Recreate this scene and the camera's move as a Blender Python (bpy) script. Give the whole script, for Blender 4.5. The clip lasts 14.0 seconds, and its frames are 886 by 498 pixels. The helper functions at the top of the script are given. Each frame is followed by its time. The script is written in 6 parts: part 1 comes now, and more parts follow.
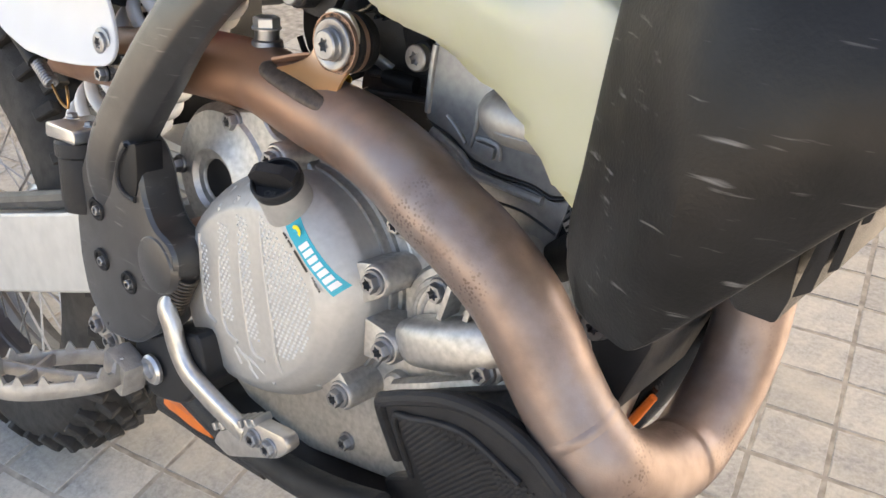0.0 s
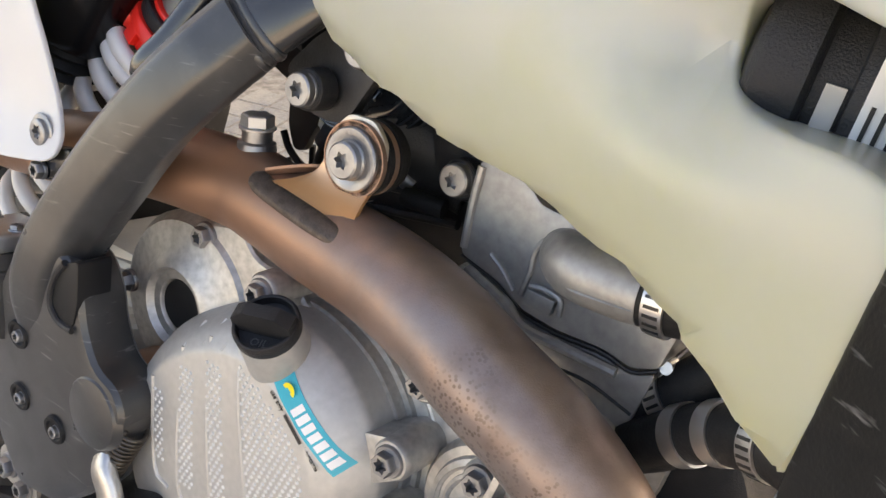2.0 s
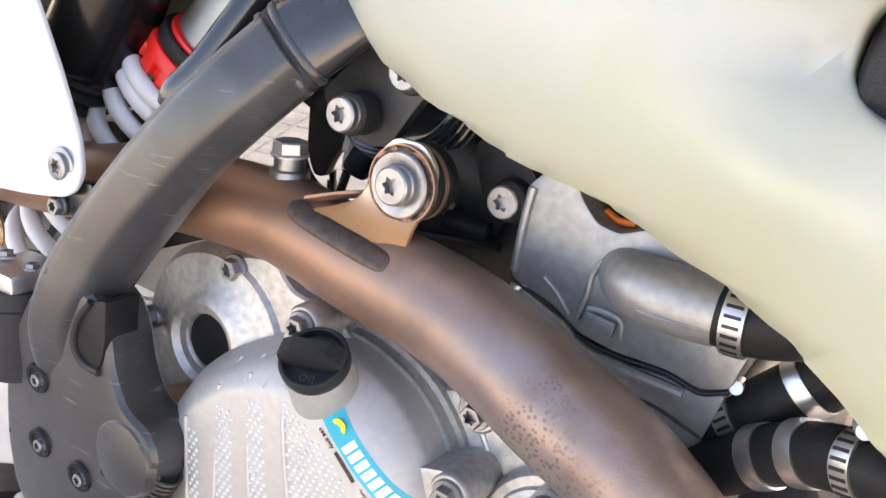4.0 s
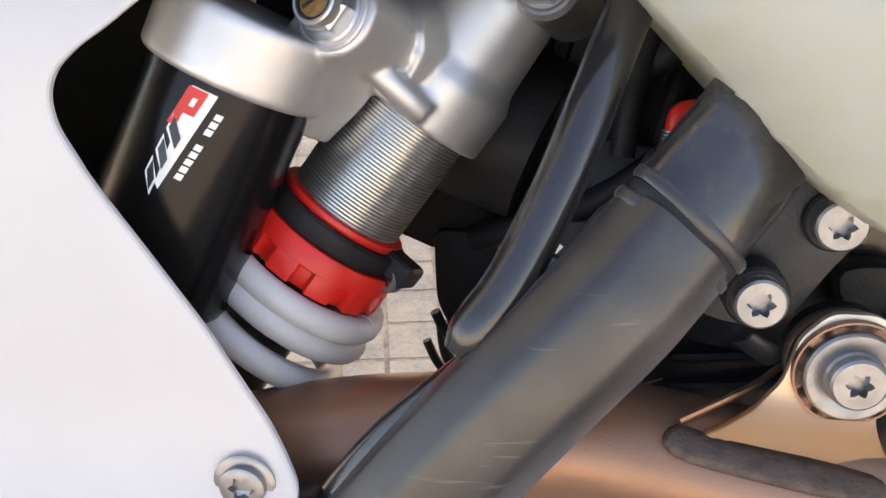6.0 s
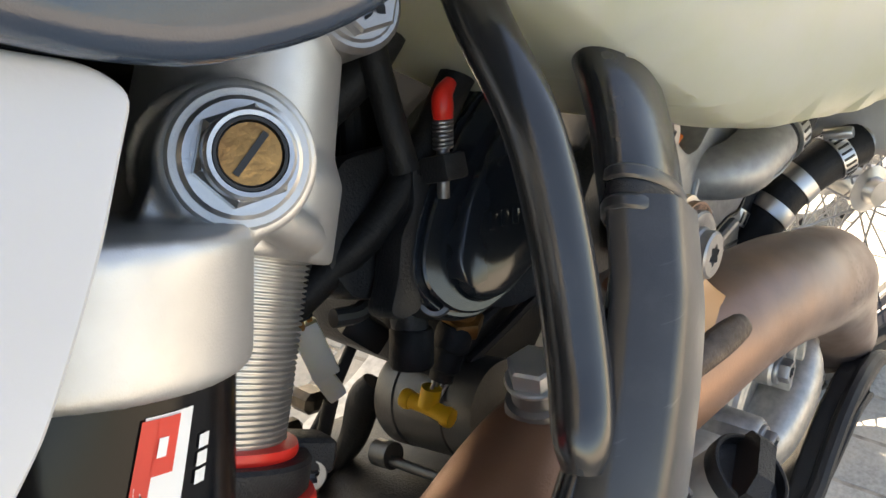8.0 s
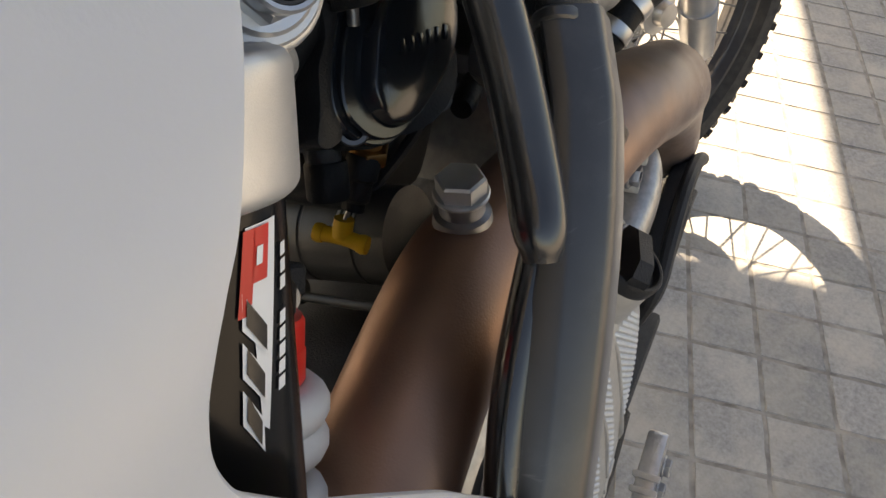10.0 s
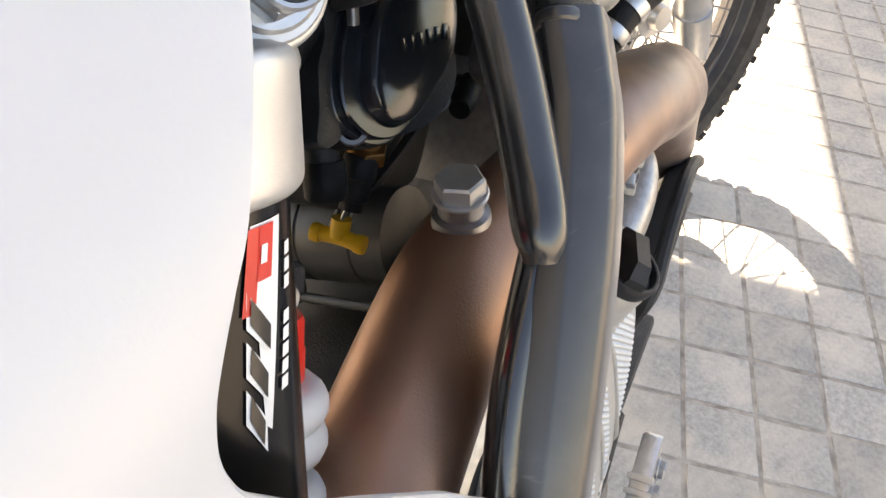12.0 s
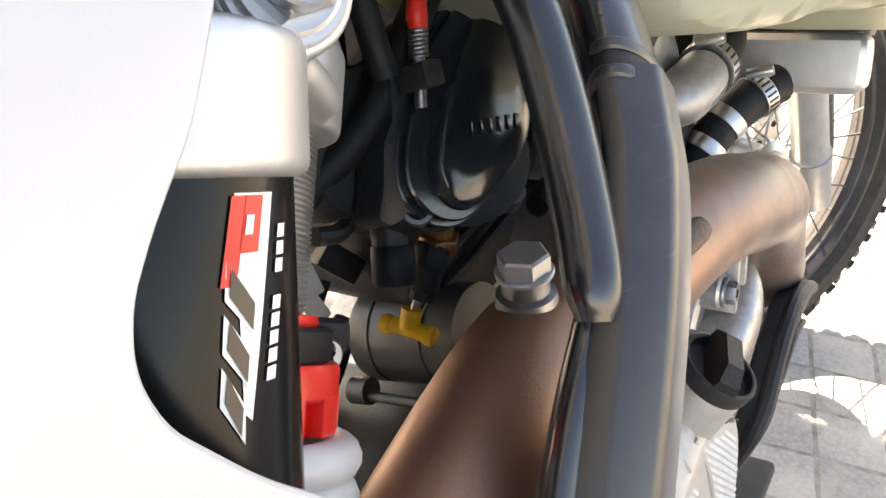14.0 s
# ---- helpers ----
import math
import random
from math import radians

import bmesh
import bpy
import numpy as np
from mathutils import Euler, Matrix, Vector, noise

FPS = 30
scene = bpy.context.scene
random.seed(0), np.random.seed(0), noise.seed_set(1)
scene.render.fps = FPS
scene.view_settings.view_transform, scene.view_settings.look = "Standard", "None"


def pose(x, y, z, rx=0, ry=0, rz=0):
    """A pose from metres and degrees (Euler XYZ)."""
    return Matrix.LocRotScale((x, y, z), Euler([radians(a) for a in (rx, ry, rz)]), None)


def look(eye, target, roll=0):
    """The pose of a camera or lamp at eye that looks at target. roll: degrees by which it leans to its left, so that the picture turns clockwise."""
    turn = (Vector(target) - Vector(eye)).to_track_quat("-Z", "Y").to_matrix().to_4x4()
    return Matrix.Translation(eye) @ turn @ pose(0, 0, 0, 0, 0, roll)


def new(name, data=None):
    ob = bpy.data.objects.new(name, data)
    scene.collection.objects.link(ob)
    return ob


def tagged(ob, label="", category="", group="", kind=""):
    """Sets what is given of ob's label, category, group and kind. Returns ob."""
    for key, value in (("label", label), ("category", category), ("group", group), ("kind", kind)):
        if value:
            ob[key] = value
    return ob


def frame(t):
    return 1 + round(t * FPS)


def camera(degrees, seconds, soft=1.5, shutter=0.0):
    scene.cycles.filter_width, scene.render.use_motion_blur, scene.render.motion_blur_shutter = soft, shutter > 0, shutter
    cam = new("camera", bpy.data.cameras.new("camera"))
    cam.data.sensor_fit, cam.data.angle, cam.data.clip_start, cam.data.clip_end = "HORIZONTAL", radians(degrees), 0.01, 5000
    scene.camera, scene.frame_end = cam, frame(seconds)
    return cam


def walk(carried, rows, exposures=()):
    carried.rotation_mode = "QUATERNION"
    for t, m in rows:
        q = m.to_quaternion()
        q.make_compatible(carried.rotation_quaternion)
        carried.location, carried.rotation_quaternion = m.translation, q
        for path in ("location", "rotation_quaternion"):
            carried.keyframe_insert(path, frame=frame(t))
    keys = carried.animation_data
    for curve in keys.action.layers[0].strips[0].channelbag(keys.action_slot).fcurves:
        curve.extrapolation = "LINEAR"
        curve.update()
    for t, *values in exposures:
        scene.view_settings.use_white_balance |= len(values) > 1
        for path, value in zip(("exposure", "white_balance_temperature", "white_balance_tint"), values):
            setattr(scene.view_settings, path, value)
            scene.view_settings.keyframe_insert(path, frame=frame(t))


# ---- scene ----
cam = camera(55.5, 14.0)
PATH = [
    (0, (0.3181, -0.2630, 0.9401), (-0.4927, 0.6533, 0.0723), -1.34),
    (0.5, (0.2553, -0.2536, 0.9393), (-0.5217, 0.7005, 0.0814), -1.47),
    (1, (0.2188, -0.2336, 0.9362), (-0.5417, 0.7680, 0.1186), 0.10),
    (1.5, (0.1966, -0.2108, 0.9208), (-0.5600, 0.8310, 0.1513), 3.50),
    (2, (0.1965, -0.2123, 0.9206), (-0.5429, 0.8406, 0.1495), 4.20),
    (2.2, (0.1965, -0.2119, 0.9192), (-0.5484, 0.8499, 0.1657), 4.42),
    (4.3, (0.1350, -0.2322, 0.9150), (-0.5454, 0.8846, 0.1801), 2.60),
    (4.5, (0.1060, -0.2429, 0.9212), (-0.4975, 0.9199, 0.1908), 3.28),
    (5, (0.0252, -0.2592, 0.9247), (-0.5066, 0.9501, 0.2142), 2.31),
    (5.5, (-0.0728, -0.2203, 0.9228), (-0.5431, 1.0050, 0.1965), -0.35),
    (6, (-0.1535, -0.1729, 0.9277), (-0.3141, 1.0937, 0.1404), 1.04),
    (6.5, (-0.2569, -0.1630, 0.9401), (0.0274, 1.0827, 0.1543), 0.06),
    (7, (-0.2766, -0.0939, 0.9202), (0.2900, 1.0475, 0.1288), 0.54),
    (7.5, (-0.2836, -0.0363, 0.9096), (0.4798, 0.9447, 0.0701), 2.92),
    (8, (-0.3076, -0.0202, 0.9280), (0.6766, 0.6989, 0.0538), 3.23),
    (8.5, (-0.3260, 0.0022, 0.9429), (0.7453, 0.5808, 0.0669), 4.85),
    (9, (-0.3438, 0.0073, 0.9286), (0.7766, 0.4302, 0.0253), 7.85),
    (9.2, (-0.3430, 0.0074, 0.9262), (0.7148, 0.3342, -0.0858), 9.03),
    (11.3, (-0.3436, 0.0102, 0.9244), (0.6780, 0.3201, -0.1293), 10.42),
    (11.5, (-0.3435, 0.0099, 0.9241), (0.6844, 0.3145, -0.1250), 10.53),
    (12, (-0.3437, 0.0106, 0.9243), (0.6931, 0.3110, -0.1173), 10.88),
    (12.5, (-0.3440, 0.0106, 0.9248), (0.6996, 0.3072, -0.1110), 11.49),
    (13, (-0.3438, 0.0076, 0.9220), (0.7150, 0.3335, -0.0894), 10.34),
    (13.5, (-0.3450, -0.0005, 0.9108), (0.7297, 0.4288, -0.0435), 8.73),
    (14, (-0.3440, -0.0155, 0.8980), (0.7490, 0.5817, 0.0622), 3.96),
]
EXPOSURES = [(0, 2.95, 8350, 17), (1.5, 2.8, 8650, 19), (2.2, 2.8, 8650, 19), (4.3, 3.35, 7850, 22), (5.0, 2.90, 8200, 22), (5.5, 2.65, 8200, 22), (6.0, 2.87, 8200, 20), (6.5, 2.58, 8200, 20), (7.0, 2.43, 8200, 19), (7.5, 2.72, 8250, 16), (8.0, 2.75, 8500, 13), (8.6, 2.66, 8350, 13), (9.2, 1.95, 8800, 16), (11.4, 2.48, 8750, 15), (12.5, 3.24, 8700, 19), (13.2, 3.22, 8700, 19), (14, 3.18, 8600, 17)]
walk(cam, [(t, look(eye, target, roll)) for t, eye, target, roll in PATH], EXPOSURES)

# ---- light: shaded yard with open sky, a strip of sun on the paving in front ----
SUN_DIR = Vector((0.642, 0.787, 1.0)).normalized()
world = bpy.data.worlds.new("sky")
scene.world = world
world.use_nodes = True
wn, wl = world.node_tree.nodes, world.node_tree.links
sky = wn.new("ShaderNodeTexSky")
sky.sky_type = "NISHITA"
sky.sun_disc = False
sky.sun_elevation = math.asin(SUN_DIR.z)
sky.sun_rotation = math.atan2(SUN_DIR.x, SUN_DIR.y)
wl.new(sky.outputs[0], wn["Background"].inputs[0])
wn["Background"].inputs[1].default_value = 0.07
sun_data = bpy.data.lights.new("sun", "SUN")
sun_data.energy, sun_data.angle, sun_data.color = 5.0, radians(0.5), (1.0, 0.95, 0.88)
sun = new("sun", sun_data)
sun.matrix_world = look(SUN_DIR * 20, (0, 0, 0))


# ---- materials ----
def material(name, color, rough=0.5, metal=0.0, vary=0.12, scale=60.0, bump=0.0, bump_scale=400.0, color2=None,
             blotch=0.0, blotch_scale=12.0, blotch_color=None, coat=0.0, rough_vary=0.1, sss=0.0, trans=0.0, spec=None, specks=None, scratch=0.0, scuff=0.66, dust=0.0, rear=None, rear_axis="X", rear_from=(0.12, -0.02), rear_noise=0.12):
    m = bpy.data.materials.new(name)
    m.use_nodes = True
    n, l = m.node_tree.nodes, m.node_tree.links
    p = n["Principled BSDF"]
    tc = n.new("ShaderNodeTexCoord")
    fine = n.new("ShaderNodeTexNoise")
    fine.inputs["Scale"].default_value, fine.inputs["Detail"].default_value = scale, 6
    l.new(tc.outputs["Object"], fine.inputs["Vector"])
    mix = n.new("ShaderNodeMix")
    mix.data_type = "RGBA"
    c2 = color2 or tuple(max(0.0, c * (1 - 2 * vary)) for c in color)
    mix.inputs["A"].default_value, mix.inputs["B"].default_value = (*color, 1), (*c2, 1)
    ramp = n.new("ShaderNodeMapRange")
    ramp.inputs["From Min"].default_value, ramp.inputs["From Max"].default_value = 0.35, 0.7
    l.new(fine.outputs["Fac"], ramp.inputs["Value"])
    l.new(ramp.outputs["Result"], mix.inputs["Factor"])
    out = mix.outputs["Result"]
    if blotch:
        big = n.new("ShaderNodeTexNoise")
        big.inputs["Scale"].default_value, big.inputs["Detail"].default_value, big.inputs["Roughness"].default_value = blotch_scale, 8, 0.65
        l.new(tc.outputs["Object"], big.inputs["Vector"])
        r2 = n.new("ShaderNodeMapRange")
        r2.inputs["From Min"].default_value, r2.inputs["From Max"].default_value = 0.5, 0.68
        r2.inputs["To Max"].default_value = blotch
        l.new(big.outputs["Fac"], r2.inputs["Value"])
        mix2 = n.new("ShaderNodeMix")
        mix2.data_type = "RGBA"
        mix2.inputs["B"].default_value = (*(blotch_color or c2), 1)
        l.new(r2.outputs["Result"], mix2.inputs["Factor"])
        l.new(out, mix2.inputs["A"])
        out = mix2.outputs["Result"]
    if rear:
        # tint growing along one axis: heat on steel, painted shade-yellow low on the tank
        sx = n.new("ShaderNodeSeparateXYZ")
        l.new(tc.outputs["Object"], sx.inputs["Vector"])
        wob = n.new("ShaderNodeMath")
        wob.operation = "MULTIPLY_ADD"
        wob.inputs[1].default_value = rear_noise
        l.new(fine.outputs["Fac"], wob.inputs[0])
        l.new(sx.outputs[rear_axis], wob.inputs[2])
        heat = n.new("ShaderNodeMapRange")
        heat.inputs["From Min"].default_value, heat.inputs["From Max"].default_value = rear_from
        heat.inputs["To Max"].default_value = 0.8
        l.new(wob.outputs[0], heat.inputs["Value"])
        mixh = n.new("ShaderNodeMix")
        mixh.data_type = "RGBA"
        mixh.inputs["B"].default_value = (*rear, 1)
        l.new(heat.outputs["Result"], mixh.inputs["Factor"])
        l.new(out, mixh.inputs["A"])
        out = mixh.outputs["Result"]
    if specks:
        # spatter: small spots gathered in patches
        sp = n.new("ShaderNodeTexVoronoi")
        sp.inputs["Scale"].default_value = 430
        l.new(tc.outputs["Object"], sp.inputs["Vector"])
        dots = n.new("ShaderNodeMapRange")
        dots.inputs["From Min"].default_value, dots.inputs["From Max"].default_value = 0.42, 0.30
        l.new(sp.outputs["Distance"], dots.inputs["Value"])
        where = n.new("ShaderNodeTexNoise")
        where.inputs["Scale"].default_value, where.inputs["Detail"].default_value = 17, 5
        l.new(tc.outputs["Object"], where.inputs["Vector"])
        wr = n.new("ShaderNodeMapRange")
        wr.inputs["From Min"].default_value, wr.inputs["From Max"].default_value = 0.54, 0.66
        wr.inputs["To Max"].default_value = 0.55
        l.new(where.outputs["Fac"], wr.inputs["Value"])
        both = n.new("ShaderNodeMath")
        both.operation = "MULTIPLY"
        l.new(dots.outputs["Result"], both.inputs[0])
        l.new(wr.outputs["Result"], both.inputs[1])
        mix3 = n.new("ShaderNodeMix")
        mix3.data_type = "RGBA"
        mix3.inputs["B"].default_value = (*specks, 1)
        fact = both.outputs[0]
        if rear:
            fade = n.new("ShaderNodeMath")
            fade.operation = "SUBTRACT"
            fade.use_clamp = True
            l.new(fact, fade.inputs[0])
            l.new(heat.outputs["Result"], fade.inputs[1])
            fact = fade.outputs[0]
        l.new(fact, mix3.inputs["Factor"])
        l.new(out, mix3.inputs["A"])
        out = mix3.outputs["Result"]
    if scratch:
        # fine light scuffs, drawn out along one direction
        mp = n.new("ShaderNodeMapping")
        mp.inputs["Rotation"].default_value = (0.0, 0.75, 0.0)
        mp.inputs["Scale"].default_value = (30, 60, 360)
        l.new(tc.outputs["Object"], mp.inputs["Vector"])
        sc = n.new("ShaderNodeTexNoise")
        sc.inputs["Scale"].default_value, sc.inputs["Detail"].default_value = 1.0, 3
        l.new(mp.outputs["Vector"], sc.inputs["Vector"])
        sr = n.new("ShaderNodeMapRange")
        sr.inputs["From Min"].default_value, sr.inputs["From Max"].default_value = scuff, scuff + 0.10
        sr.inputs["To Max"].default_value = scratch
        l.new(sc.outputs["Fac"], sr.inputs["Value"])
        mix4 = n.new("ShaderNodeMix")
        mix4.data_type = "RGBA"
        mix4.inputs["B"].default_value = (0.30, 0.29, 0.28, 1)
        l.new(sr.outputs["Result"], mix4.inputs["Factor"])
        l.new(out, mix4.inputs["A"])
        out = mix4.outputs["Result"]
    l.new(out, p.inputs["Base Color"])
    rr = n.new("ShaderNodeMapRange")
    rr.inputs["To Min"].default_value, rr.inputs["To Max"].default_value = max(0.02, rough - rough_vary), min(1, rough + rough_vary)
    l.new(fine.outputs["Fac"], rr.inputs["Value"])
    l.new(rr.outputs["Result"], p.inputs["Roughness"])
    p.inputs["Metallic"].default_value = metal
    p.inputs["Coat Weight"].default_value = coat
    p.inputs["Coat Roughness"].default_value = 0.08
    p.inputs["Sheen Weight"].default_value = dust
    p.inputs["Sheen Roughness"].default_value = 0.35
    if spec is not None:
        p.inputs["Specular IOR Level"].default_value = spec
    if sss:
        p.inputs["Subsurface Weight"].default_value = sss
        p.inputs["Subsurface Radius"].default_value = (0.02, 0.018, 0.008)
        p.inputs["Subsurface Scale"].default_value = 1.0
    if trans:
        p.inputs["Transmission Weight"].default_value = trans
    if bump:
        bn = n.new("ShaderNodeTexNoise")
        bn.inputs["Scale"].default_value, bn.inputs["Detail"].default_value = bump_scale, 4
        l.new(tc.outputs["Object"], bn.inputs["Vector"])
        b = n.new("ShaderNodeBump")
        b.inputs["Strength"].default_value, b.inputs["Distance"].default_value = bump, 0.001
        l.new(bn.outputs["Fac"], b.inputs["Height"])
        l.new(b.outputs["Normal"], p.inputs["Normal"])
    return m


M = dict(
    cast=material("cast aluminium", (0.56, 0.545, 0.52), 0.42, 0.8, 0.14, 220, 0.22, 2400, blotch=0.25, blotch_scale=34, blotch_color=(0.40, 0.385, 0.36)),
    cover=material("painted clutch cover", (0.50, 0.485, 0.46), 0.45, 0.5, 0.05, 220, 0.2, 2600, blotch=0.2, blotch_scale=30, blotch_color=(0.44, 0.425, 0.40)),
    head=material("grey cylinder casting", (0.38, 0.38, 0.38), 0.44, 0.6, 0.10, 200, 0.15, 2400, blotch=0.4, blotch_scale=24, blotch_color=(0.24, 0.24, 0.245)),
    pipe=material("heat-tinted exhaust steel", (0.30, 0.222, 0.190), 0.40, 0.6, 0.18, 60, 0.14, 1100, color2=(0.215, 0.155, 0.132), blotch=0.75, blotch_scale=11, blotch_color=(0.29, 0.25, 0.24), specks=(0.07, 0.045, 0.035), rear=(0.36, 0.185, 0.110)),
    weld=material("dull weld", (0.12, 0.088, 0.070), 0.46, 0.6, 0.2, 200, 0.4, 900),
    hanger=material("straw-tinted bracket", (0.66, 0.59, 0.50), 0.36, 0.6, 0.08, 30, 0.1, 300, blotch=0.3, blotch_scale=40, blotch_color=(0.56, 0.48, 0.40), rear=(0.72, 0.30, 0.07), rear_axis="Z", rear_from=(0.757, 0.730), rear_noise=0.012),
    plastic=material("black textured plastic", (0.022, 0.022, 0.024), 0.42, 0, 0.2, 80, 0.5, 1400, blotch=0.4, blotch_scale=20, blotch_color=(0.05, 0.05, 0.052), spec=0.28),
    gloss=material("black painted steel", (0.012, 0.012, 0.013), 0.24, 0, 0.2, 60, 0.05, 300, blotch=0.35, blotch_scale=18, blotch_color=(0.035, 0.033, 0.03), spec=0.6),
    lacquer=material("black lacquer", (0.006, 0.006, 0.007), 0.2, 0, 0.06, 60, 0.02, 500, spec=0.25),
    tube=material("dusty black frame paint", (0.018, 0.018, 0.019), 0.22, 0, 0.2, 60, 0.06, 500, blotch=0.6, blotch_scale=26, blotch_color=(0.060, 0.057, 0.053), spec=0.85, dust=0.1, coat=0.2),
    guard=material("worn black frame guard", (0.022, 0.022, 0.023), 0.32, 0, 0.15, 70, 0.08, 2200, blotch=0.6, blotch_scale=26, blotch_color=(0.052, 0.051, 0.050), scratch=0.4, spec=0.85, dust=0.35, scuff=0.65),
    shroud=material("scratched black shroud", (0.010, 0.0098, 0.0098), 0.42, 0, 0.2, 50, 0.15, 700, blotch=0.4, blotch_scale=9, blotch_color=(0.026, 0.025, 0.025), scratch=0.5, spec=0.3, scuff=0.645),
    rubber=material("black rubber", (0.016, 0.016, 0.017), 0.55, 0, 0.2, 90, 0.3, 700, spec=0.28),
    dark=material("black plastic and hole shade", (0.01, 0.01, 0.011), 0.5, 0, 0.2, 50, spec=0.28),
    white=material("white plastic", (0.60, 0.598, 0.592), 0.32, 0, 0.02, 25, 0.06, 900, blotch=0.15, blotch_scale=4, blotch_color=(0.565, 0.56, 0.55), sss=0.08),
    spring=material("white powder coat", (0.74, 0.725, 0.70), 0.34, 0, 0.04, 40, 0.1, 500, blotch=0.2, blotch_scale=25, blotch_color=(0.62, 0.6, 0.56)),
    # tank: rear paints the low flank's shaded, translucent yellow into the colour
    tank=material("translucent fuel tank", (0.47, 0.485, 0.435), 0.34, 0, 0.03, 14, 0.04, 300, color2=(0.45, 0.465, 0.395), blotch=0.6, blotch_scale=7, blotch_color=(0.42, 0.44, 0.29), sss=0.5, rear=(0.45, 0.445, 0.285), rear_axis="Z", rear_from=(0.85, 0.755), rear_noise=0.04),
    seat=material("dark blue vinyl", (0.030, 0.048, 0.078), 0.24, 0, 0.10, 60, 0.1, 2200, blotch=0.3, blotch_scale=10, blotch_color=(0.04, 0.06, 0.09), coat=0.5),
    alu=material("anodised aluminium", (0.60, 0.60, 0.60), 0.33, 0.95, 0.06, 60, 0.1, 800),
    satin=material("bead-blasted aluminium", (0.62, 0.62, 0.615), 0.42, 0.75, 0.05, 90, 0.12, 2500),
    thread=material("turned aluminium", (0.60, 0.595, 0.58), 0.34, 0.9, 0.06, 90, 0.1, 900),
    lid=material("glossy black plastic", (0.016, 0.021, 0.028), 0.18, 0, 0.08, 60, 0.02, 200, rough_vary=0.03, spec=0.6, coat=0.15),
    carbl=material("grey tube alloy", (0.22, 0.22, 0.225), 0.4, 0.7, 0.1, 90),
    copper=material("copper band", (0.45, 0.20, 0.10), 0.4, 0.8, 0.15, 90),
    worn=material("rubbed relief paint", (0.74, 0.73, 0.70), 0.42, 0.5, 0.05, 80),
    steel=material("zinc plated steel", (0.36, 0.36, 0.37), 0.42, 0.95, 0.1, 150, 0.15, 600, blotch=0.3, blotch_scale=60, blotch_color=(0.40, 0.38, 0.35)),
    brushed=material("brushed pedal alloy", (0.62, 0.60, 0.57), 0.34, 0.9, 0.12, 120, 0.3, 500),
    peg=material("dull cast footpeg", (0.47, 0.455, 0.43), 0.5, 0.75, 0.14, 90, 0.5, 700),
    red=material("red anodised ring", (0.92, 0.032, 0.022), 0.32, 0.0, 0.06, 60, 0.08, 500),
    orange=material("orange plastic", (0.80, 0.17, 0.02), 0.4, 0, 0.08, 60),
    brass=material("brass", (0.50, 0.27, 0.10), 0.38, 0.85, 0.25, 150, 0.3, 600, blotch=0.5, blotch_scale=90, blotch_color=(0.25, 0.12, 0.05)),
    yellow=material("yellow plastic", (0.78, 0.45, 0.02), 0.45, 0, 0.08, 60),
    teal=material("teal label", (0.0, 0.40, 0.50), 0.35, 0, 0.03, 60),
    label=material("white label", (0.82, 0.82, 0.80), 0.38, 0, 0.03, 80),
    ink=material("black ink", (0.015, 0.015, 0.015), 0.4, 0, 0.05, 60),
    logored=material("red print", (0.70, 0.03, 0.02), 0.35, 0, 0.05, 60),
    logoyellow=material("yellow print", (0.85, 0.70, 0.02), 0.4, 0, 0.05, 60),
    starter=material("grey motor housing", (0.085, 0.085, 0.084), 0.38, 0.4, 0.12, 60, 0.2, 1500, blotch=0.4, blotch_scale=30, blotch_color=(0.06, 0.059, 0.057)),
    carb=material("dark magnesium casting", (0.045, 0.045, 0.047), 0.42, 0.3, 0.15, 70, 0.4, 900, spec=0.4),
    clear=material("milky connector plastic", (0.62, 0.60, 0.52), 0.35, 0, 0.05, 80, sss=0.3),
    tyre=material("dusty tyre rubber", (0.030, 0.027, 0.025), 0.75, 0, 0.25, 70, 0.5, 500, blotch=0.5, blotch_scale=14, blotch_color=(0.075, 0.062, 0.05)),
    swing=material("cast swingarm", (0.66, 0.64, 0.60), 0.42, 0.35, 0.06, 50, 0.2, 900),
    chain=material("oily chain steel", (0.10, 0.085, 0.07), 0.4, 0.8, 0.25, 160),
    rimm=material("dark anodised rim", (0.045, 0.045, 0.05), 0.35, 0.5, 0.1, 60, 0.1, 500, blotch=0.5, blotch_scale=14, blotch_color=(0.10, 0.085, 0.07)),
    disc=material("brake disc steel", (0.55, 0.54, 0.52), 0.25, 1.0, 0.08, 100),
    occluder=material("pale shade slab", (0.62, 0.60, 0.56), 0.8, 0, 0.05, 8, 0.3, 60),
)


# ---- building tools ----
bike = tagged(new("motorcycle"), "white and black off-road motorcycle leaning on its stand on paving", "motorcycle")
bike.matrix_basis = pose(0, 0, 0, -12.684, -1.641, 0.047)


def smooth_shade(me, angle=35):
    for p in me.polygons:
        p.use_smooth = True
    me.set_sharp_from_angle(angle=radians(angle))


def part(name, bm, mat, parent=None, label="", angle=35):
    me = bpy.data.meshes.new(name)
    bmesh.ops.recalc_face_normals(bm, faces=bm.faces)
    bm.to_mesh(me)
    bm.free()
    smooth_shade(me, angle)
    me.materials.append(M[mat])
    ob = new(name, me)
    ob.parent = parent if parent is not None else bike
    return tagged(ob, label)


def frame_to(axis, up=(0, 0, 1)):
    """Rotation whose z runs along axis."""
    z = Vector(axis).normalized()
    x = Vector(up).cross(z)
    if x.length < 1e-4:
        x = Vector((1, 0, 0)).cross(z)
    x.normalize()
    y = z.cross(x)
    return Matrix((x, y, z)).transposed().to_4x4()


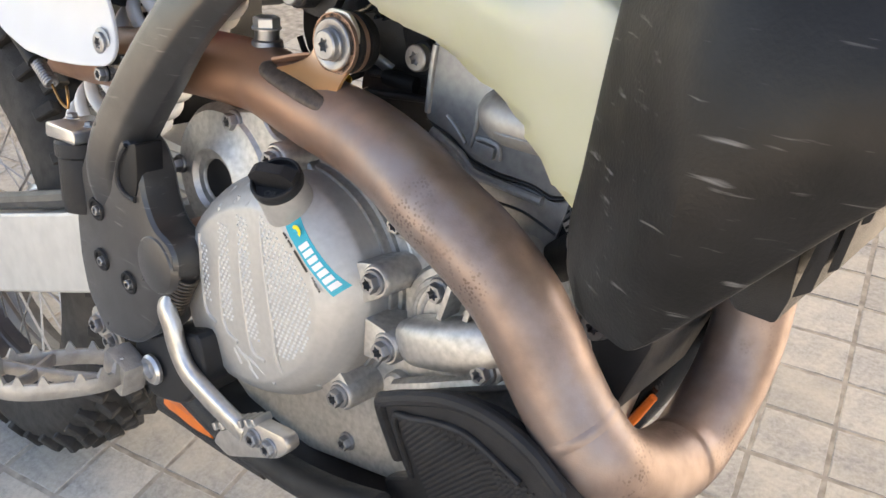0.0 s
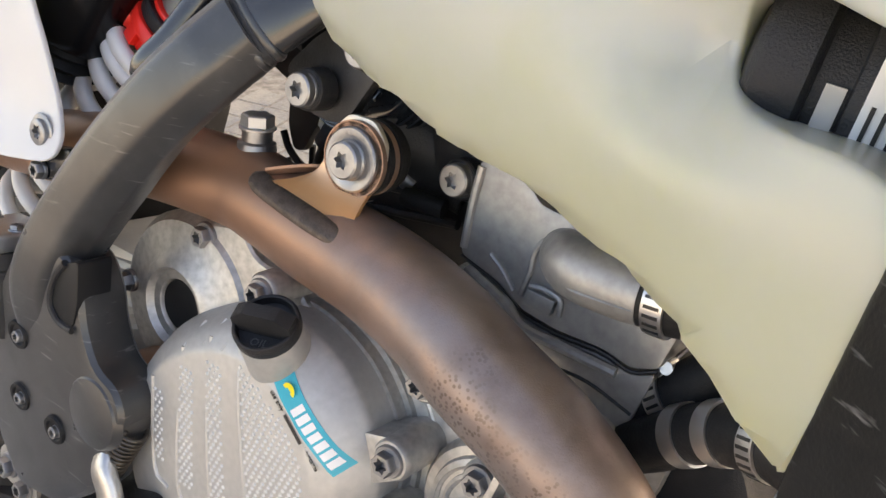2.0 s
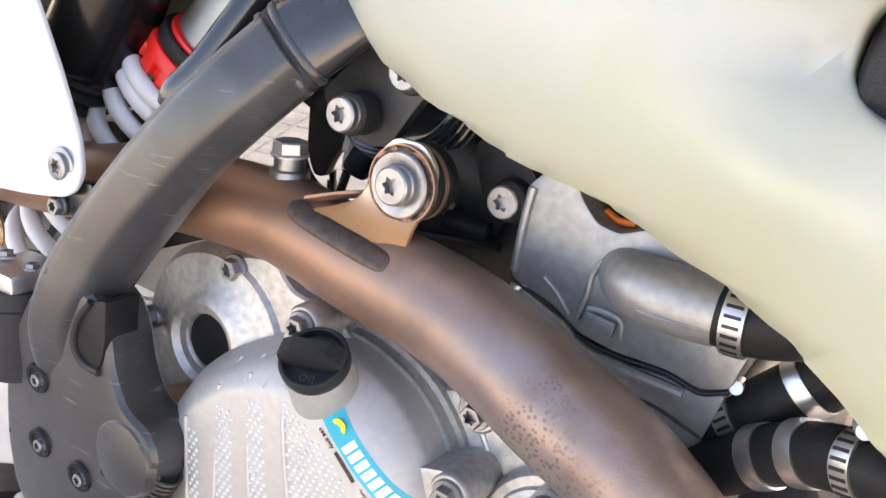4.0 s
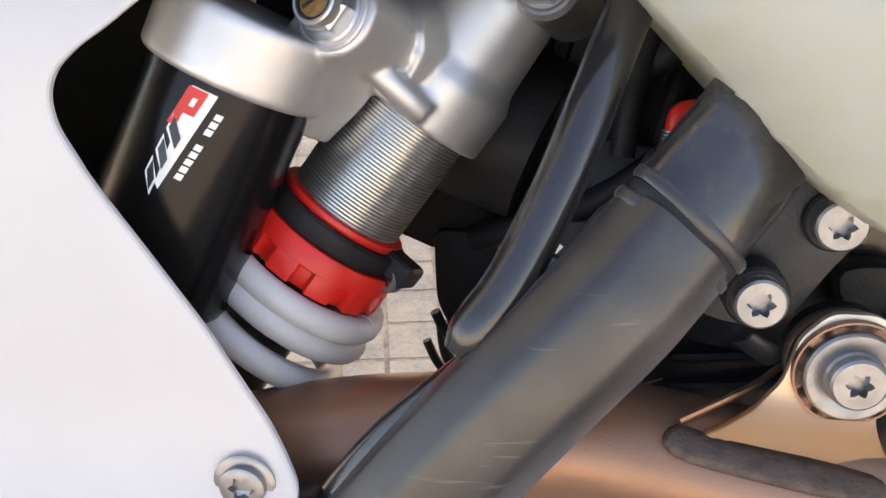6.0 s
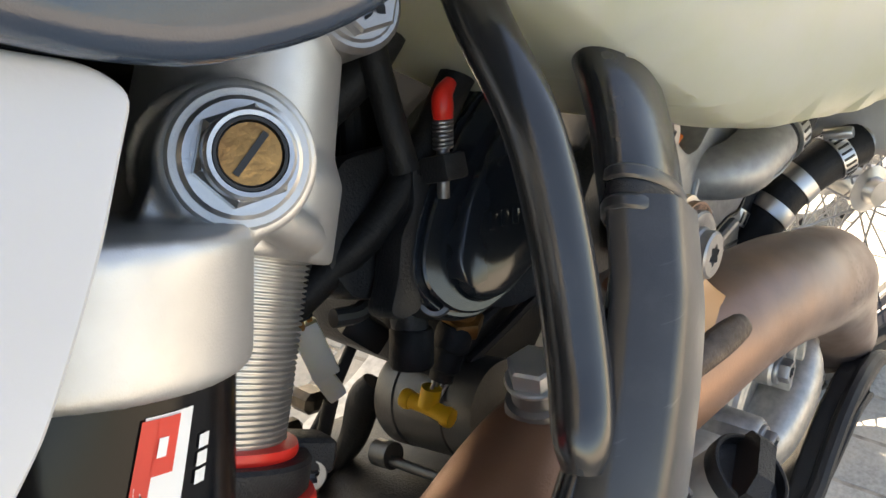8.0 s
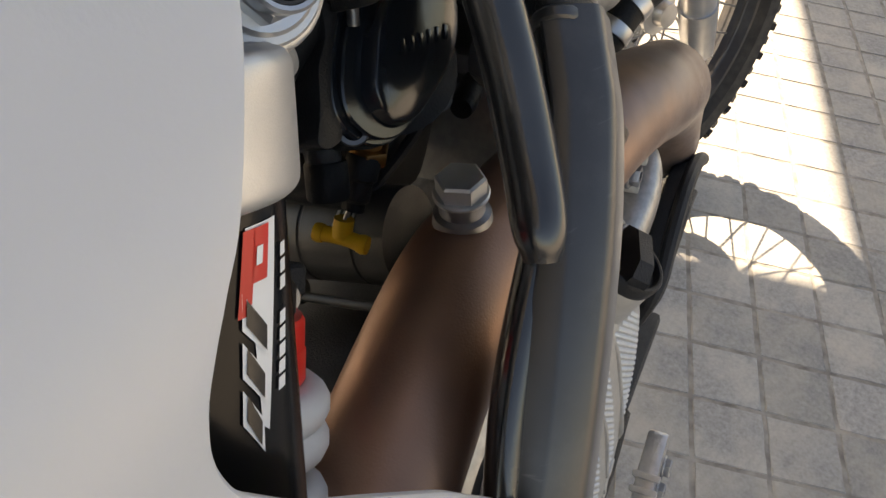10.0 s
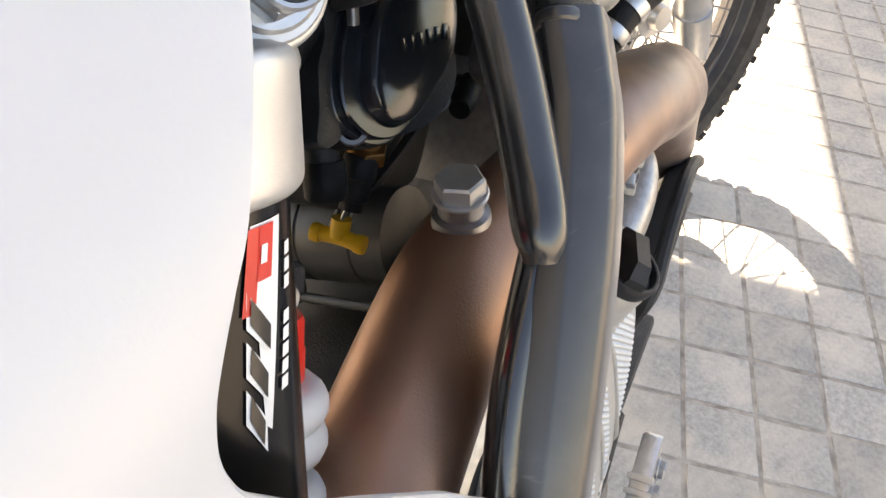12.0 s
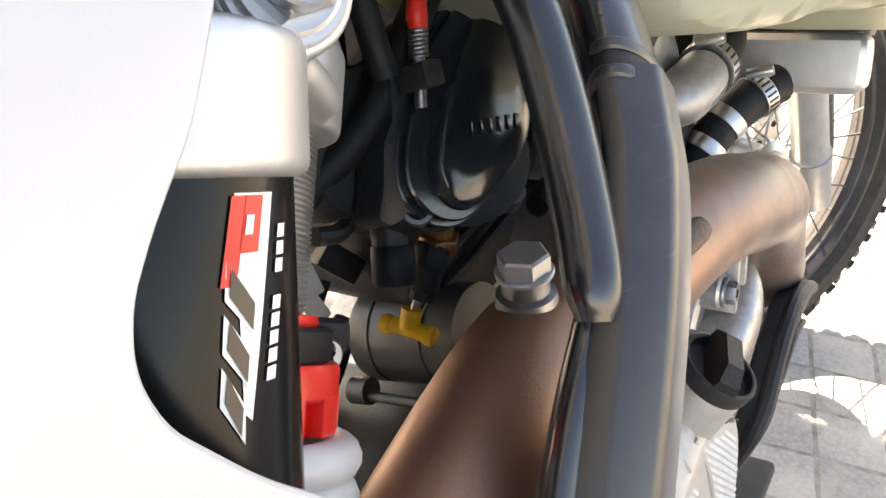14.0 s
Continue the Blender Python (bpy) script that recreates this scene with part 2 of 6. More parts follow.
def spline(points, n):
    """Catmull-Rom through the points, n samples a span; each point may carry more values than three."""
    P = [np.array(p, float) for p in points]
    P = [2 * P[0] - P[1]] + P + [2 * P[-1] - P[-2]]
    out = []
    for i in range(1, len(P) - 2):
        a, b, c, d = P[i - 1:i + 3]
        for k in range(n):
            t = k / n
            out.append(0.5 * (2 * b + (c - a) * t + (2 * a - 5 * b + 4 * c - d) * t * t + (3 * b - a - 3 * c + d) * t ** 3))
    out.append(P[-2])
    return out


def sweep(points, r=0.01, n=6, seg=16, bm=None, flat=1.0, up=(0, 1, 0), caps=True, square=0.0):
    """A tube along a smooth path. Points are x, y, z and, if given, a radius. flat: the radius along up, as a share."""
    bm = bm or bmesh.new()
    S = spline(points, n) if n > 1 else [np.array(p, float) for p in points]
    rings = []
    for i, p in enumerate(S):
        a, b = S[max(i - 1, 0)][:3], S[min(i + 1, len(S) - 1)][:3]
        t = Vector(b - a).normalized()
        u = Vector(up) - t * Vector(up).dot(t)
        u = u.normalized() if u.length > 1e-4 else t.orthogonal().normalized()
        v = t.cross(u)
        rad = p[3] if len(p) > 3 else r
        ring = []
        for k in range(seg):
            g = 2 * math.pi * k / seg
            c, s = math.cos(g), math.sin(g)
            if square:
                e = 1 - square
                c, s = math.copysign(abs(c) ** e, c), math.copysign(abs(s) ** e, s)
            ring.append(bm.verts.new(Vector(p[:3]) + u * (c * rad * flat) + v * (s * rad)))
        rings.append(ring)
    for A, C in zip(rings, rings[1:]):
        for k in range(seg):
            bm.faces.new((A[k], A[(k + 1) % seg], C[(k + 1) % seg], C[k]))
    if caps:
        bm.faces.new(rings[0][::-1])
        bm.faces.new(rings[-1])
    return bm


def lathe(profile, at=(0, 0, 0), axis=(0, -1, 0), seg=32, bm=None, caps=True):
    """A turned shape: pairs of radius and height along the axis."""
    bm = bm or bmesh.new()
    m = Matrix.Translation(at) @ frame_to(axis)
    rings = []
    for r, h in profile:
        if r < 1e-6:
            rings.append([bm.verts.new(m @ Vector((0, 0, h)))])
        else:
            rings.append([bm.verts.new(m @ Vector((r * math.cos(2 * math.pi * k / seg), r * math.sin(2 * math.pi * k / seg), h))) for k in range(seg)])
    for A, C in zip(rings, rings[1:]):
        for k in range(seg):
            j = (k + 1) % seg
            if len(A) == 1 and len(C) == 1:
                continue
            if len(A) == 1:
                bm.faces.new((A[0], C[j], C[k]))
            elif len(C) == 1:
                bm.faces.new((A[k], A[j], C[0]))
            else:
                bm.faces.new((A[k], A[j], C[j], C[k]))
    for R in (rings[0], rings[-1]):
        if caps and len(R) > 2:
            bm.faces.new(R)
    return bm


def rounded(outline, n=4):
    """A closed smooth outline through the corners."""
    P = [np.array(p, float) for p in outline]
    k = len(P)
    out = []
    for i in range(k):
        a, b, c, d = P[i - 1], P[i], P[(i + 1) % k], P[(i + 2) % k]
        for j in range(n):
            t = j / n
            out.append(tuple(0.5 * (2 * b + (c - a) * t + (2 * a - 5 * b + 4 * c - d) * t * t + (3 * b - a - 3 * c + d) * t ** 3)))
    return out


def chamfered(outline, cut=0.005, steps=3):
    """A closed outline with its corners rounded off by about cut."""
    P = [Vector(p) for p in outline]
    out = []
    for i, b in enumerate(P):
        a, c = P[i - 1], P[(i + 1) % len(P)]
        d0, d1 = (a - b), (c - b)
        e = min(cut, d0.length * 0.45, d1.length * 0.45)
        p0, p1 = b + d0.normalized() * e, b + d1.normalized() * e
        for k in range(steps + 1):
            t = k / steps
            out.append(tuple((1 - t) ** 2 * p0 + 2 * t * (1 - t) * b + t * t * p1))
    return out


def slab(outline, y0, y1, bevel=0.0015, bm=None, seg=2, grid=0.0, depth=None):
    """A plate: an outline in x and z between two y. grid and depth: cut to a grid, each y moved on by depth(x, z)."""
    bm = bm or bmesh.new()
    one = bmesh.new()
    vs = [one.verts.new((x, y0, z)) for x, z in outline]
    f = one.faces.new(vs)
    top = bmesh.ops.extrude_face_region(one, geom=[f])
    for v in top["geom"]:
        if isinstance(v, bmesh.types.BMVert):
            v.co.y = y1
    bmesh.ops.recalc_face_normals(one, faces=one.faces)
    if bevel:
        es = [e for e in one.edges if len(e.link_faces) == 2 and e.calc_face_angle(0) > 0.6 and abs(e.verts[0].co.y - e.verts[1].co.y) < 1e-6]
        bmesh.ops.bevel(one, geom=es, offset=bevel, segments=seg, affect="EDGES", profile=0.6, clamp_overlap=True)
    if grid:
        xs = [v.co.x for v in one.verts]
        zs = [v.co.z for v in one.verts]
        for lo, hi, nrm in ((min(xs), max(xs), (1, 0, 0)), (min(zs), max(zs), (0, 0, 1))):
            k = int((hi - lo) / grid)
            for i in range(1, k + 1):
                c = lo + (hi - lo) * i / (k + 1)
                bmesh.ops.bisect_plane(one, geom=one.verts[:] + one.edges[:] + one.faces[:], plane_co=Vector(nrm) * c, plane_no=nrm)
    if depth:
        for v in one.verts:
            v.co.y += depth(v.co.x, v.co.z)
    me = bpy.data.meshes.new("tmp")
    one.to_mesh(me)
    one.free()
    bm.from_mesh(me)
    bpy.data.meshes.remove(me)
    return bm


def box(size, m=None, bevel=0.001, bm=None, seg=2):
    bm = bm or bmesh.new()
    one = bmesh.new()
    bmesh.ops.create_cube(one, size=1.0)
    for v in one.verts:
        v.co = Vector((v.co.x * size[0], v.co.y * size[1], v.co.z * size[2]))
    if bevel:
        bmesh.ops.bevel(one, geom=one.edges[:], offset=bevel, segments=seg, affect="EDGES", profile=0.6)
    if m is not None:
        one.transform(m)
    me = bpy.data.meshes.new("tmp")
    one.to_mesh(me)
    one.free()
    bm.from_mesh(me)
    bpy.data.meshes.remove(me)
    return bm


def torx_head(at, axis, flange, head, h_flange, h_head, bm=None, hexed=True, recess=0.55):
    """A flanged bolt: washer face, six-sided or round head and a star-shaped recess."""
    bm = bm or bmesh.new()
    lathe([(0, 0), (flange, 0), (flange, h_flange * 0.6), (flange * 0.93, h_flange), (head * 0.9, h_flange)], at, axis, 24, bm)
    m = Matrix.Translation(at) @ frame_to(axis)
    n = 24

    def ring(fun, h):
        return [bm.verts.new(m @ Vector((fun(k) * math.cos(2 * math.pi * k / n), fun(k) * math.sin(2 * math.pi * k / n), h))) for k in range(n)]

    def hexr(k):
        a = (2 * math.pi * k / n) % (math.pi / 3) - math.pi / 6
        return head * 0.9 / math.cos(a) if hexed else head

    def star(k):
        return head * recess * (1 + 0.22 * math.cos(6 * 2 * math.pi * k / n))

    rings = [ring(hexr, h_flange * 0.9), ring(hexr, h_head * 0.88), ring(lambda k: hexr(k) * 0.9, h_head), ring(star, h_head), ring(star, h_head * 0.35)]
    for A, C in zip(rings, rings[1:]):
        for k in range(n):
            bm.faces.new((A[k], A[(k + 1) % n], C[(k + 1) % n], C[k]))
    bm.faces.new(rings[-1])
    return bm


def bolt(at, parent, flange=0.0075, head=0.0052, h=0.006, axis=(0, -1, 0), mat="steel", name="bolt", hexed=True, recess=0.55):
    return part(name, torx_head(at, axis, flange, head, h * 0.3, h, hexed=hexed, recess=recess), mat, parent)


def coil(at, axis, r, wire, turns, length, seg=10, per=28, bm=None, start=0.0):
    bm = bm or bmesh.new()
    m = Matrix.Translation(at) @ frame_to(axis)
    k = int(turns * per)
    pts = [m @ Vector((r * math.cos(start + 2 * math.pi * i / per), r * math.sin(start + 2 * math.pi * i / per), length * i / k)) for i in range(k + 1)]
    return sweep([tuple(p) for p in pts], wire, 1, seg, bm, up=tuple(Vector(axis)))


def lettering(name, body, size, m, mat, parent, depth=0.0003, label=""):
    """Built-in font, as a mesh that faces local z."""
    cu = bpy.data.curves.new(name, "FONT")
    cu.body, cu.size, cu.extrude, cu.align_x, cu.align_y = body, size, depth, "CENTER", "CENTER"
    cu.resolution_u = 2
    tmp = bpy.data.objects.new("tmp", cu)
    scene.collection.objects.link(tmp)
    me = bpy.data.meshes.new_from_object(tmp.evaluated_get(bpy.context.evaluated_depsgraph_get()))
    bpy.data.objects.remove(tmp)
    bpy.data.curves.remove(cu)
    me.transform(m)
    me.materials.clear()
    me.materials.append(M[mat])
    ob = new(name, me)
    ob.parent = parent
    return tagged(ob, label)


def facing(at, normal, along):
    """Pose with z along normal and x along the given direction."""
    z = Vector(normal).normalized()
    x = Vector(along)
    x = (x - z * x.dot(z)).normalized()
    y = z.cross(x)
    m = Matrix((x, y, z)).transposed().to_4x4()
    m.translation = Vector(at)
    return m


def cast(name, bm, mat, parent=None, label="", voxel=0.0012, rounds=6):
    """One casting: solids melted together, with soft fillets."""
    me = bpy.data.meshes.new("tmp")
    bmesh.ops.recalc_face_normals(bm, faces=bm.faces)
    bm.to_mesh(me)
    bm.free()
    tmp = bpy.data.objects.new("tmp", me)
    scene.collection.objects.link(tmp)
    rm = tmp.modifiers.new("melt", "REMESH")
    rm.mode, rm.voxel_size = "VOXEL", voxel
    sm = tmp.modifiers.new("soft", "SMOOTH")
    sm.factor, sm.iterations = 0.5, rounds
    out = bpy.data.meshes.new_from_object(tmp.evaluated_get(bpy.context.evaluated_depsgraph_get()))
    bpy.data.objects.remove(tmp)
    bpy.data.meshes.remove(me)
    one = bmesh.new()
    one.from_mesh(out)
    bpy.data.meshes.remove(out)
    return part(name, one, mat, parent, label, angle=60)


# ---- engine ----
engine = part("engine_case", slab(chamfered([(-0.185, 0.455), (-0.10, 0.405), (0.02, 0.435), (0.14, 0.47), (0.16, 0.58), (0.12, 0.66), (0.02, 0.655), (-0.035, 0.628), (-0.11, 0.622), (-0.19, 0.61), (-0.20, 0.54)], 0.02), 0.085, -0.088, 0.006, seg=3), "cast", label="grey cast aluminium engine case")

# sprocket housing with the open axle hole
HOLE = (-0.1450, 0.6200)
bump_bm = lathe([(0.058, -0.02), (0.057, 0.010), (0.052, 0.0165), (0.034, 0.019), (0.030, 0.0225), (0.0250, 0.0240), (0.0225, 0.0200), (0.0175, 0.0195), (0.0165, 0.018), (0.0160, -0.012), (0.0, -0.012)], (HOLE[0], -0.088, HOLE[1]), (0, -1, 0), 48)
sprocket_cover = part("sprocket_housing", bump_bm, "cast", label="round cast housing with an open hole")
# black disc near the rim stands in for shade inside the hole
part("bore_shade", lathe([(0.0164, 0.0), (0.0158, 0.0016), (0.0150, 0.0012), (0.0, 0.0010)], (HOLE[0], -0.1040, HOLE[1]), (0, -1, 0), 32), "dark", sprocket_cover)
arm = slab(chamfered([(-0.172, 0.650), (-0.150, 0.673), (-0.105, 0.683), (-0.092, 0.668), (-0.070, 0.668), (-0.045, 0.655), (-0.06, 0.60), (-0.14, 0.60)], 0.012), -0.06, -0.1015, 0.004, seg=3)
part("upper_arm", arm, "cast", sprocket_cover)
# lip along the upper edge of the housing
part("lip", sweep([(-0.120, -0.088, 0.679), (-0.105, -0.088, 0.688), (-0.092, -0.088, 0.680), (-0.088, -0.088, 0.668), (-0.070, -0.089, 0.672)], 0.0055, 5, 10), "cast", sprocket_cover)
bolt((-0.1322, -0.1015, 0.6686), sprocket_cover, 0.0085, 0.0062, 0.0075)
bolt((-0.192, -0.098, 0.527), sprocket_cover, 0.0078, 0.0056, 0.007)

# clutch cover: an oval dome
CC = Vector((-0.0714, 0.0, 0.5640))
OVAL = rounded([(-0.163, 0.556), (-0.161, 0.523), (-0.148, 0.493), (-0.122, 0.476), (-0.087, 0.474), (-0.042, 0.487), (-0.003, 0.519), (0.018, 0.553), (0.0235, 0.580), (0.0205, 0.604), (0.0075, 0.628), (-0.016, 0.647), (-0.052, 0.656), (-0.089, 0.646), (-0.126, 0.622), (-0.150, 0.592)], 6)
OV_A = np.array([math.atan2(z - CC.z, x - CC.x) for x, z in OVAL])
OV_R = np.array([math.hypot(x - CC.x, z - CC.z) for x, z in OVAL])
OV_O = np.argsort(OV_A)
OV_A, OV_R = OV_A[OV_O], OV_R[OV_O]
DOME = ((1.0, 0.093), (1.0, 0.1120), (0.992, 0.1150), (0.975, 0.1175), (0.945, 0.1230), (0.900, 0.1290), (0.850, 0.1335), (0.790, 0.1365), (0.765, 0.1382), (0.740, 0.1386), (0.5, 0.1400), (0.25, 0.1408), (0.0, 0.1410))


def oval_mesh(levels, grow=1.0):
    bm = bmesh.new()
    rings = []
    for s_, h in levels:
        if s_ < 1e-6:
            rings.append([bm.verts.new((CC.x, -h, CC.z))])
        else:
            rings.append([bm.verts.new((CC.x + (x - CC.x) * s_ * grow, -h, CC.z + (z - CC.z) * s_ * grow)) for x, z in OVAL])
    for A, C in zip(rings, rings[1:]):
        for k in range(len(A)):
            j2 = (k + 1) % len(A)
            if len(C) == 1:
                bm.faces.new((A[k], A[j2], C[0]))
            else:
                bm.faces.new((A[k], A[j2], C[j2], C[k]))
    bm.faces.new(rings[0][::-1])
    return bm


case_ring = part("clutch_case", oval_mesh(((1.0, 0.05), (1.0, 0.088), (0.99, 0.0905), (0.0, 0.0908)), 1.075), "cast", label="cast clutch case")
part("joint_face", oval_mesh(((1.0, 0.085), (1.0, 0.0955), (0.992, 0.0970), (0.0, 0.0972)), 1.03), "cast", case_ring)
part("front_field", slab(chamfered([(-0.06, 0.672), (-0.005, 0.655), (0.02, 0.657), (0.04, 0.648), (0.082, 0.636), (0.11, 0.60), (0.12, 0.53), (0.03, 0.45), (-0.08, 0.43), (-0.14, 0.445), (-0.165, 0.47)], 0.012), -0.05, -0.0835, 0.003), "cast", case_ring)
part("seam", sweep([(-0.045, -0.0860, 0.672), (-0.005, -0.0865, 0.657), (0.025, -0.087, 0.632), (0.043, -0.087, 0.600)], 0.0022, 6, 8), "cast", case_ring)
for x, z in ((0.0247, 0.6425), (0.0965, 0.648)):
    part("bolt_boss", lathe([(0.0115, 0), (0.011, 0.006), (0.0095, 0.0075), (0, 0.0075)], (x, -0.086, z), (0, -1, 0), 24), "cast", case_ring)
    bolt((x, -0.0935, z), case_ring, 0.0082, 0.006, 0.007)
for x, z in ((0.0303, 0.6115), (0.0432, 0.5690), (0.0062, 0.5142), (-0.0668, 0.6621)):
    d = Vector((CC.x - x, 0, CC.z - z)).normalized()
    lug = lathe([(0.0118, 0), (0.0112, 0.031), (0.0098, 0.033), (0, 0.033)], (x, -0.086, z), (0, -1, 0), 24)
    part("lug", slab(chamfered([(x + d.z * 0.0112, z - d.x * 0.0112), (x - d.z * 0.0112, z + d.x * 0.0112), (x - d.z * 0.014 + d.x * 0.02, z + d.x * 0.014 + d.z * 0.02), (x + d.z * 0.014 + d.x * 0.02, z - d.x * 0.014 + d.z * 0.02)], 0.002), -0.088, -0.1175, 0.0015, lug), "cast", case_ring)
    bolt((x, -0.1188, z), case_ring, 0.0085, 0.0062, 0.0075)
bolt((-0.126, -0.088, 0.468), case_ring, 0.0065, 0.0048, 0.006)
bolt((-0.013, -0.088, 0.449), case_ring, 0.0075, 0.0055, 0.007)

# outer clutch cover
cover = part("clutch_cover", oval_mesh(DOME), "cover", label="silver painted oval clutch cover")


def cover_y(x, z):
    """The cover's outer face at x, z."""
    r = math.hypot(x - CC.x, z - CC.z) / float(np.interp(math.atan2(z - CC.z, x - CC.x), OV_A, OV_R, period=2 * math.pi))
    return -float(np.interp(r, [d[0] for d in DOME[:0:-1]], [d[1] for d in DOME[:0:-1]]))


def on_cover(pts, lift=0.0):
    return [(x, cover_y(x, z) - lift, z) for x, z in pts]


for line in ([(-0.0600, 0.638), (-0.0550, 0.618), (-0.0500, 0.596), (-0.0420, 0.565), (-0.0320, 0.524), (-0.0120, 0.514)],
             [(-0.0845, 0.634), (-0.0740, 0.584), (-0.0630, 0.530), (-0.0480, 0.524)],
             [(-0.1040, 0.620), (-0.0970, 0.564), (-0.0920, 0.533), (-0.0770, 0.526)],
             [(-0.1240, 0.594), (-0.1160, 0.540), (-0.1020, 0.531)],
             [(-0.066, 0.519), (-0.040, 0.508)]):
    part("rib", sweep(on_cover(line, -0.0002), 0.0016, 4, 8), "cover", cover)
for x, z in ((-0.100, 0.634), (-0.084, 0.642), (-0.068, 0.646)):
    part("rib", sweep(on_cover([(x, z), (x - 0.0045, z - 0.014)], -0.0002), 0.0010, 3, 8), "cover", cover)
# raised pimples in three fields
pim = bmesh.new()
fields = ((lambda z: -0.0555 - (z - 0.628) * 0.245, lambda z: float(np.interp(z, (0.53, 0.545, 0.56, 0.582, 0.597, 0.615, 0.63), (-0.028, -0.014, -0.0055, -0.0045, -0.008, -0.024, -0.054))), 0.630, 0.531),
          (lambda z: -0.0805 - (z - 0.622) * 0.195, lambda z: -0.0695 - (z - 0.622) * 0.195, 0.622, 0.5345),
          (lambda z: -0.1005 - (z - 0.609) * 0.125, lambda z: -0.0895 - (z - 0.609) * 0.125, 0.610, 0.537),
          (lambda z: -0.1205 - (z - 0.585) * 0.145, lambda z: -0.1125 - (z - 0.585) * 0.145, 0.587, 0.5415))
for lo, hi, z1, z0 in fields:
    rows_n = int((z1 - z0) / 0.0031)
    for i in range(rows_n):
        z = z1 - i * 0.0031
        a, b = lo(z), hi(z)
        k = 0
        while a + k * 0.0041 + (i % 2) * 0.002 < b:
            x = a + k * 0.0041 + (i % 2) * 0.002
            k += 1
            y = cover_y(x, z)
            c = [pim.verts.new((x + 0.0013 * math.cos(g), y + 0.0001, z + 0.0013 * math.sin(g))) for g in (0, 1.047, 2.094, 3.142, 4.189, 5.236)]
            t = [pim.verts.new((x + 0.0008 * math.cos(g), y - 0.0008, z + 0.0008 * math.sin(g))) for g in (0, 1.047, 2.094, 3.142, 4.189, 5.236)]
            for j in range(6):
                pim.faces.new((c[j], c[(j + 1) % 6], t[(j + 1) % 6], t[j]))
            pim.faces.new(t)
tagged(part("relief", pim, "worn", cover, "fields of small raised pimples"), kind="stuff")
# embossed mark low on the cover, as plain strokes
for a, b in (((-0.082, 0.519), (-0.074, 0.509)), ((-0.079, 0.522), (-0.068, 0.516)), ((-0.070, 0.520), (-0.062, 0.509)), ((-0.066, 0.511), (-0.056, 0.505))):
    part("embossed_stroke", sweep(on_cover([a, ((a[0] + b[0]) / 2, (a[1] + b[1]) / 2), b], -0.0003), 0.0012, 2, 6), "cover", cover)

# sticker: teal strip with plain bars for the maker's lettering
ST_A, ST_B = Vector((-0.0303, 0, 0.6348)), Vector((0.0115, 0, 0.5998))
ST_U = (ST_B - ST_A).normalized()
ST_V = Vector((ST_U.z, 0, -ST_U.x))
ST_V = -ST_V if ST_V.x + ST_V.z < 0 else ST_V
ST_L = (ST_B - ST_A).length


def patch(u0, u1, v0, v1, lift, bm=None, shape=None, nu=14, nv=4):
    """A thin skin over the sticker's place on the cover."""
    bm = bm or bmesh.new()
    g = [[None] * (nv + 1) for _ in range(nu + 1)]
    for i in range(nu + 1):
        for j in range(nv + 1):
            u, v = u0 + (u1 - u0) * i / nu, v0 + (v1 - v0) * j / nv
            p = ST_A + ST_U * u + ST_V * v
            g[i][j] = bm.verts.new((p.x, cover_y(p.x, p.z) - lift, p.z))
    for i in range(nu):
        for j in range(nv):
            bm.faces.new((g[i][j], g[i + 1][j], g[i + 1][j + 1], g[i][j + 1]))
    return bm


sticker = part("sticker", patch(0, ST_L, -0.0045, 0.0055, 0.0004), "teal", cover, "teal and white sticker")
for i in range(7):
    u = ST_L * 0.30 + i * ST_L * 0.095
    part("letter_bar", patch(u, u + ST_L * 0.070, -0.0028, 0.0036, 0.0006, nu=3, nv=3), "label", sticker)
dot = bmesh.new()
pc = ST_A + ST_U * ST_L * 0.135 + ST_V * 0.0005
dv = [dot.verts.new((pc.x + 0.0042 * math.cos(g), cover_y(pc.x, pc.z) - 0.0007, pc.z + 0.0042 * math.sin(g))) for g in [k * math.pi / 8 for k in range(16)]]
dot.faces.new(dv)
part("emblem", dot, "logoyellow", sticker)
part("emblem_stroke", patch(ST_L * 0.105, ST_L * 0.165, -0.0004, 0.0014, 0.0010, nu=3, nv=2), "teal", sticker)
part("small_print", patch(ST_L * 0.30, ST_L * 0.60, -0.0082, -0.0060, 0.0004, nu=6, nv=1), "ink", sticker)
for word, u in (("use only", 0.155), ("lubricants", 0.76)):
    q = ST_A + ST_U * (ST_L * u) + ST_V * -0.0070
    lettering("lettering", word, 0.0034, facing((q.x, cover_y(q.x, q.z) - 0.0006, q.z), (0.05, -1, 0.05), ST_U), "ink", sticker)

# oil filler: boss on the cover and black cap with a grip
OIL_AX = Vector((0.10, -0.56, 0.82)).normalized()
OIL_TOP = Vector((-0.0405, -0.1400, 0.6615))
part("filler_boss", lathe([(0.0185, -0.034), (0.0172, -0.020), (0.0166, -0.008), (0.0160, -0.0065), (0, -0.0065)], OIL_TOP, OIL_AX, 40), "cover", cover)
oil_cap = part("oil_cap", lathe([(0.0140, -0.0065), (0.0166, -0.0060), (0.0170, -0.0045), (0.0170, 0.0004), (0.0164, 0.0014), (0.0156, 0.0016), (0.0148, 0.0012), (0.0142, -0.0030), (0.0, -0.0034)], OIL_TOP, OIL_AX, 40), "plastic", label="black plastic oil filler cap")
grip_m = facing(OIL_TOP, OIL_AX, (0.55, 0.35, -0.2))
grip = bmesh.new()
gv = []
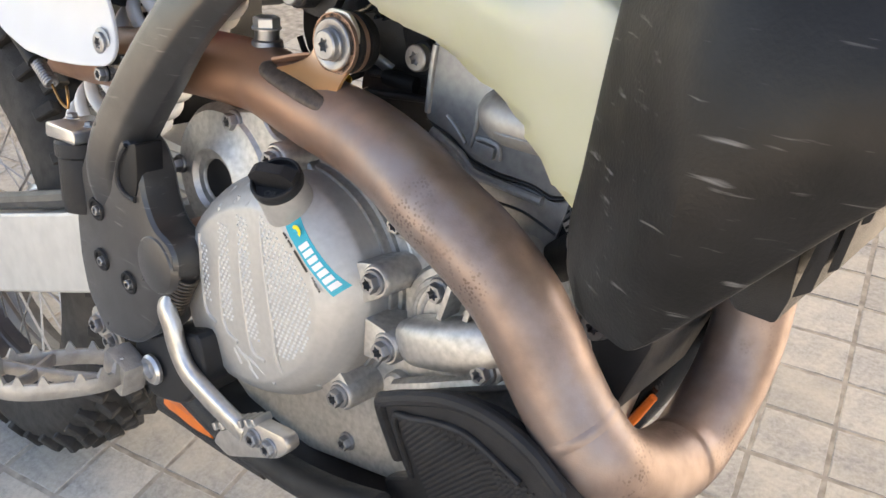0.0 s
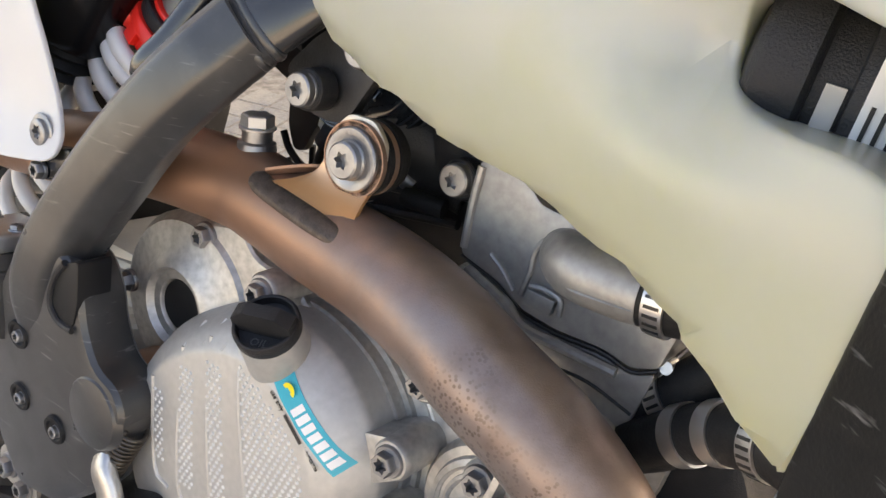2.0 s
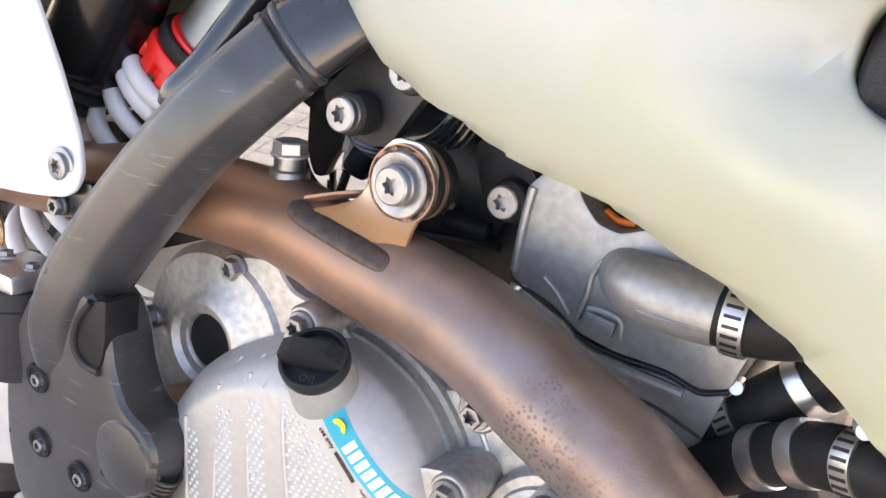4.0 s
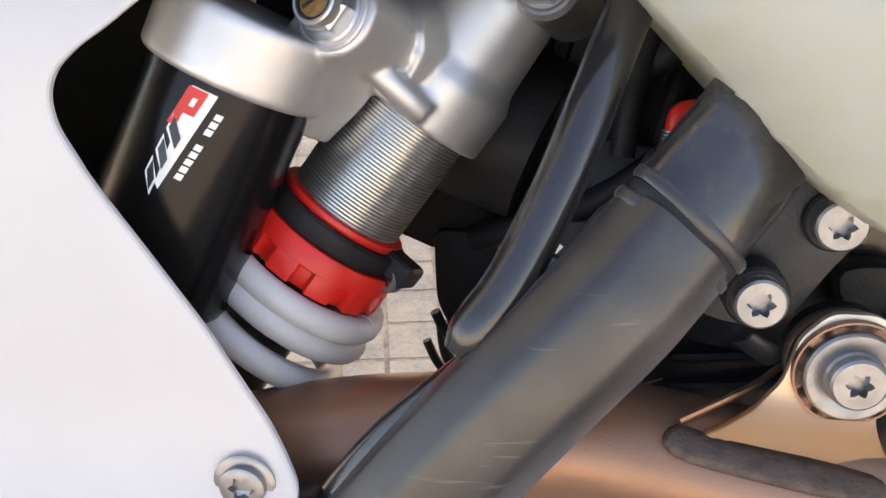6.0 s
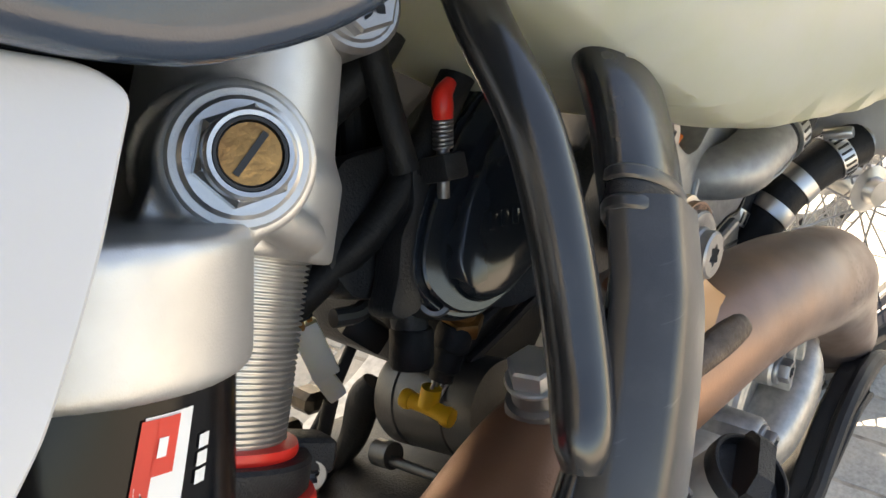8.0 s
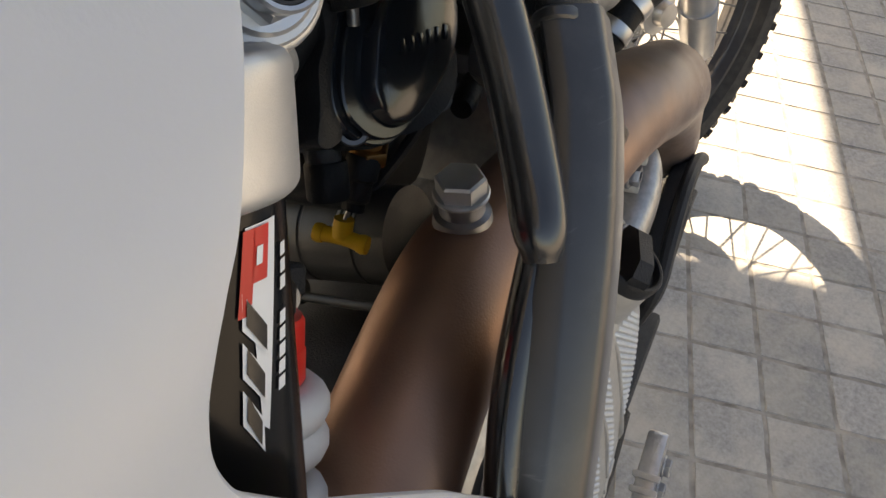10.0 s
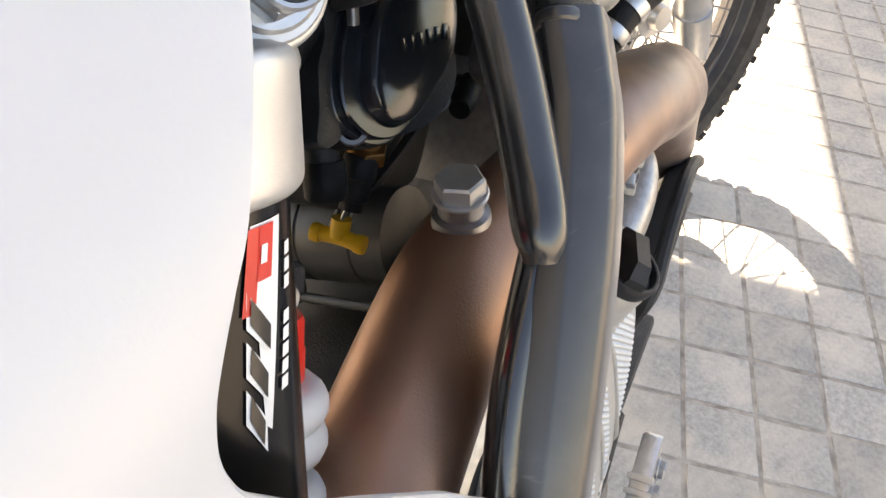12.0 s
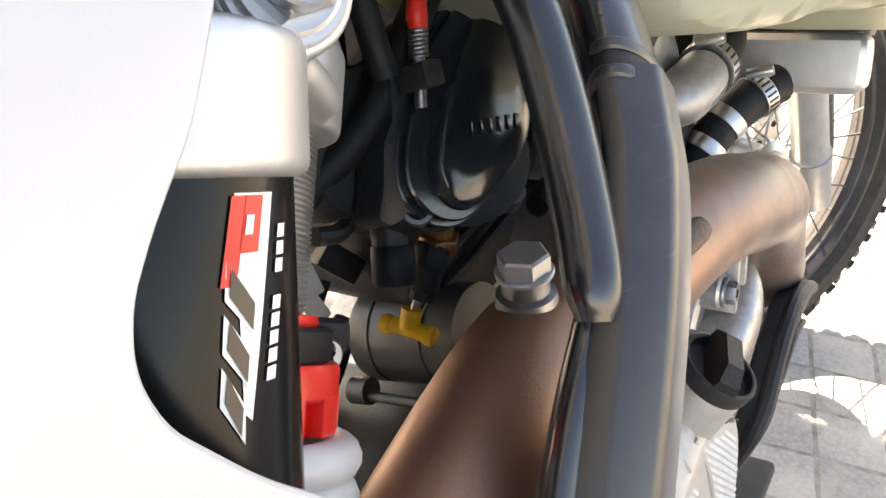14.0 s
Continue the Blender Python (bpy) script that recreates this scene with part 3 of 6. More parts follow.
for s in (-1, 1):
    gv.append([grip.verts.new(grip_m @ Vector((x, s * y, z))) for x, y, z in ((-0.0160, 0.0052, -0.0034), (-0.0158, 0.0044, 0.0055), (-0.009, 0.0036, 0.0105), (0.009, 0.0036, 0.0105), (0.0158, 0.0044, 0.0055), (0.0160, 0.0052, -0.0034))])
for i in range(5):
    grip.faces.new((gv[0][i], gv[0][i + 1], gv[1][i + 1], gv[1][i]))
grip.faces.new(gv[0])
grip.faces.new(gv[1][::-1])
part("grip", grip, "plastic", oil_cap, angle=25)
lettering("lettering", "OIL", 0.0062, grip_m @ pose(0, -0.0098, -0.0030, 0, 0, 0), "starter", oil_cap)

# water pump cover with ribs
pump = part("water_pump_cover", lathe([(0.0405, 0.0), (0.0400, 0.010), (0.0375, 0.0135), (0.0330, 0.0140), (0.0320, 0.0165), (0.0290, 0.0175), (0.0275, 0.0160), (0.0, 0.0160)], (0.0770, -0.0835, 0.5930), (0, -1, 0), 56), "cast", label="cast water pump cover")
part("outlet", sweep([(0.0560, -0.096, 0.5780, 0.0105), (0.0585, -0.104, 0.5790, 0.0140), (0.0650, -0.1085, 0.5820, 0.0152), (0.0800, -0.1105, 0.5880, 0.0156), (0.0980, -0.1105, 0.5955, 0.0156), (0.1120, -0.1070, 0.6020, 0.0152), (0.1180, -0.098, 0.6050, 0.0140), (0.1190, -0.088, 0.6060, 0.0120)], 0.015, 6, 22, square=0.35), "cast", pump)
for r in (0.0235, 0.0290):
    part("ridge", sweep([(0.0770 + r * math.cos(a), -0.0985, 0.5930 + r * math.sin(a)) for a in (0.9, 1.3, 1.7, 2.1, 2.5, 2.9, 3.3)], 0.0022, 4, 8), "cast", pump)
part("lower_bowl", lathe([(0.0235, -0.012), (0.0230, 0.004), (0.0200, 0.0085), (0.0, 0.0095)], (0.0835, -0.0900, 0.5790), (0, -1, 0), 36), "cast", pump)
part("end_flange", lathe([(0.0, 0.0), (0.0175, 0.0), (0.0175, 0.004), (0.0160, 0.005), (0, 0.005)], (0.1195, -0.1000, 0.6055), (0.90, 0.15, 0.38), 32), "cast", pump)
for a, b in (((0.0885, 0.6400), (0.0805, 0.6060)), ((0.1040, 0.6360), (0.0995, 0.6130))):
    part("fin", slab([(a[0] - 0.002, a[1]), (a[0] + 0.002, a[1]), (b[0] + 0.002, b[1]), (b[0] - 0.002, b[1])], -0.080, -0.1165, 0.0008), "cast", pump)
for x, z, y in ((0.1173, 0.5878, -0.113), (0.0755, 0.6213, -0.109)):
    part("bolt_boss", lathe([(0.0105, -0.02), (0.0100, 0.0), (0.0088, 0.0015), (0, 0.0015)], (x, y, z), (0, -1, 0), 20), "cast", pump)
    bolt((x, y - 0.0015, z), pump, 0.0085, 0.0062, 0.0075)
part("plug_boss", lathe([(0.012, -0.02), (0.0115, 0.004), (0.0095, 0.006), (0, 0.006)], (0.0340, -0.090, 0.5235), (0, -1, 0), 24), "cast", pump)
part("rib_low", sweep([(0.036, -0.094, 0.5265), (0.062, -0.098, 0.5420), (0.090, -0.098, 0.5580), (0.125, -0.094, 0.5760), (0.15, -0.085, 0.585)], 0.006, 5, 10), "cast", pump)

# cylinder and head, leaning forward
cyl = part("cylinder", slab(chamfered([(0.000, 0.630), (0.021, 0.700), (0.042, 0.696), (0.058, 0.6870), (0.077, 0.6845), (0.102, 0.6850), (0.117, 0.6820), (0.128, 0.687), (0.1226, 0.661), (0.112, 0.64), (0.08, 0.59)], 0.003), 0.07, -0.0700, 0.002), "head", label="grey cast cylinder and head")
part("upper_face", slab(chamfered([(0.0185, 0.7060), (0.0180, 0.734), (0.0190, 0.752), (0.0300, 0.7650), (0.0400, 0.7636), (0.0475, 0.7520), (0.0560, 0.7440), (0.0670, 0.7425), (0.0790, 0.748), (0.092, 0.756), (0.116, 0.756), (0.128, 0.735), (0.134, 0.712), (0.129, 0.6905), (0.117, 0.6856), (0.102, 0.6888), (0.077, 0.6882), (0.058, 0.6908), (0.042, 0.6998)], 0.003), 0.06, -0.0720, 0.002), "head", cyl)
# added black backing slab that stands for shade in the gap above the casting
part("plug_well", slab(chamfered([(0.03, 0.71), (0.13, 0.71), (0.145, 0.80), (0.02, 0.80)], 0.003), 0.05, -0.052, 0.002), "dark", cyl)
part("plug_seal", sweep([(0.054, -0.058, 0.7470), (0.062, -0.061, 0.7452), (0.070, -0.061, 0.7460)], 0.0018, 4, 10), "orange", cyl)
part("gasket", sweep([(0.0190, -0.0712, 0.7050), (0.042, -0.0716, 0.6986), (0.058, -0.0716, 0.6896), (0.077, -0.0716, 0.6870), (0.102, -0.0716, 0.6876), (0.117, -0.0716, 0.6845), (0.1285, -0.0712, 0.6892)], 0.0009, 6, 8), "ink", cyl)
part("ledge", sweep([(0.0250, -0.0700, 0.7000), (0.0330, -0.0722, 0.6975), (0.049, -0.0730, 0.6920), (0.062, -0.0730, 0.6835), (0.083, -0.0730, 0.6825), (0.111, -0.0720, 0.6810)], 0.0030, 6, 10), "head", cyl)
part("lower_seam", sweep([(0.030, -0.0700, 0.6840), (0.055, -0.0702, 0.6760), (0.075, -0.0702, 0.6700), (0.098, -0.0702, 0.6700), (0.122, -0.0700, 0.6640)], 0.0009, 5, 6), "ink", cyl)
part("hole_boss", lathe([(0.0095, -0.012), (0.0092, 0.0), (0.0080, 0.0012), (0.0048, 0.0012), (0.0042, -0.006), (0, -0.006)], (0.0780, -0.0735, 0.7256), (0, -1, 0), 24), "head", cyl)
# flush black disc, the small hole's shade put in as colour
part("bore_shade", lathe([(0.0046, 0.0), (0, 0.0006)], (0.0780, -0.0745, 0.7256), (0, -1, 0), 16), "dark", cyl)
part("raised_square", slab(chamfered([(0.0585, 0.6955), (0.0605, 0.7040), (0.0755, 0.7030), (0.0745, 0.6950)], 0.0015), -0.06, -0.0755, 0.0010), "head", cyl)
part("rib", sweep([(0.0560, -0.0722, 0.6985), (0.0585, -0.0726, 0.7115), (0.0590, -0.0726, 0.7215), (0.0640, -0.0726, 0.7290), (0.0690, -0.0726, 0.7290)], 0.0018, 5, 8), "head", cyl)
part("rib", sweep([(0.0605, -0.0730, 0.7050), (0.0690, -0.0734, 0.7060), (0.0770, -0.0734, 0.7040), (0.0780, -0.0726, 0.6960)], 0.0016, 5, 8), "head", cyl)
part("rib", sweep([(0.036, -0.0722, 0.7120), (0.044, -0.0726, 0.7070), (0.052, -0.0726, 0.6990)], 0.0016, 4, 8), "head", cyl)
part("flange_edge", sweep([(0.0200, -0.0718, 0.7100), (0.0205, -0.0724, 0.7330), (0.0220, -0.0724, 0.7520)], 0.0022, 3, 8), "head", cyl)
part("cam_cover", slab(chamfered([(-0.01, 0.760), (0.04, 0.775), (0.14, 0.785), (0.12, 0.86), (-0.03, 0.84)], 0.012), 0.06, -0.050, 0.006), "gloss", cyl)
part("breather_stub", sweep([(-0.006, -0.055, 0.7185, 0.0055), (-0.022, -0.058, 0.7190, 0.0060), (-0.030, -0.059, 0.7190, 0.0050)], 0.005, 3, 12), "rubber", cyl)
part("front_foot", slab(chamfered([(0.120, 0.650), (0.128, 0.688), (0.140, 0.688), (0.146, 0.66), (0.14, 0.62)], 0.006), 0.05, -0.064, 0.004), "cast", cyl)
low_front = part("front_bracket", slab(chamfered([(0.13, 0.63), (0.17, 0.66), (0.19, 0.62), (0.17, 0.55), (0.14, 0.56)], 0.01), 0.06, -0.055, 0.004), "plastic", label="black lower engine bracket with bolt")
bolt((0.154, -0.0575, 0.615), low_front, 0.010, 0.0085, 0.008, hexed=False, recess=0.45)

# far lower tube with its orange stripe
far_tube = part("left_lower_tube", sweep([(0.185, 0.06, 0.625, 0.021), (0.166, 0.06, 0.570, 0.021), (0.150, 0.06, 0.530, 0.021), (0.134, 0.06, 0.490, 0.020), (0.112, 0.06, 0.450, 0.020)], 0.02, 5, 18, flat=0.8), "gloss", label="black lower frame guard with an orange stripe")
part("stripe", sweep([(0.160, 0.0425, 0.520, 0.0030), (0.148, 0.0425, 0.492, 0.0036), (0.136, 0.0425, 0.470, 0.0020)], 0.003, 4, 8), "orange", far_tube)
# grey union behind the mounting plate
uni = part("oil_union", lathe([(0.0, -0.030), (0.0060, -0.030), (0.0065, -0.010), (0.0105, -0.006), (0.0105, 0.0), (0.0060, 0.003), (0.0060, 0.012), (0, 0.0125)], (0.0290, -0.060, 0.7540), (-0.05, 0.1, 1.0), 24), "head", label="grey metal union on the cylinder head")


# ---- exhaust ----
PIPE = [(-0.40, -0.105, 0.672, 0.024), (-0.32, -0.107, 0.678, 0.024), (-0.25, -0.107, 0.688, 0.0240), (-0.19, -0.102, 0.700, 0.0242), (-0.12, -0.095, 0.7035, 0.0245), (-0.085, -0.098, 0.702, 0.0246),
        (-0.044, -0.104, 0.6985, 0.0250), (0.003, -0.111, 0.6965, 0.0252), (0.040, -0.117, 0.690, 0.0254), (0.072, -0.121, 0.678, 0.0254), (0.103, -0.121, 0.6645, 0.0254),
        (0.130, -0.116, 0.6425, 0.0254), (0.148, -0.113, 0.620, 0.0254), (0.163, -0.111, 0.599, 0.0252), (0.178, -0.109, 0.581, 0.0250), (0.195, -0.102, 0.563, 0.0248), (0.204, -0.080, 0.548, 0.0246), (0.2075, -0.058, 0.540, 0.0245),
        (0.210, -0.030, 0.537, 0.0244), (0.211, -0.0075, 0.543, 0.0242), (0.212, 0.0227, 0.571, 0.0240), (0.211, 0.0370, 0.611, 0.0240), (0.205, 0.038, 0.655, 0.024), (0.190, 0.030, 0.69, 0.024), (0.16, 0.020, 0.705, 0.024)]
pipe = part("exhaust_pipe", sweep(PIPE, 0.025, 8, 40), "pipe", label="bronze heat-tinted exhaust header pipe with stains")
seam_p = Vector((0.1780, -0.1090, 0.5810))
part("weld_ring", lathe([(0.0248, -0.004), (0.0255, -0.001), (0.0256, 0.001), (0.0248, 0.004)], seam_p, (0.67, 0.16, -0.73), 40), "pipe", pipe)
weld = sweep([(-0.0835, -0.1165, 0.7222, 0.0020), (-0.0818, -0.1168, 0.7212, 0.0046), (-0.0780, -0.1174, 0.7196, 0.0058), (-0.0700, -0.1187, 0.7178, 0.0060), (-0.0550, -0.1213, 0.7163, 0.0060), (-0.0350, -0.1247, 0.7147, 0.0060), (-0.0200, -0.1262, 0.7131, 0.0054), (-0.0150, -0.1265, 0.7125, 0.0042), (-0.0125, -0.1266, 0.7122, 0.0016)], 0.0062, 10, 12, flat=0.42, up=(0.0, -0.7, 0.7))
for v in weld.verts:
    v.co += Vector((0, -0.35, 0.35)) * 0.00015 * math.sin(v.co.x * 1500) 
part("weld_bead", weld, "weld", pipe, "dark weld bead")

# hanger plate that curls up from the weld to the rubber mount
MB = Vector((-0.0257, -0.1105, 0.7455))
hang = slab(chamfered([(-0.0760, 0.7205), (-0.0621, 0.7254), (-0.0519, 0.7309), (-0.0458, 0.7396), (-0.0440, 0.7480), (-0.0425, 0.7560), (-0.034, 0.7655), (-0.018, 0.7655), (-0.0095, 0.7560), (-0.0095, 0.7430), (-0.0140, 0.7340), (-0.0155, 0.7279), (-0.0140, 0.7218), (-0.0105, 0.7165), (-0.0060, 0.7115), (-0.0373, 0.7135), (-0.0583, 0.7176)], 0.004, 3), -0.1045, -0.1075, 0.0007, grid=0.006, depth=lambda x, z: -max(0.0, (0.7330 - z)) ** 1.25 * 2.6)
hanger = part("hanger_bracket", hang, "hanger", pipe, "straw-tinted steel hanger bracket")
part("fold", sweep([(-0.079, -0.112, 0.7240), (-0.062, -0.104, 0.7300), (-0.050, -0.094, 0.7320), (-0.040, -0.082, 0.7330)], 0.0014, 4, 8, flat=2.2, up=(0.5, 0.0, 0.4)), "pipe", pipe)
mount = part("rubber_mount", lathe([(0.0175, -0.022), (0.0182, -0.020), (0.0182, -0.015), (0.0165, -0.0145), (0.0165, -0.0115), (0.0182, -0.0110), (0.0182, -0.0065), (0.0165, -0.006), (0.0165, -0.0035), (0.0178, -0.003), (0.0178, 0.0), (0, 0)], MB, (0, -1, 0), 40), "rubber", label="rubber bushing with steel washers and a bolt")
for h in (-0.0125, -0.0030):
    part("ring", lathe([(0.0150, 0.0), (0.0185, 0.0), (0.0185, 0.0030), (0.0150, 0.0030)], MB + Vector((0, -h, 0)), (0, -1, 0), 40), "pipe", mount)
part("washer", lathe([(0.0, 0.0), (0.0156, 0.0), (0.0156, 0.0018), (0.0148, 0.0026), (0.0115, 0.0026), (0.0108, 0.0022), (0, 0.0022)], MB, (0, -1, 0), 40), "steel", mount)
bolt(MB + Vector((0, -0.0022, 0)), mount, 0.0098, 0.0090, 0.0060, hexed=False, recess=0.42)

# screwed plug on top of the pipe
PA = Vector((-0.0315, -0.05, 0.998)).normalized()
PL = Vector((-0.1080, -0.0935, 0.7300))
plug = part("screw_plug", lathe([(0.0110, -0.004), (0.0104, 0.0), (0.0083, 0.001), (0.0083, 0.0085), (0, 0.0085)], PL, PA, 28), "steel", pipe, "steel screw plug")
pb = bmesh.new()
lathe([(0.0, 0.0075), (0.0100, 0.0075), (0.0102, 0.0086), (0.0097, 0.0092), (0.0078, 0.0092)], PL, PA, 28, pb)
pm = Matrix.Translation(PL) @ frame_to(PA)
hexa = [[pb.verts.new(pm @ Vector((r * math.cos(k * math.pi / 3 + 0.3), r * math.sin(k * math.pi / 3 + 0.3), h))) for k in range(6)] for r, h in ((0.0091, 0.0088), (0.0091, 0.0148), (0.0081, 0.0157), (0.0031, 0.0157))]
for A, C in zip(hexa, hexa[1:]):
    for k in range(6):
        pb.faces.new((A[k], A[(k + 1) % 6], C[(k + 1) % 6], C[k]))
dimple = pb.verts.new(pm @ Vector((0, 0, 0.0150)))
for k in range(6):
    pb.faces.new((hexa[3][k], hexa[3][(k + 1) % 6], dimple))
part("hex_head", pb, "satin", plug, angle=25)


# ---- frame, guard and strut ----
frame_tube = part("frame_tube", sweep([(-0.212, -0.1480, 0.641, 0.0150), (-0.198, -0.1420, 0.675, 0.0150), (-0.168, -0.1360, 0.7180, 0.0150), (-0.1240, -0.1340, 0.7600, 0.0150), (-0.0985, -0.1290, 0.7838, 0.0165), (-0.0865, -0.1225, 0.7970, 0.0212), (-0.072, -0.112, 0.814, 0.0216), (-0.060, -0.100, 0.828, 0.0216), (-0.046, -0.083, 0.842, 0.0214), (-0.01, -0.060, 0.868, 0.021), (0.06, -0.045, 0.90, 0.02)], 0.021, 6, 28, flat=0.50, up=(-0.24, 0.95, -0.19)), "tube", label="black painted frame tube")
# guard shell: black plastic that wraps the tube from the ring down to the plate
GUARD = [(-0.0880, -0.1240, 0.7945, 0.0218), (-0.0975, -0.1295, 0.7830, 0.0220), (-0.1075, -0.1345, 0.7712, 0.0222), (-0.1300, -0.1410, 0.7460, 0.0224), (-0.1600, -0.1460, 0.7090, 0.0226), (-0.1870, -0.1490, 0.6720, 0.0228), (-0.2060, -0.1520, 0.6400, 0.0230), (-0.2140, -0.1515, 0.6150, 0.0225), (-0.2130, -0.1455, 0.5900, 0.0220), (-0.2110, -0.1380, 0.5700, 0.0210)]


def faceted(points, n=8):
    """The guard's shell: a broad outer face between two chamfers, deeper towards its lower end."""
    bm = bmesh.new()
    S = spline(points, n)
    rings = []
    for i, p in enumerate(S):
        t = Vector(S[min(i + 1, len(S) - 1)][:3] - S[max(i - 1, 0)][:3]).normalized()
        out = Vector((0.24, -0.95, 0.19))
        out = (out - t * out.dot(t)).normalized()
        b = t.cross(out)
        b = -b if b.x < 0 else b
        r = p[3]
        deep = float(np.interp(p[2], (0.64, 0.709, 0.746, 0.7712, 0.7945), (-0.0140, -0.0120, -0.0060, -0.0040, -0.0040)))
        rings.append([bm.verts.new(Vector(p[:3]) + b * (u * r) + out * v) for u, v in ((-0.96, deep), (-1.0, deep + 0.001), (-1.0, 0.0010), (-0.97, 0.0026), (-0.66, 0.0108), (-0.58, 0.0122), (-0.40, 0.0130), (0.30, 0.0132), (0.46, 0.0124), (0.54, 0.0112), (0.97, 0.0030), (1.0, 0.0015), (1.0, deep + 0.001), (0.96, deep))])
    for A, C in zip(rings, rings[1:]):
        for k in range(len(A)):
            j = (k + 1) % len(A)
            bm.faces.new((A[k], A[j], C[j], C[k]))
    bm.faces.new(rings[0][::-1])
    bm.faces.new(rings[-1])
    return bm


guard = part("frame_guard", faceted(GUARD), "guard", label="worn black plastic frame guard with bolt holes", angle=40)
# collar that clamps the guard's upper end: two ridges with a groove between
C0, CD = Vector((-0.0872, -0.1238, 0.7956)), Vector((-0.62, -0.30, -0.70)).normalized()
for name, h0, h1, r in (("band", -0.0062, -0.0022, 0.0232), ("groove", -0.0024, 0.0024, 0.0224), ("band", 0.0022, 0.0062, 0.0232)):
    part(name, sweep([tuple(C0 + CD * h) + (q,) for h, q in ((h0, r - 0.0008), (h0 + 0.0008, r), (h1 - 0.0008, r), (h1, r - 0.0008))], r, 1, 32, flat=0.44, up=(-0.24, 0.95, -0.19)), "plastic" if name == "groove" else "guard", guard)
plate_o = chamfered([(-0.2170, 0.6560), (-0.2370, 0.6300), (-0.2511, 0.6042), (-0.2600, 0.5668), (-0.2589, 0.5315), (-0.2513, 0.5001), (-0.2254, 0.4723), (-0.1812, 0.4814), (-0.1511, 0.5056), (-0.1340, 0.5367), (-0.1282, 0.5520), (-0.1205, 0.5740), (-0.1290, 0.5890), (-0.1486, 0.5935), (-0.1600, 0.6134), (-0.1630, 0.6300), (-0.1760, 0.6500)], 0.010, 3)
plate = part("lower_plate", slab(plate_o, -0.128, -0.1600, 0.007, seg=3), "guard", guard)
part("boss", lathe([(0.026, -0.02), (0.025, 0.0), (0.021, 0.004), (0.012, 0.0055), (0, 0.006)], (-0.1480, -0.1570, 0.5650), (0, -1, 0), 40), "guard", guard)
for x, z in ((-0.2240, 0.5835), (-0.2215, 0.5415), (-0.1835, 0.5365)):
    part("bolt_hole", lathe([(0.0098, 0.0), (0.0090, 0.0018), (0.0070, 0.0018), (0.0060, 0.0006), (0, 0.0006)], (x, -0.1602, z), (0.04, -0.98, -0.1), 24), "dark", guard)
    bolt((x + 0.002, -0.1604, z), guard, 0.0042, 0.0038, 0.004, name="screw", hexed=False)
# slot between guard and frame: a lip round a black slab for the gap's shade
part("slot_lip", sweep([(-0.1760, -0.1612, 0.6480), (-0.1865, -0.1612, 0.6340), (-0.1900, -0.1612, 0.6180), (-0.1815, -0.1612, 0.6100), (-0.1680, -0.1612, 0.6095)], 0.0022, 5, 8), "plastic", guard)
part("slot", slab(chamfered([(-0.1853, 0.6349), (-0.1780, 0.6470), (-0.1640, 0.6530), (-0.1640, 0.6278), (-0.1680, 0.6108), (-0.1807, 0.6116), (-0.1885, 0.6181)], 0.004), -0.14, -0.1612, 0.001), "dark", guard)

strut = part("frame_strut", sweep([(-0.1522, -0.1382, 0.7565, 0.0050), (-0.1475, -0.1362, 0.7640, 0.0078), (-0.1372, -0.1300, 0.7785, 0.0082), (-0.1242, -0.1188, 0.8066, 0.0080), (-0.1150, -0.1068, 0.8315, 0.0080), (-0.1057, -0.0875, 0.8550, 0.0080), (-0.092, -0.068, 0.883, 0.0080), (-0.065, -0.052, 0.915, 0.009), (-0.03, -0.04, 0.95, 0.009)], 0.0085, 6, 20), "tube", label="black steel frame strut welded to the tube")
part("web", slab(chamfered([(-0.150, 0.752), (-0.143, 0.770), (-0.1325, 0.788), (-0.122, 0.786), (-0.112, 0.774), (-0.128, 0.752)], 0.005), -0.1290, -0.1350, 0.002, depth=lambda x, z: (z - 0.76) * 0.25), "tube", strut)

# engine mounting plate with its bolts
mplate = part("mounting_plate", slab(chamfered([(-0.090, 0.775), (-0.073, 0.757), (-0.057, 0.7545), (-0.0445, 0.757), (-0.0370, 0.7700), (-0.0300, 0.7815), (-0.0210, 0.7915), (-0.0290, 0.8030), (-0.050, 0.808), (-0.070, 0.795)], 0.007, 3), -0.090, -0.0975, 0.0015), "carb", label="dark grey engine mounting plate with bolts")
for x, y, z in ((-0.0592, -0.1125, 0.7709), (-0.0352, -0.1010, 0.7942), (0.0089, -0.0700, 0.7412)):
    part("boss", lathe([(0.0106, -0.012), (0.0104, -0.001), (0.0096, 0.0), (0, 0)], (x, y, z), (0, -1, 0), 28), "plastic", mplate)
    bolt((x, y, z), mplate, 0.0084, 0.0083, 0.0060, hexed=False, recess=0.46)
part("lower_lug", slab(chamfered([(-0.020, 0.765), (0.000, 0.768), (0.022, 0.752), (0.018, 0.730), (0.000, 0.726), (-0.012, 0.740)], 0.008), -0.040, -0.062, 0.003), "plastic", mplate)

# swingarm pivot tube between guard and engine
pivot = part("pivot_tube", lathe([(0.027, -0.30), (0.027, 0.0), (0.024, 0.003), (0, 0.003)], (-0.155, -0.130, 0.560), (0, -1, 0), 40), "pipe", label="bronze-coloured pivot sleeve")

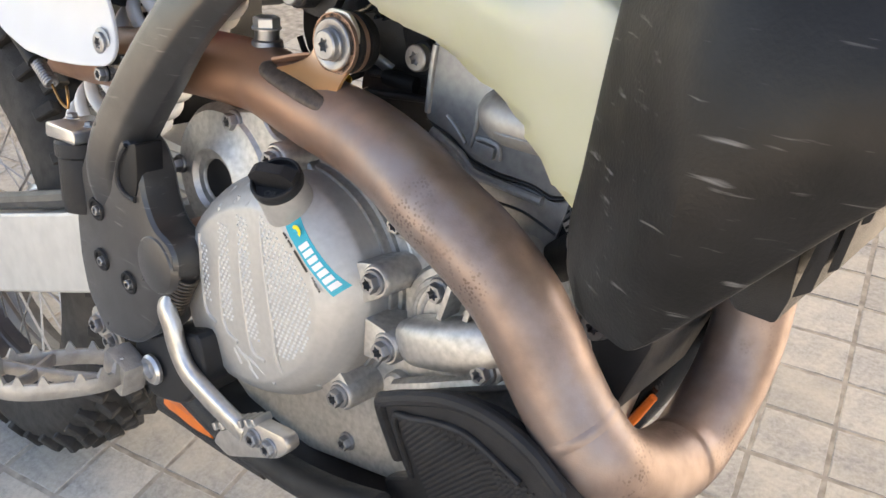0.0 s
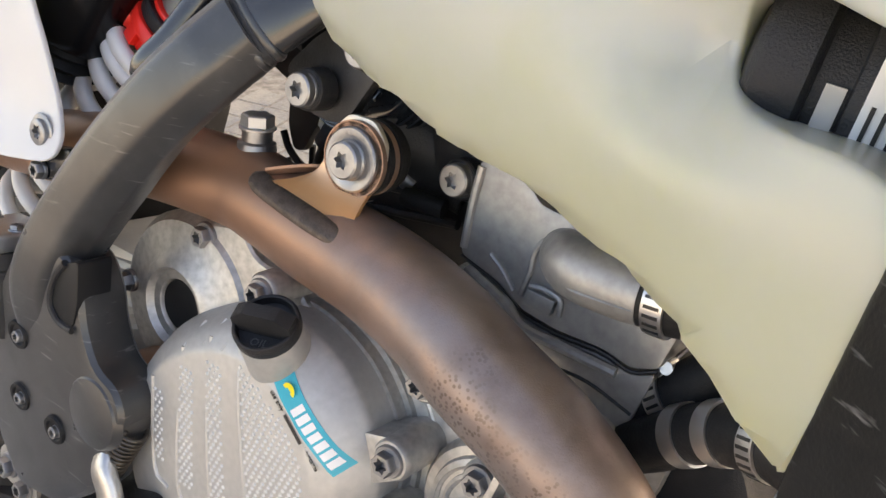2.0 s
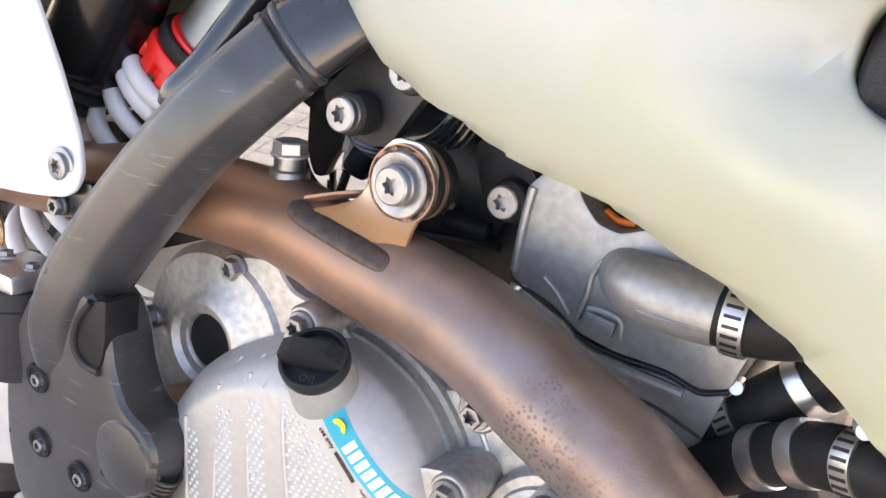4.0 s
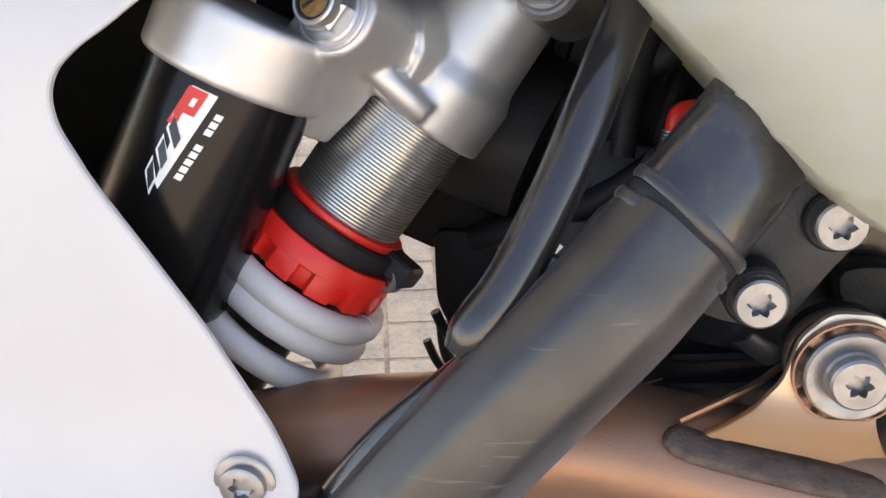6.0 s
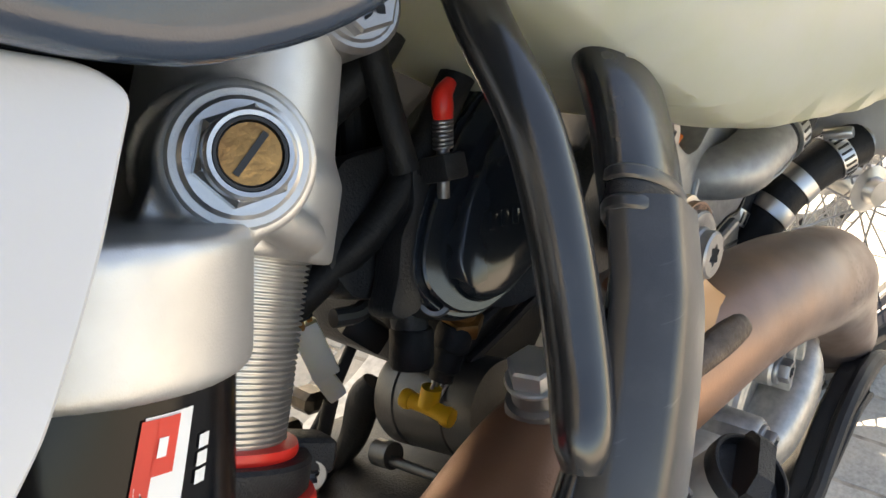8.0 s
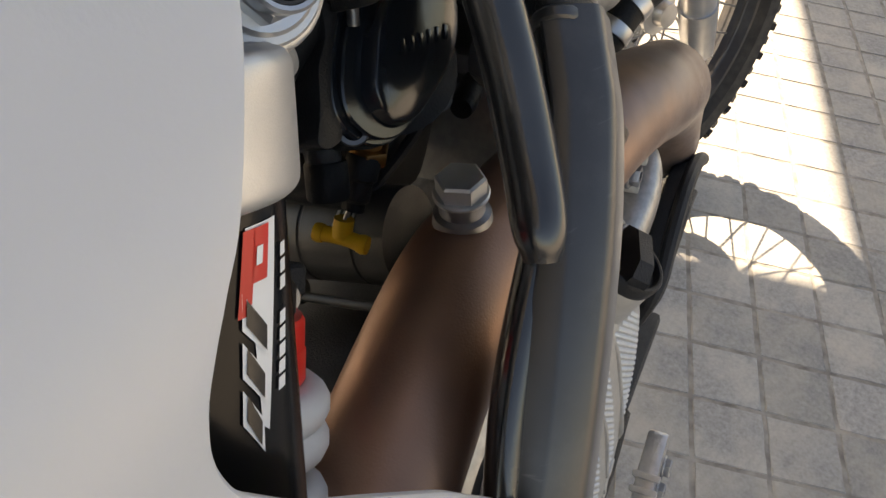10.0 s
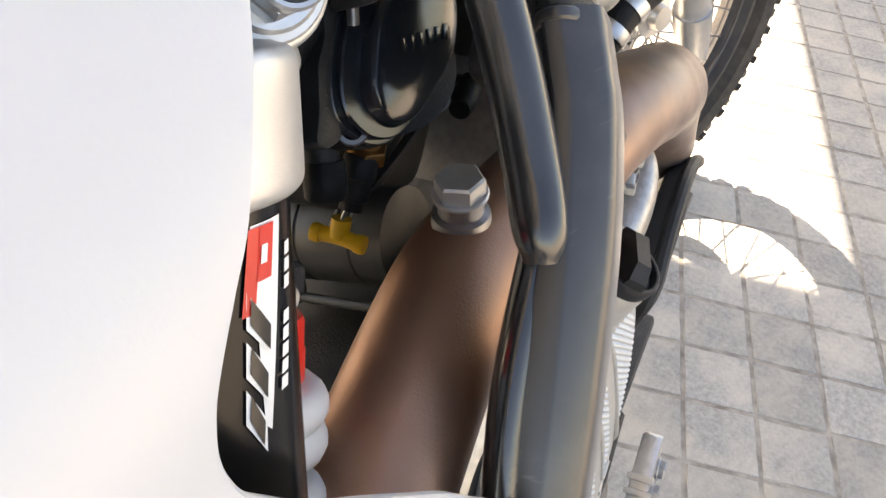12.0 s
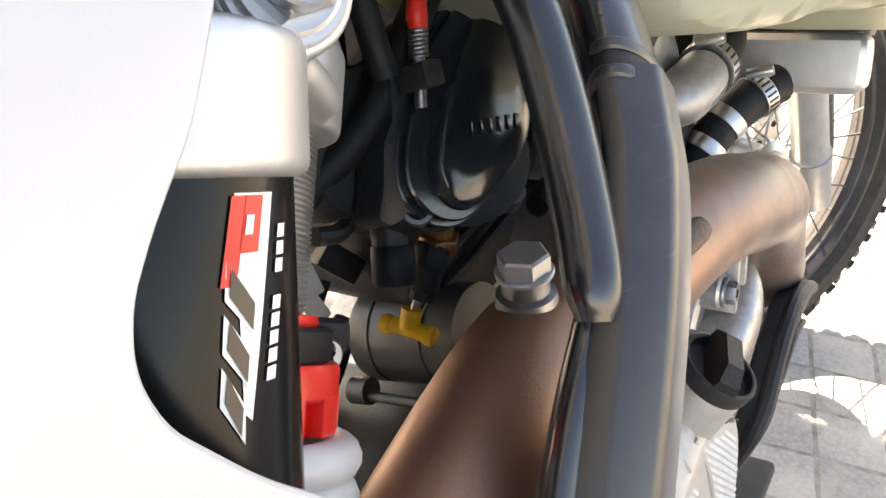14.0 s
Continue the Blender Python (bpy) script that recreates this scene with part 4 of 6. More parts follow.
# ---- swingarm, chain ----
swingarm = part("swingarm", slab(chamfered([(-0.16, 0.600), (-0.16, 0.52), (-0.38, 0.425), (-0.60, 0.335), (-0.80, 0.29), (-0.80, 0.36), (-0.60, 0.435), (-0.40, 0.505)], 0.014, 3), -0.072, -0.104, 0.008, seg=3), "swing", label="cast pale silver swingarm")
part("left_arm", slab(chamfered([(-0.16, 0.600), (-0.16, 0.52), (-0.38, 0.425), (-0.60, 0.335), (-0.80, 0.29), (-0.80, 0.36), (-0.60, 0.435), (-0.40, 0.505)], 0.014, 3), 0.104, 0.072, 0.008), "swing", swingarm)
part("upper_edge", sweep([(-0.80, -0.09, 0.370), (-0.60, -0.09, 0.447), (-0.40, -0.09, 0.518), (-0.26, -0.09, 0.575)], 0.010, 4, 10), "starter", swingarm)
part("cross_beam", box((0.10, 0.15, 0.10), pose(-0.25, 0, 0.565), 0.012), "swing", swingarm)
bolt((-0.1931, -0.106, 0.6189), swingarm, 0.0075, 0.0056, 0.008)
part("chain_guide", sweep([(-0.28, -0.070, 0.600), (-0.235, -0.072, 0.603), (-0.19, -0.075, 0.612), (-0.165, -0.07, 0.62)], 0.006, 4, 8), "swing", swingarm)
part("chain_guide", sweep([(-0.28, -0.070, 0.575), (-0.225, -0.072, 0.578), (-0.17, -0.075, 0.585)], 0.0055, 4, 8), "swing", swingarm)

# chain on the far side, run over the front sprocket
chain = tagged(new("chain"), "oily drive chain")
chain.parent = bike
for run in range(2):
    for i in range(34):
        a = Vector((-0.10, 0.045, 0.668 - 0.075 * run)).lerp(Vector((-0.62, 0.045, 0.44 - 0.12 * run)), i / 33)
        part("link", box((0.0145, 0.010 if i % 2 else 0.016, 0.0105), pose(*a, 0, 24, 0), 0.003, None, 1), "chain", chain)

# ---- rear brake side: bracket, pedal, footpeg ----
bracket = part("peg_bracket", slab(chamfered([(-0.195, 0.478), (-0.188, 0.455), (-0.168, 0.437), (-0.125, 0.452), (-0.095, 0.49), (-0.105, 0.525), (-0.150, 0.505)], 0.010, 3), -0.105, -0.155, 0.005, seg=3), "plastic", label="black footpeg bracket with bolt")
part("bolt", lathe([(0.0125, 0.0), (0.0125, 0.0025), (0.0105, 0.0050), (0.0068, 0.0052), (0.0060, 0.001), (0, 0.001)], (-0.1598, -0.1575, 0.4697), (0, -1, 0), 28), "alu", bracket)
for x, z, r in ((-0.2684, 0.4566, 0.012), (-0.248, 0.449, 0.010)):
    part("washer", lathe([(r * 1.25, 0), (r * 1.25, 0.003), (r * 0.8, 0.0034), (0, 0.0034)], (x, -0.138, z), (0, -1, 0), 20), "peg", bracket)
    bolt((x, -0.141, z), bracket, r * 0.8, r * 0.6, 0.008)

peg = part("footpeg", box((0.030, 0.022, 0.03), pose(-0.184, -0.168, 0.462, 0, 15, 0), 0.004), "peg", label="cast footpeg with saw teeth")
PD = Vector((-0.34, -0.93, 0.10)).normalized()   # outward and a little back
PN = Vector((0.93, -0.34, 0.0)).normalized()
P0 = Vector((-0.186, -0.172, 0.464))


def ring_band(points, half, high):
    """An upright closed band through the points, with a softened section."""
    bm = bmesh.new()
    rings = []
    for k, p in enumerate(points):
        d = (points[(k + 1) % len(points)] - points[k - 1]).normalized()
        w = d.cross(Vector((0, 0, 1))).normalized()
        rings.append([bm.verts.new(p + w * a * half + Vector((0, 0, b * high))) for a, b in ((-1, -0.8), (-0.6, -1), (0.6, -1), (1, -0.8), (1, 0.8), (0.6, 1), (-0.6, 1), (-1, 0.8))])
    for A, C in zip(rings, rings[1:] + rings[:1]):
        for k in range(8):
            bm.faces.new((A[k], A[(k + 1) % 8], C[(k + 1) % 8], C[k]))
    bmesh.ops.recalc_face_normals(bm, faces=bm.faces)
    return bm


def oval(a):
    """A point on the peg's ring, a in turns from the root."""
    c, q = math.cos(2 * math.pi * a), math.sin(2 * math.pi * a)
    return P0 + PD * (0.044 - 0.046 * math.copysign(abs(c) ** 0.8, c)) + PN * 0.0235 * math.copysign(abs(q) ** 0.75, q)


part("ring", ring_band([oval(k / 40) for k in range(40)], 0.0020, 0.0068), "peg", peg)
for k in range(16):
    a = (k + 0.5) / 16
    c, d = oval(a), (oval(a + 0.01) - oval(a - 0.01)).normalized()
    w = d.cross(Vector((0, 0, 1))).normalized()
    tooth = bmesh.new()
    base = [tooth.verts.new(c + d * p + w * q + Vector((0, 0, 0.006))) for p, q in ((-0.0042, -0.0021), (0.0042, -0.0021), (0.0042, 0.0021), (-0.0042, 0.0021))]
    tip = [tooth.verts.new(c + d * p + w * q + Vector((0, 0, 0.0135))) for p, q in ((-0.0010, -0.0012), (0.0007, -0.0012), (0.0007, 0.0012), (-0.0010, 0.0012))]
    for j in range(4):
        tooth.faces.new((base[j], base[(j + 1) % 4], tip[(j + 1) % 4], tip[j]))
    tooth.faces.new(tip)
    tooth.faces.new(base[::-1])
    part("tooth", tooth, "peg", peg, angle=20)
for a, b in ((0.12, 0.62), (0.38, 0.75)):
    e, f = oval(a), oval(b)
    part("cross_bar", sweep([tuple(e), tuple((e + f) * 0.5 - Vector((0, 0, 0.002))), tuple(f)], 0.0058, 4, 10, flat=0.42, up=tuple((f - e).cross(Vector((0, 0, 1))).normalized()), square=0.3), "peg", peg)

pedal = part("brake_pedal", sweep([(-0.148, -0.140, 0.548, 0.010), (-0.1376, -0.158, 0.5369, 0.0092), (-0.1288, -0.160, 0.5231, 0.0092), (-0.1226, -0.160, 0.5078, 0.0092), (-0.1101, -0.160, 0.4935, 0.0092), (-0.0875, -0.160, 0.4857, 0.0090), (-0.0616, -0.1595, 0.4790, 0.0088), (-0.044, -0.158, 0.474, 0.0085)], 0.009, 6, 14, flat=0.6, square=0.25), "brushed", label="polished alloy brake pedal with a toothed tip")
tip = part("pedal_tip", slab(chamfered([(-0.078, 0.449), (-0.072, 0.462), (-0.030, 0.492), (0.000, 0.497), (0.004, 0.488), (-0.006, 0.476), (-0.060, 0.446)], 0.004), -0.150, -0.162, 0.0025), "brushed", pedal)
for k in range(7):
    x, z = -0.074 + k * 0.0072, 0.4655 + k * 0.0045
    part("tooth", box((0.004, 0.016, 0.006), pose(x, -0.156, z, 0, -32, 0), 0.0012), "brushed", pedal)
for x, z in ((-0.030, 0.4805), (-0.0135, 0.4815)):
    bolt((x, -0.162, z), pedal, 0.0072, 0.0056, 0.005)
part("return_spring", coil((-0.124, -0.148, 0.563), (-0.40, -0.12, -0.88), 0.0075, 0.0013, 11, 0.036), "chain", pedal)
part("spring_hook", sweep([(-0.148, -0.142, 0.521), (-0.150, -0.142, 0.512), (-0.146, -0.142, 0.507)], 0.0013, 4, 6), "chain", pedal)

# ---- skid plate and lower rail ----
SK = [(0.0560, 0.500), (0.0545, 0.5389), (0.0648, 0.5520), (0.0880, 0.5650), (0.1113, 0.5750), (0.1391, 0.5790), (0.1666, 0.5739), (0.1927, 0.5599), (0.235, 0.50), (0.22, 0.43), (0.10, 0.38), (0.03, 0.41), (0.030, 0.445), (0.062, 0.470)]


def skid_y(x, z):
    """The plate draws in towards its foot."""
    return 0.40 * max(0.0, 0.552 - z)


skid = part("skid_plate", slab(chamfered(SK, 0.008, 3), -0.122, -0.138, 0.004, seg=3, grid=0.02, depth=skid_y), "plastic", label="black moulded skid plate with woven texture")
part("rim", sweep([(x, -0.1365 + skid_y(x, z), z) for x, z in ((0.0575, 0.490), (0.0560, 0.5389), (0.0660, 0.5515), (0.0880, 0.5640), (0.1113, 0.5740), (0.1391, 0.5780), (0.1666, 0.5729), (0.1910, 0.5592))], 0.0050, 5, 10), "plastic", skid)
part("inner_step", sweep([(x, -0.1388 + skid_y(x, z), z) for x, z in ((0.0680, 0.478), (0.0680, 0.536), (0.0860, 0.548), (0.110, 0.558), (0.132, 0.560), (0.165, 0.549))], 0.0022, 5, 8), "plastic", skid)
ribs = bmesh.new()
for i in range(26):
    x0 = 0.072 + i * 0.0050
    z1 = 0.544 + min(i, 12) * 0.0011 - max(0, i - 14) * 0.0022
    for j in range(34):
        z = z1 - j * 0.0045
        x = x0 + j * 0.0006
        if z < 0.41 or x > 0.205:
            continue
        box((0.0044, 0.0007, 0.0013), pose(x, -0.1382 + skid_y(x, z), z, 0, -48, 0), 0, ribs)
tagged(part("weave", ribs, "plastic", skid, "fine woven relief"), kind="stuff")
part("bottom", box((0.36, 0.24, 0.012), pose(0.02, 0, 0.405, 0, 6, 0), 0.005), "plastic", skid)
rail_low = part("lower_rail", sweep([(-0.20, -0.095, 0.395, 0.013), (-0.13, -0.105, 0.398, 0.013), (-0.055, -0.112, 0.409, 0.013), (0.003, -0.116, 0.424, 0.013), (0.05, -0.116, 0.44, 0.013)], 0.013, 5, 14), "plastic", label="black lower frame rail cover")
part("orange_stripe", sweep([(-0.248, -0.092, 0.361), (-0.225, -0.096, 0.368), (-0.195, -0.098, 0.370), (-0.168, -0.098, 0.374)], 0.007, 4, 8, flat=0.5), "orange", rail_low, "orange plastic insert")
part("insert_surround", sweep([(-0.262, -0.088, 0.352), (-0.225, -0.090, 0.358), (-0.165, -0.092, 0.364), (-0.10, -0.095, 0.375)], 0.012, 4, 10, flat=0.6), "plastic", rail_low)

# master cylinder beside the plate
mc = part("brake_master_cylinder", lathe([(0.0, -0.055), (0.017, -0.055), (0.019, -0.045), (0.019, -0.012), (0.021, -0.010), (0.021, 0.0), (0.0195, 0.002), (0, 0.002)], (-0.262, -0.148, 0.625), (-0.12, 0.05, 1.0), 32), "plastic", label="black rear brake master cylinder with alloy cap")
part("cap", slab(chamfered([(-0.285, 0.626), (-0.240, 0.630), (-0.242, 0.641), (-0.284, 0.638)], 0.003), -0.128, -0.166, 0.002), "alu", mc)
for dx, dy in ((-0.013, 0.0), (0.013, 0.0)):
    bolt((-0.262 + dx, -0.148, 0.640), mc, 0.005, 0.004, 0.004, axis=(-0.1, 0, 1))


# ---- shock absorber ----
SA = Vector((0.565, 0.130, 0.814)).normalized()     # up along the shock
S0 = Vector((-0.2056, -0.0595, 0.7790))             # foot of the thread
RA = Vector((0.40, 0.11, 0.90)).normalized()        # up along the reservoir
R0 = Vector((-0.2435, -0.0925, 0.8187))
AX = Vector((-0.35, -0.86, 0.36)).normalized()      # adjuster axis
AD = Vector((-0.2010, -0.1078, 0.8578))
mS = Matrix.Translation(S0) @ frame_to(SA)
shock = part("shock_absorber", lathe([(0.0, -0.26), (0.009, -0.26), (0.009, -0.085), (0.016, -0.085), (0.016, 0.055), (0, 0.055)], S0, SA, 40), "starter", label="shock absorber with white spring, red collar and piggyback reservoir")
prof = [(0.0222, -0.030)]
for i in range(35):
    h = -0.002 + i * 0.00142
    prof += [(0.0227, h), (0.0238, h + 0.0004), (0.0238, h + 0.0007), (0.0227, h + 0.0011)]
part("thread", lathe(prof, S0, SA, 56), "thread", shock, "threaded alloy spring collar tube")
# collar: red lip, black clamped lock ring, castellated red preload ring
part("red_lip", lathe([(0.0225, -0.004), (0.0268, -0.004), (0.0272, -0.003), (0.0268, -0.0012), (0.0225, -0.0010)], S0, SA, 48), "red", shock)
lock = part("lock_ring", lathe([(0.022, -0.0125), (0.0302, -0.0125), (0.0309, -0.0115), (0.0309, -0.0050), (0.0300, -0.0040), (0.022, -0.0040)], S0, SA, 56), "plastic", shock)
part("clamp_ear", box((0.017, 0.0145, 0.0100), facing(Vector((-0.1840, -0.0690, 0.7575)), SA, (0.75, -0.35, -0.5)), 0.003, seg=3), "plastic", lock)
bolt((-0.1855, -0.0720, 0.7535), lock, 0.0052, 0.0050, 0.0045, axis=(-0.45, -0.85, 0.20), hexed=False, name="clamp_screw", recess=0.5)
preload = part("preload_ring", lathe([(0.022, -0.0298), (0.0292, -0.0298), (0.0296, -0.0290), (0.0296, -0.0215), (0.0325, -0.0212), (0.0333, -0.0204), (0.0333, -0.0140), (0.0325, -0.0126), (0.022, -0.0126)], S0, SA, 56), "red", shock, "red anodised preload ring with notches")
for k in range(12):
    g = 2 * math.pi * (k + 0.3) / 12
    tooth = box((0.0050, 0.0105, 0.0095), None, 0.0010)
    tooth.transform(mS @ pose(0.0310 * math.cos(g), 0.0310 * math.sin(g), -0.0247, 0, 0, math.degrees(g)))
    part("tooth", tooth, "red", preload)
# spring: closed top coil, then open coils
pts = []
for i in range(11 * 40 + 1):
    u = i / 40
    h = float(np.interp(u, (0, 1, 2, 3, 4, 11), (-0.0350, -0.0356, -0.0462, -0.0630, -0.0840, -0.240)))
    g = 2 * math.pi * u + 4.2
    pts.append(tuple(mS @ Vector((0.0348 * math.cos(g), 0.0348 * math.sin(g), h))))
part("coil_spring", sweep(pts, 0.0056, 1, 14, up=tuple(SA)), "spring", shock, "white coil spring")
# one casting: body, adjuster boss, bridge and reservoir head
BM = facing(AD, AX, (0.62, -0.05, 0.45)) @ pose(0, 0, 0, -90, 0, 0)
body = bmesh.new()
lathe([(0.0, 0.0440), (0.0284, 0.0440), (0.0292, 0.0450), (0.0292, 0.0645), (0.0262, 0.0715), (0.0248, 0.0960), (0.0240, 0.1000), (0.0, 0.1000)], S0, SA, 64, body)
lathe([(0.0, -0.058), (0.0150, -0.058), (0.0150, -0.0080), (0.0140, -0.0068), (0, -0.0068)], AD, AX, 64, body)
web = slab([(-0.046, 0.012), (-0.022, 0.0085), (-0.010, 0.0112), (0.0, 0.0148), (0.010, 0.0110), (0.0148, 0.0), (0.0130, -0.0085), (0.006, -0.0140), (-0.004, -0.0135), (-0.0125, -0.0110), (-0.0235, -0.0140), (-0.040, -0.0170)], 0.044, 0.0095, 0)
web.transform(BM)
me_tmp = bpy.data.meshes.new("tmp")
web.to_mesh(me_tmp)
web.free()
body.from_mesh(me_tmp)
bpy.data.meshes.remove(me_tmp)
lathe([(0.0, 0.0140), (0.0310, 0.0140), (0.0325, 0.0155), (0.0325, 0.0365), (0.0310, 0.0385), (0.0, 0.0385)], R0, RA, 64, body)
sweep([tuple(AD - AX * 0.040), tuple(S0 + SA * 0.070)], 0.0190, 1, 32, body)
sweep([(-0.1900, -0.0880, 0.8380, 0.0050), (-0.1844, -0.0870, 0.8325, 0.0050), (-0.1770, -0.0840, 0.8250, 0.0050), (-0.1722, -0.0815, 0.8200, 0.0044)], 0.005, 4, 18, body)
cast("shock_body", body, "satin", shock, "bead-blasted alloy shock body and reservoir head", 0.0011, 5)
part("boss_face", lathe([(0.0132, -0.0075), (0.0132, -0.0062), (0.0126, -0.0056), (0.0, -0.0056)], AD, AX, 48), "satin", shock)
top = bmesh.new()
box((0.030, 0.030, 0.05), facing(S0 + SA * 0.118, SA, (0, 1, 0)), 0.006, top)
part("top_eye", top, "satin", shock)
part("top_bolt_collar", lathe([(0.0125, -0.03), (0.0125, 0.0), (0.0110, 0.002), (0, 0.002)], (-0.1320, -0.0700, 0.8640), (-0.3, -0.90, 0.3), 28), "steel", shock)
bolt((-0.1322, -0.0706, 0.8644), shock, 0.0100, 0.0085, 0.008, axis=(-0.3, -0.90, 0.3), name="top_bolt")
res = part("reservoir", lathe([(0.0, -0.072), (0.026, -0.071), (0.0285, -0.068), (0.0295, -0.064), (0.0295, 0.020), (0, 0.020)], R0, RA, 56), "lacquer", shock, "gloss black gas reservoir with a red and white mark")
part("neck_boot", lathe([(0.020, -0.095), (0.024, -0.092), (0.020, -0.088), (0.024, -0.084), (0.020, -0.080), (0.024, -0.076), (0.022, -0.071)], R0, RA, 32), "rubber", res)
nut = bmesh.new()
lathe([(0.0112, -0.0065), (0.0112, -0.0048), (0.0104, -0.0042), (0.007, -0.0042)], AD, AX, 36, nut)
mA = Matrix.Translation(AD) @ frame_to(AX)
hx = [[nut.verts.new(mA @ Vector((r * math.cos(k * math.pi / 3), r * math.sin(k * math.pi / 3), h))) for k in range(6)] for r, h in ((0.0094, -0.0044), (0.0094, -0.0005), (0.0082, 0.0006))]
for A, C in zip(hx, hx[1:]):
    for k in range(6):
        nut.faces.new((A[k], A[(k + 1) % 6], C[(k + 1) % 6], C[k]))
nut.faces.new(hx[-1])
part("adjuster_nut", nut, "alu", shock, angle=25)
part("adjuster_collar", lathe([(0.0080, 0.0), (0.0080, 0.0040), (0.0074, 0.0046), (0.0066, 0.0045), (0.0063, 0.0025), (0, 0.0025)], AD, AX, 36), "alu", shock)
part("adjuster_ring", lathe([(0.0065, 0.002), (0.0064, 0.0043), (0.0058, 0.0043), (0.0055, 0.003), (0, 0.003)], AD, AX, 28), "ink", shock)
screw = part("adjuster_screw", lathe([(0.0052, 0.0028), (0.0054, 0.0038), (0, 0.0040)], AD, AX, 24), "brass", shock, "brass slotted adjuster screw")
part("slot", box((0.0090, 0.0012, 0.0006), mA @ pose(0, 0, 0.0040, 0, 0, 35), 0), "ink", screw)

# mark on the reservoir: plain bars and strokes on a wrapped label
RES_OUT = Vector((0.0071, -0.0277, 0.0005))
RES_OUT = (RES_OUT - RA * RA.dot(RES_OUT)).normalized()
RES_SIDE = RA.cross(RES_OUT)
if RES_SIDE.x < 0:
    RES_SIDE = -RES_SIDE


def res_quad(corners, lift, n=6):
    """A thin skin on the reservoir between four corners: u down its axis, v round it."""
    bm = bmesh.new()
    g = []
    for i in range(n + 1):
        row = []
        for j in range(n + 1):
            a, b = i / n, j / n
            u, v = ((1 - a) * (1 - b) * Vector(corners[0]) + (1 - a) * b * Vector(corners[1]) + a * b * Vector(corners[2]) + a * (1 - b) * Vector(corners[3]))
            t = v / 0.0295
            row.append(bm.verts.new(R0 + RA * (0.0125 - u) + (RES_OUT * math.cos(t) + RES_SIDE * math.sin(t)) * (0.0295 + lift)))
        g.append(row)
    for i in range(n):
        for j in range(n):
            bm.faces.new((g[i][j], g[i + 1][j], g[i + 1][j + 1], g[i][j + 1]))
    return bm


LEANS = -0.20


def slanted(u0, u1, v0, v1, lift):
    """A bar whose sides lean with the mark; v0 and v1 count from the mark's right edge."""
    return res_quad(((u0, v0 + LEANS * u0), (u0, v1 + LEANS * u0), (u1, v1 + LEANS * u1), (u1, v0 + LEANS * u1)), lift)


mark = part("mark", res_quad(((0.0008, -0.0088), (0.0008, 0.0), (0.0365, -0.0070), (0.0350, -0.0086)), 0.0002), "label", res, "white, red and black mark")
part("red_stroke", slanted(0.0012, 0.0150, -0.0092, -0.0062, 0.0004), "logored", mark)
part("red_bowl", slanted(0.0012, 0.0100, -0.0064, -0.0026, 0.0005), "logored", mark)
part("red_eye", slanted(0.0042, 0.0072, -0.0060, -0.0044, 0.0007), "label", mark)
for k in range(3):
    u = 0.0110 + 0.0080 * k
    part("outline_bar", res_quad(((u, -0.0098 + LEANS * u * 0.5), (u + 0.0068, -0.0030 + LEANS * u), (u + 0.0128, -0.0024 + LEANS * (u + 0.0050)), (u + 0.0060, -0.0098 + LEANS * (u + 0.006) * 0.5)), 0.0004), "label", mark)
    part("dark_bar", res_quad(((u + 0.0012, -0.0090 + LEANS * u * 0.5), (u + 0.0070, -0.0036 + LEANS * u), (u + 0.0112, -0.0032 + LEANS * (u + 0.0050)), (u + 0.0054, -0.0090 + LEANS * (u + 0.006) * 0.5)), 0.0006), "gloss", mark)
for k, (u, w) in enumerate(((0.0060, 0.0022), (0.0088, 0.0022), (0.0116, 0.0022), (0.0175, 0.0022), (0.0203, 0.0022), (0.0231, 0.0022), (0.0259, 0.0022), (0.0287, 0.0022))):
    part("small_print", slanted(u, u + w, 0.0026, 0.0050, 0.0003), "label", mark)


# ---- bodywork ----
PANEL = [(-0.2255, 0.8795), (-0.2399, 0.8659), (-0.2461, 0.8608), (-0.2580, 0.8508), (-0.2656, 0.8458), (-0.2732, 0.8387), (-0.2762, 0.8311), (-0.2750, 0.8225), (-0.2647, 0.8050), (-0.2518, 0.7885), (-0.2301, 0.7599), (-0.2187, 0.7416), (-0.2113, 0.7305), (-0.2060, 0.7205), (-0.2010, 0.7095), (-0.2022, 0.7005), (-0.2081, 0.6962), (-0.2198, 0.6935), (-0.242, 0.6895), (-0.2790, 0.6848), (-0.3190, 0.6850), (-0.3520, 0.6920), (-0.42, 0.715), (-0.60, 0.775), (-0.74, 0.84), (-0.70, 0.945), (-0.48, 0.940), (-0.33, 0.925), (-0.2560, 0.9000), (-0.2400, 0.8900), (-0.2290, 0.8845)]
PANEL_Z = (0.68, 0.694, 0.70, 0.71, 0.73, 0.76, 0.80, 0.83, 0.846, 0.861, 0.880, 0.90, 0.95)
PANEL_Y = (-0.160, -0.158, -0.1535, -0.1500, -0.1465, -0.1450, -0.1420, -0.1405, -0.1410, -0.1345, -0.1225, -0.1150, -0.100)


def panel_y(x, z):
    """Flank of the panel, from a zero at -0.137."""
    flank_y = sum(w * float(np.interp(z + 0.005 * k, PANEL_Z, PANEL_Y)) for k, w in zip((-3, -2, -1, 0, 1, 2, 3), (0.05, 0.12, 0.20, 0.26, 0.20, 0.12, 0.05)))
    return flank_y + 0.137 - 0.03 * max(0.0, min(0.12, -x - 0.28)) + 0.09 * max(0.0, -x - 0.45) ** 1.5


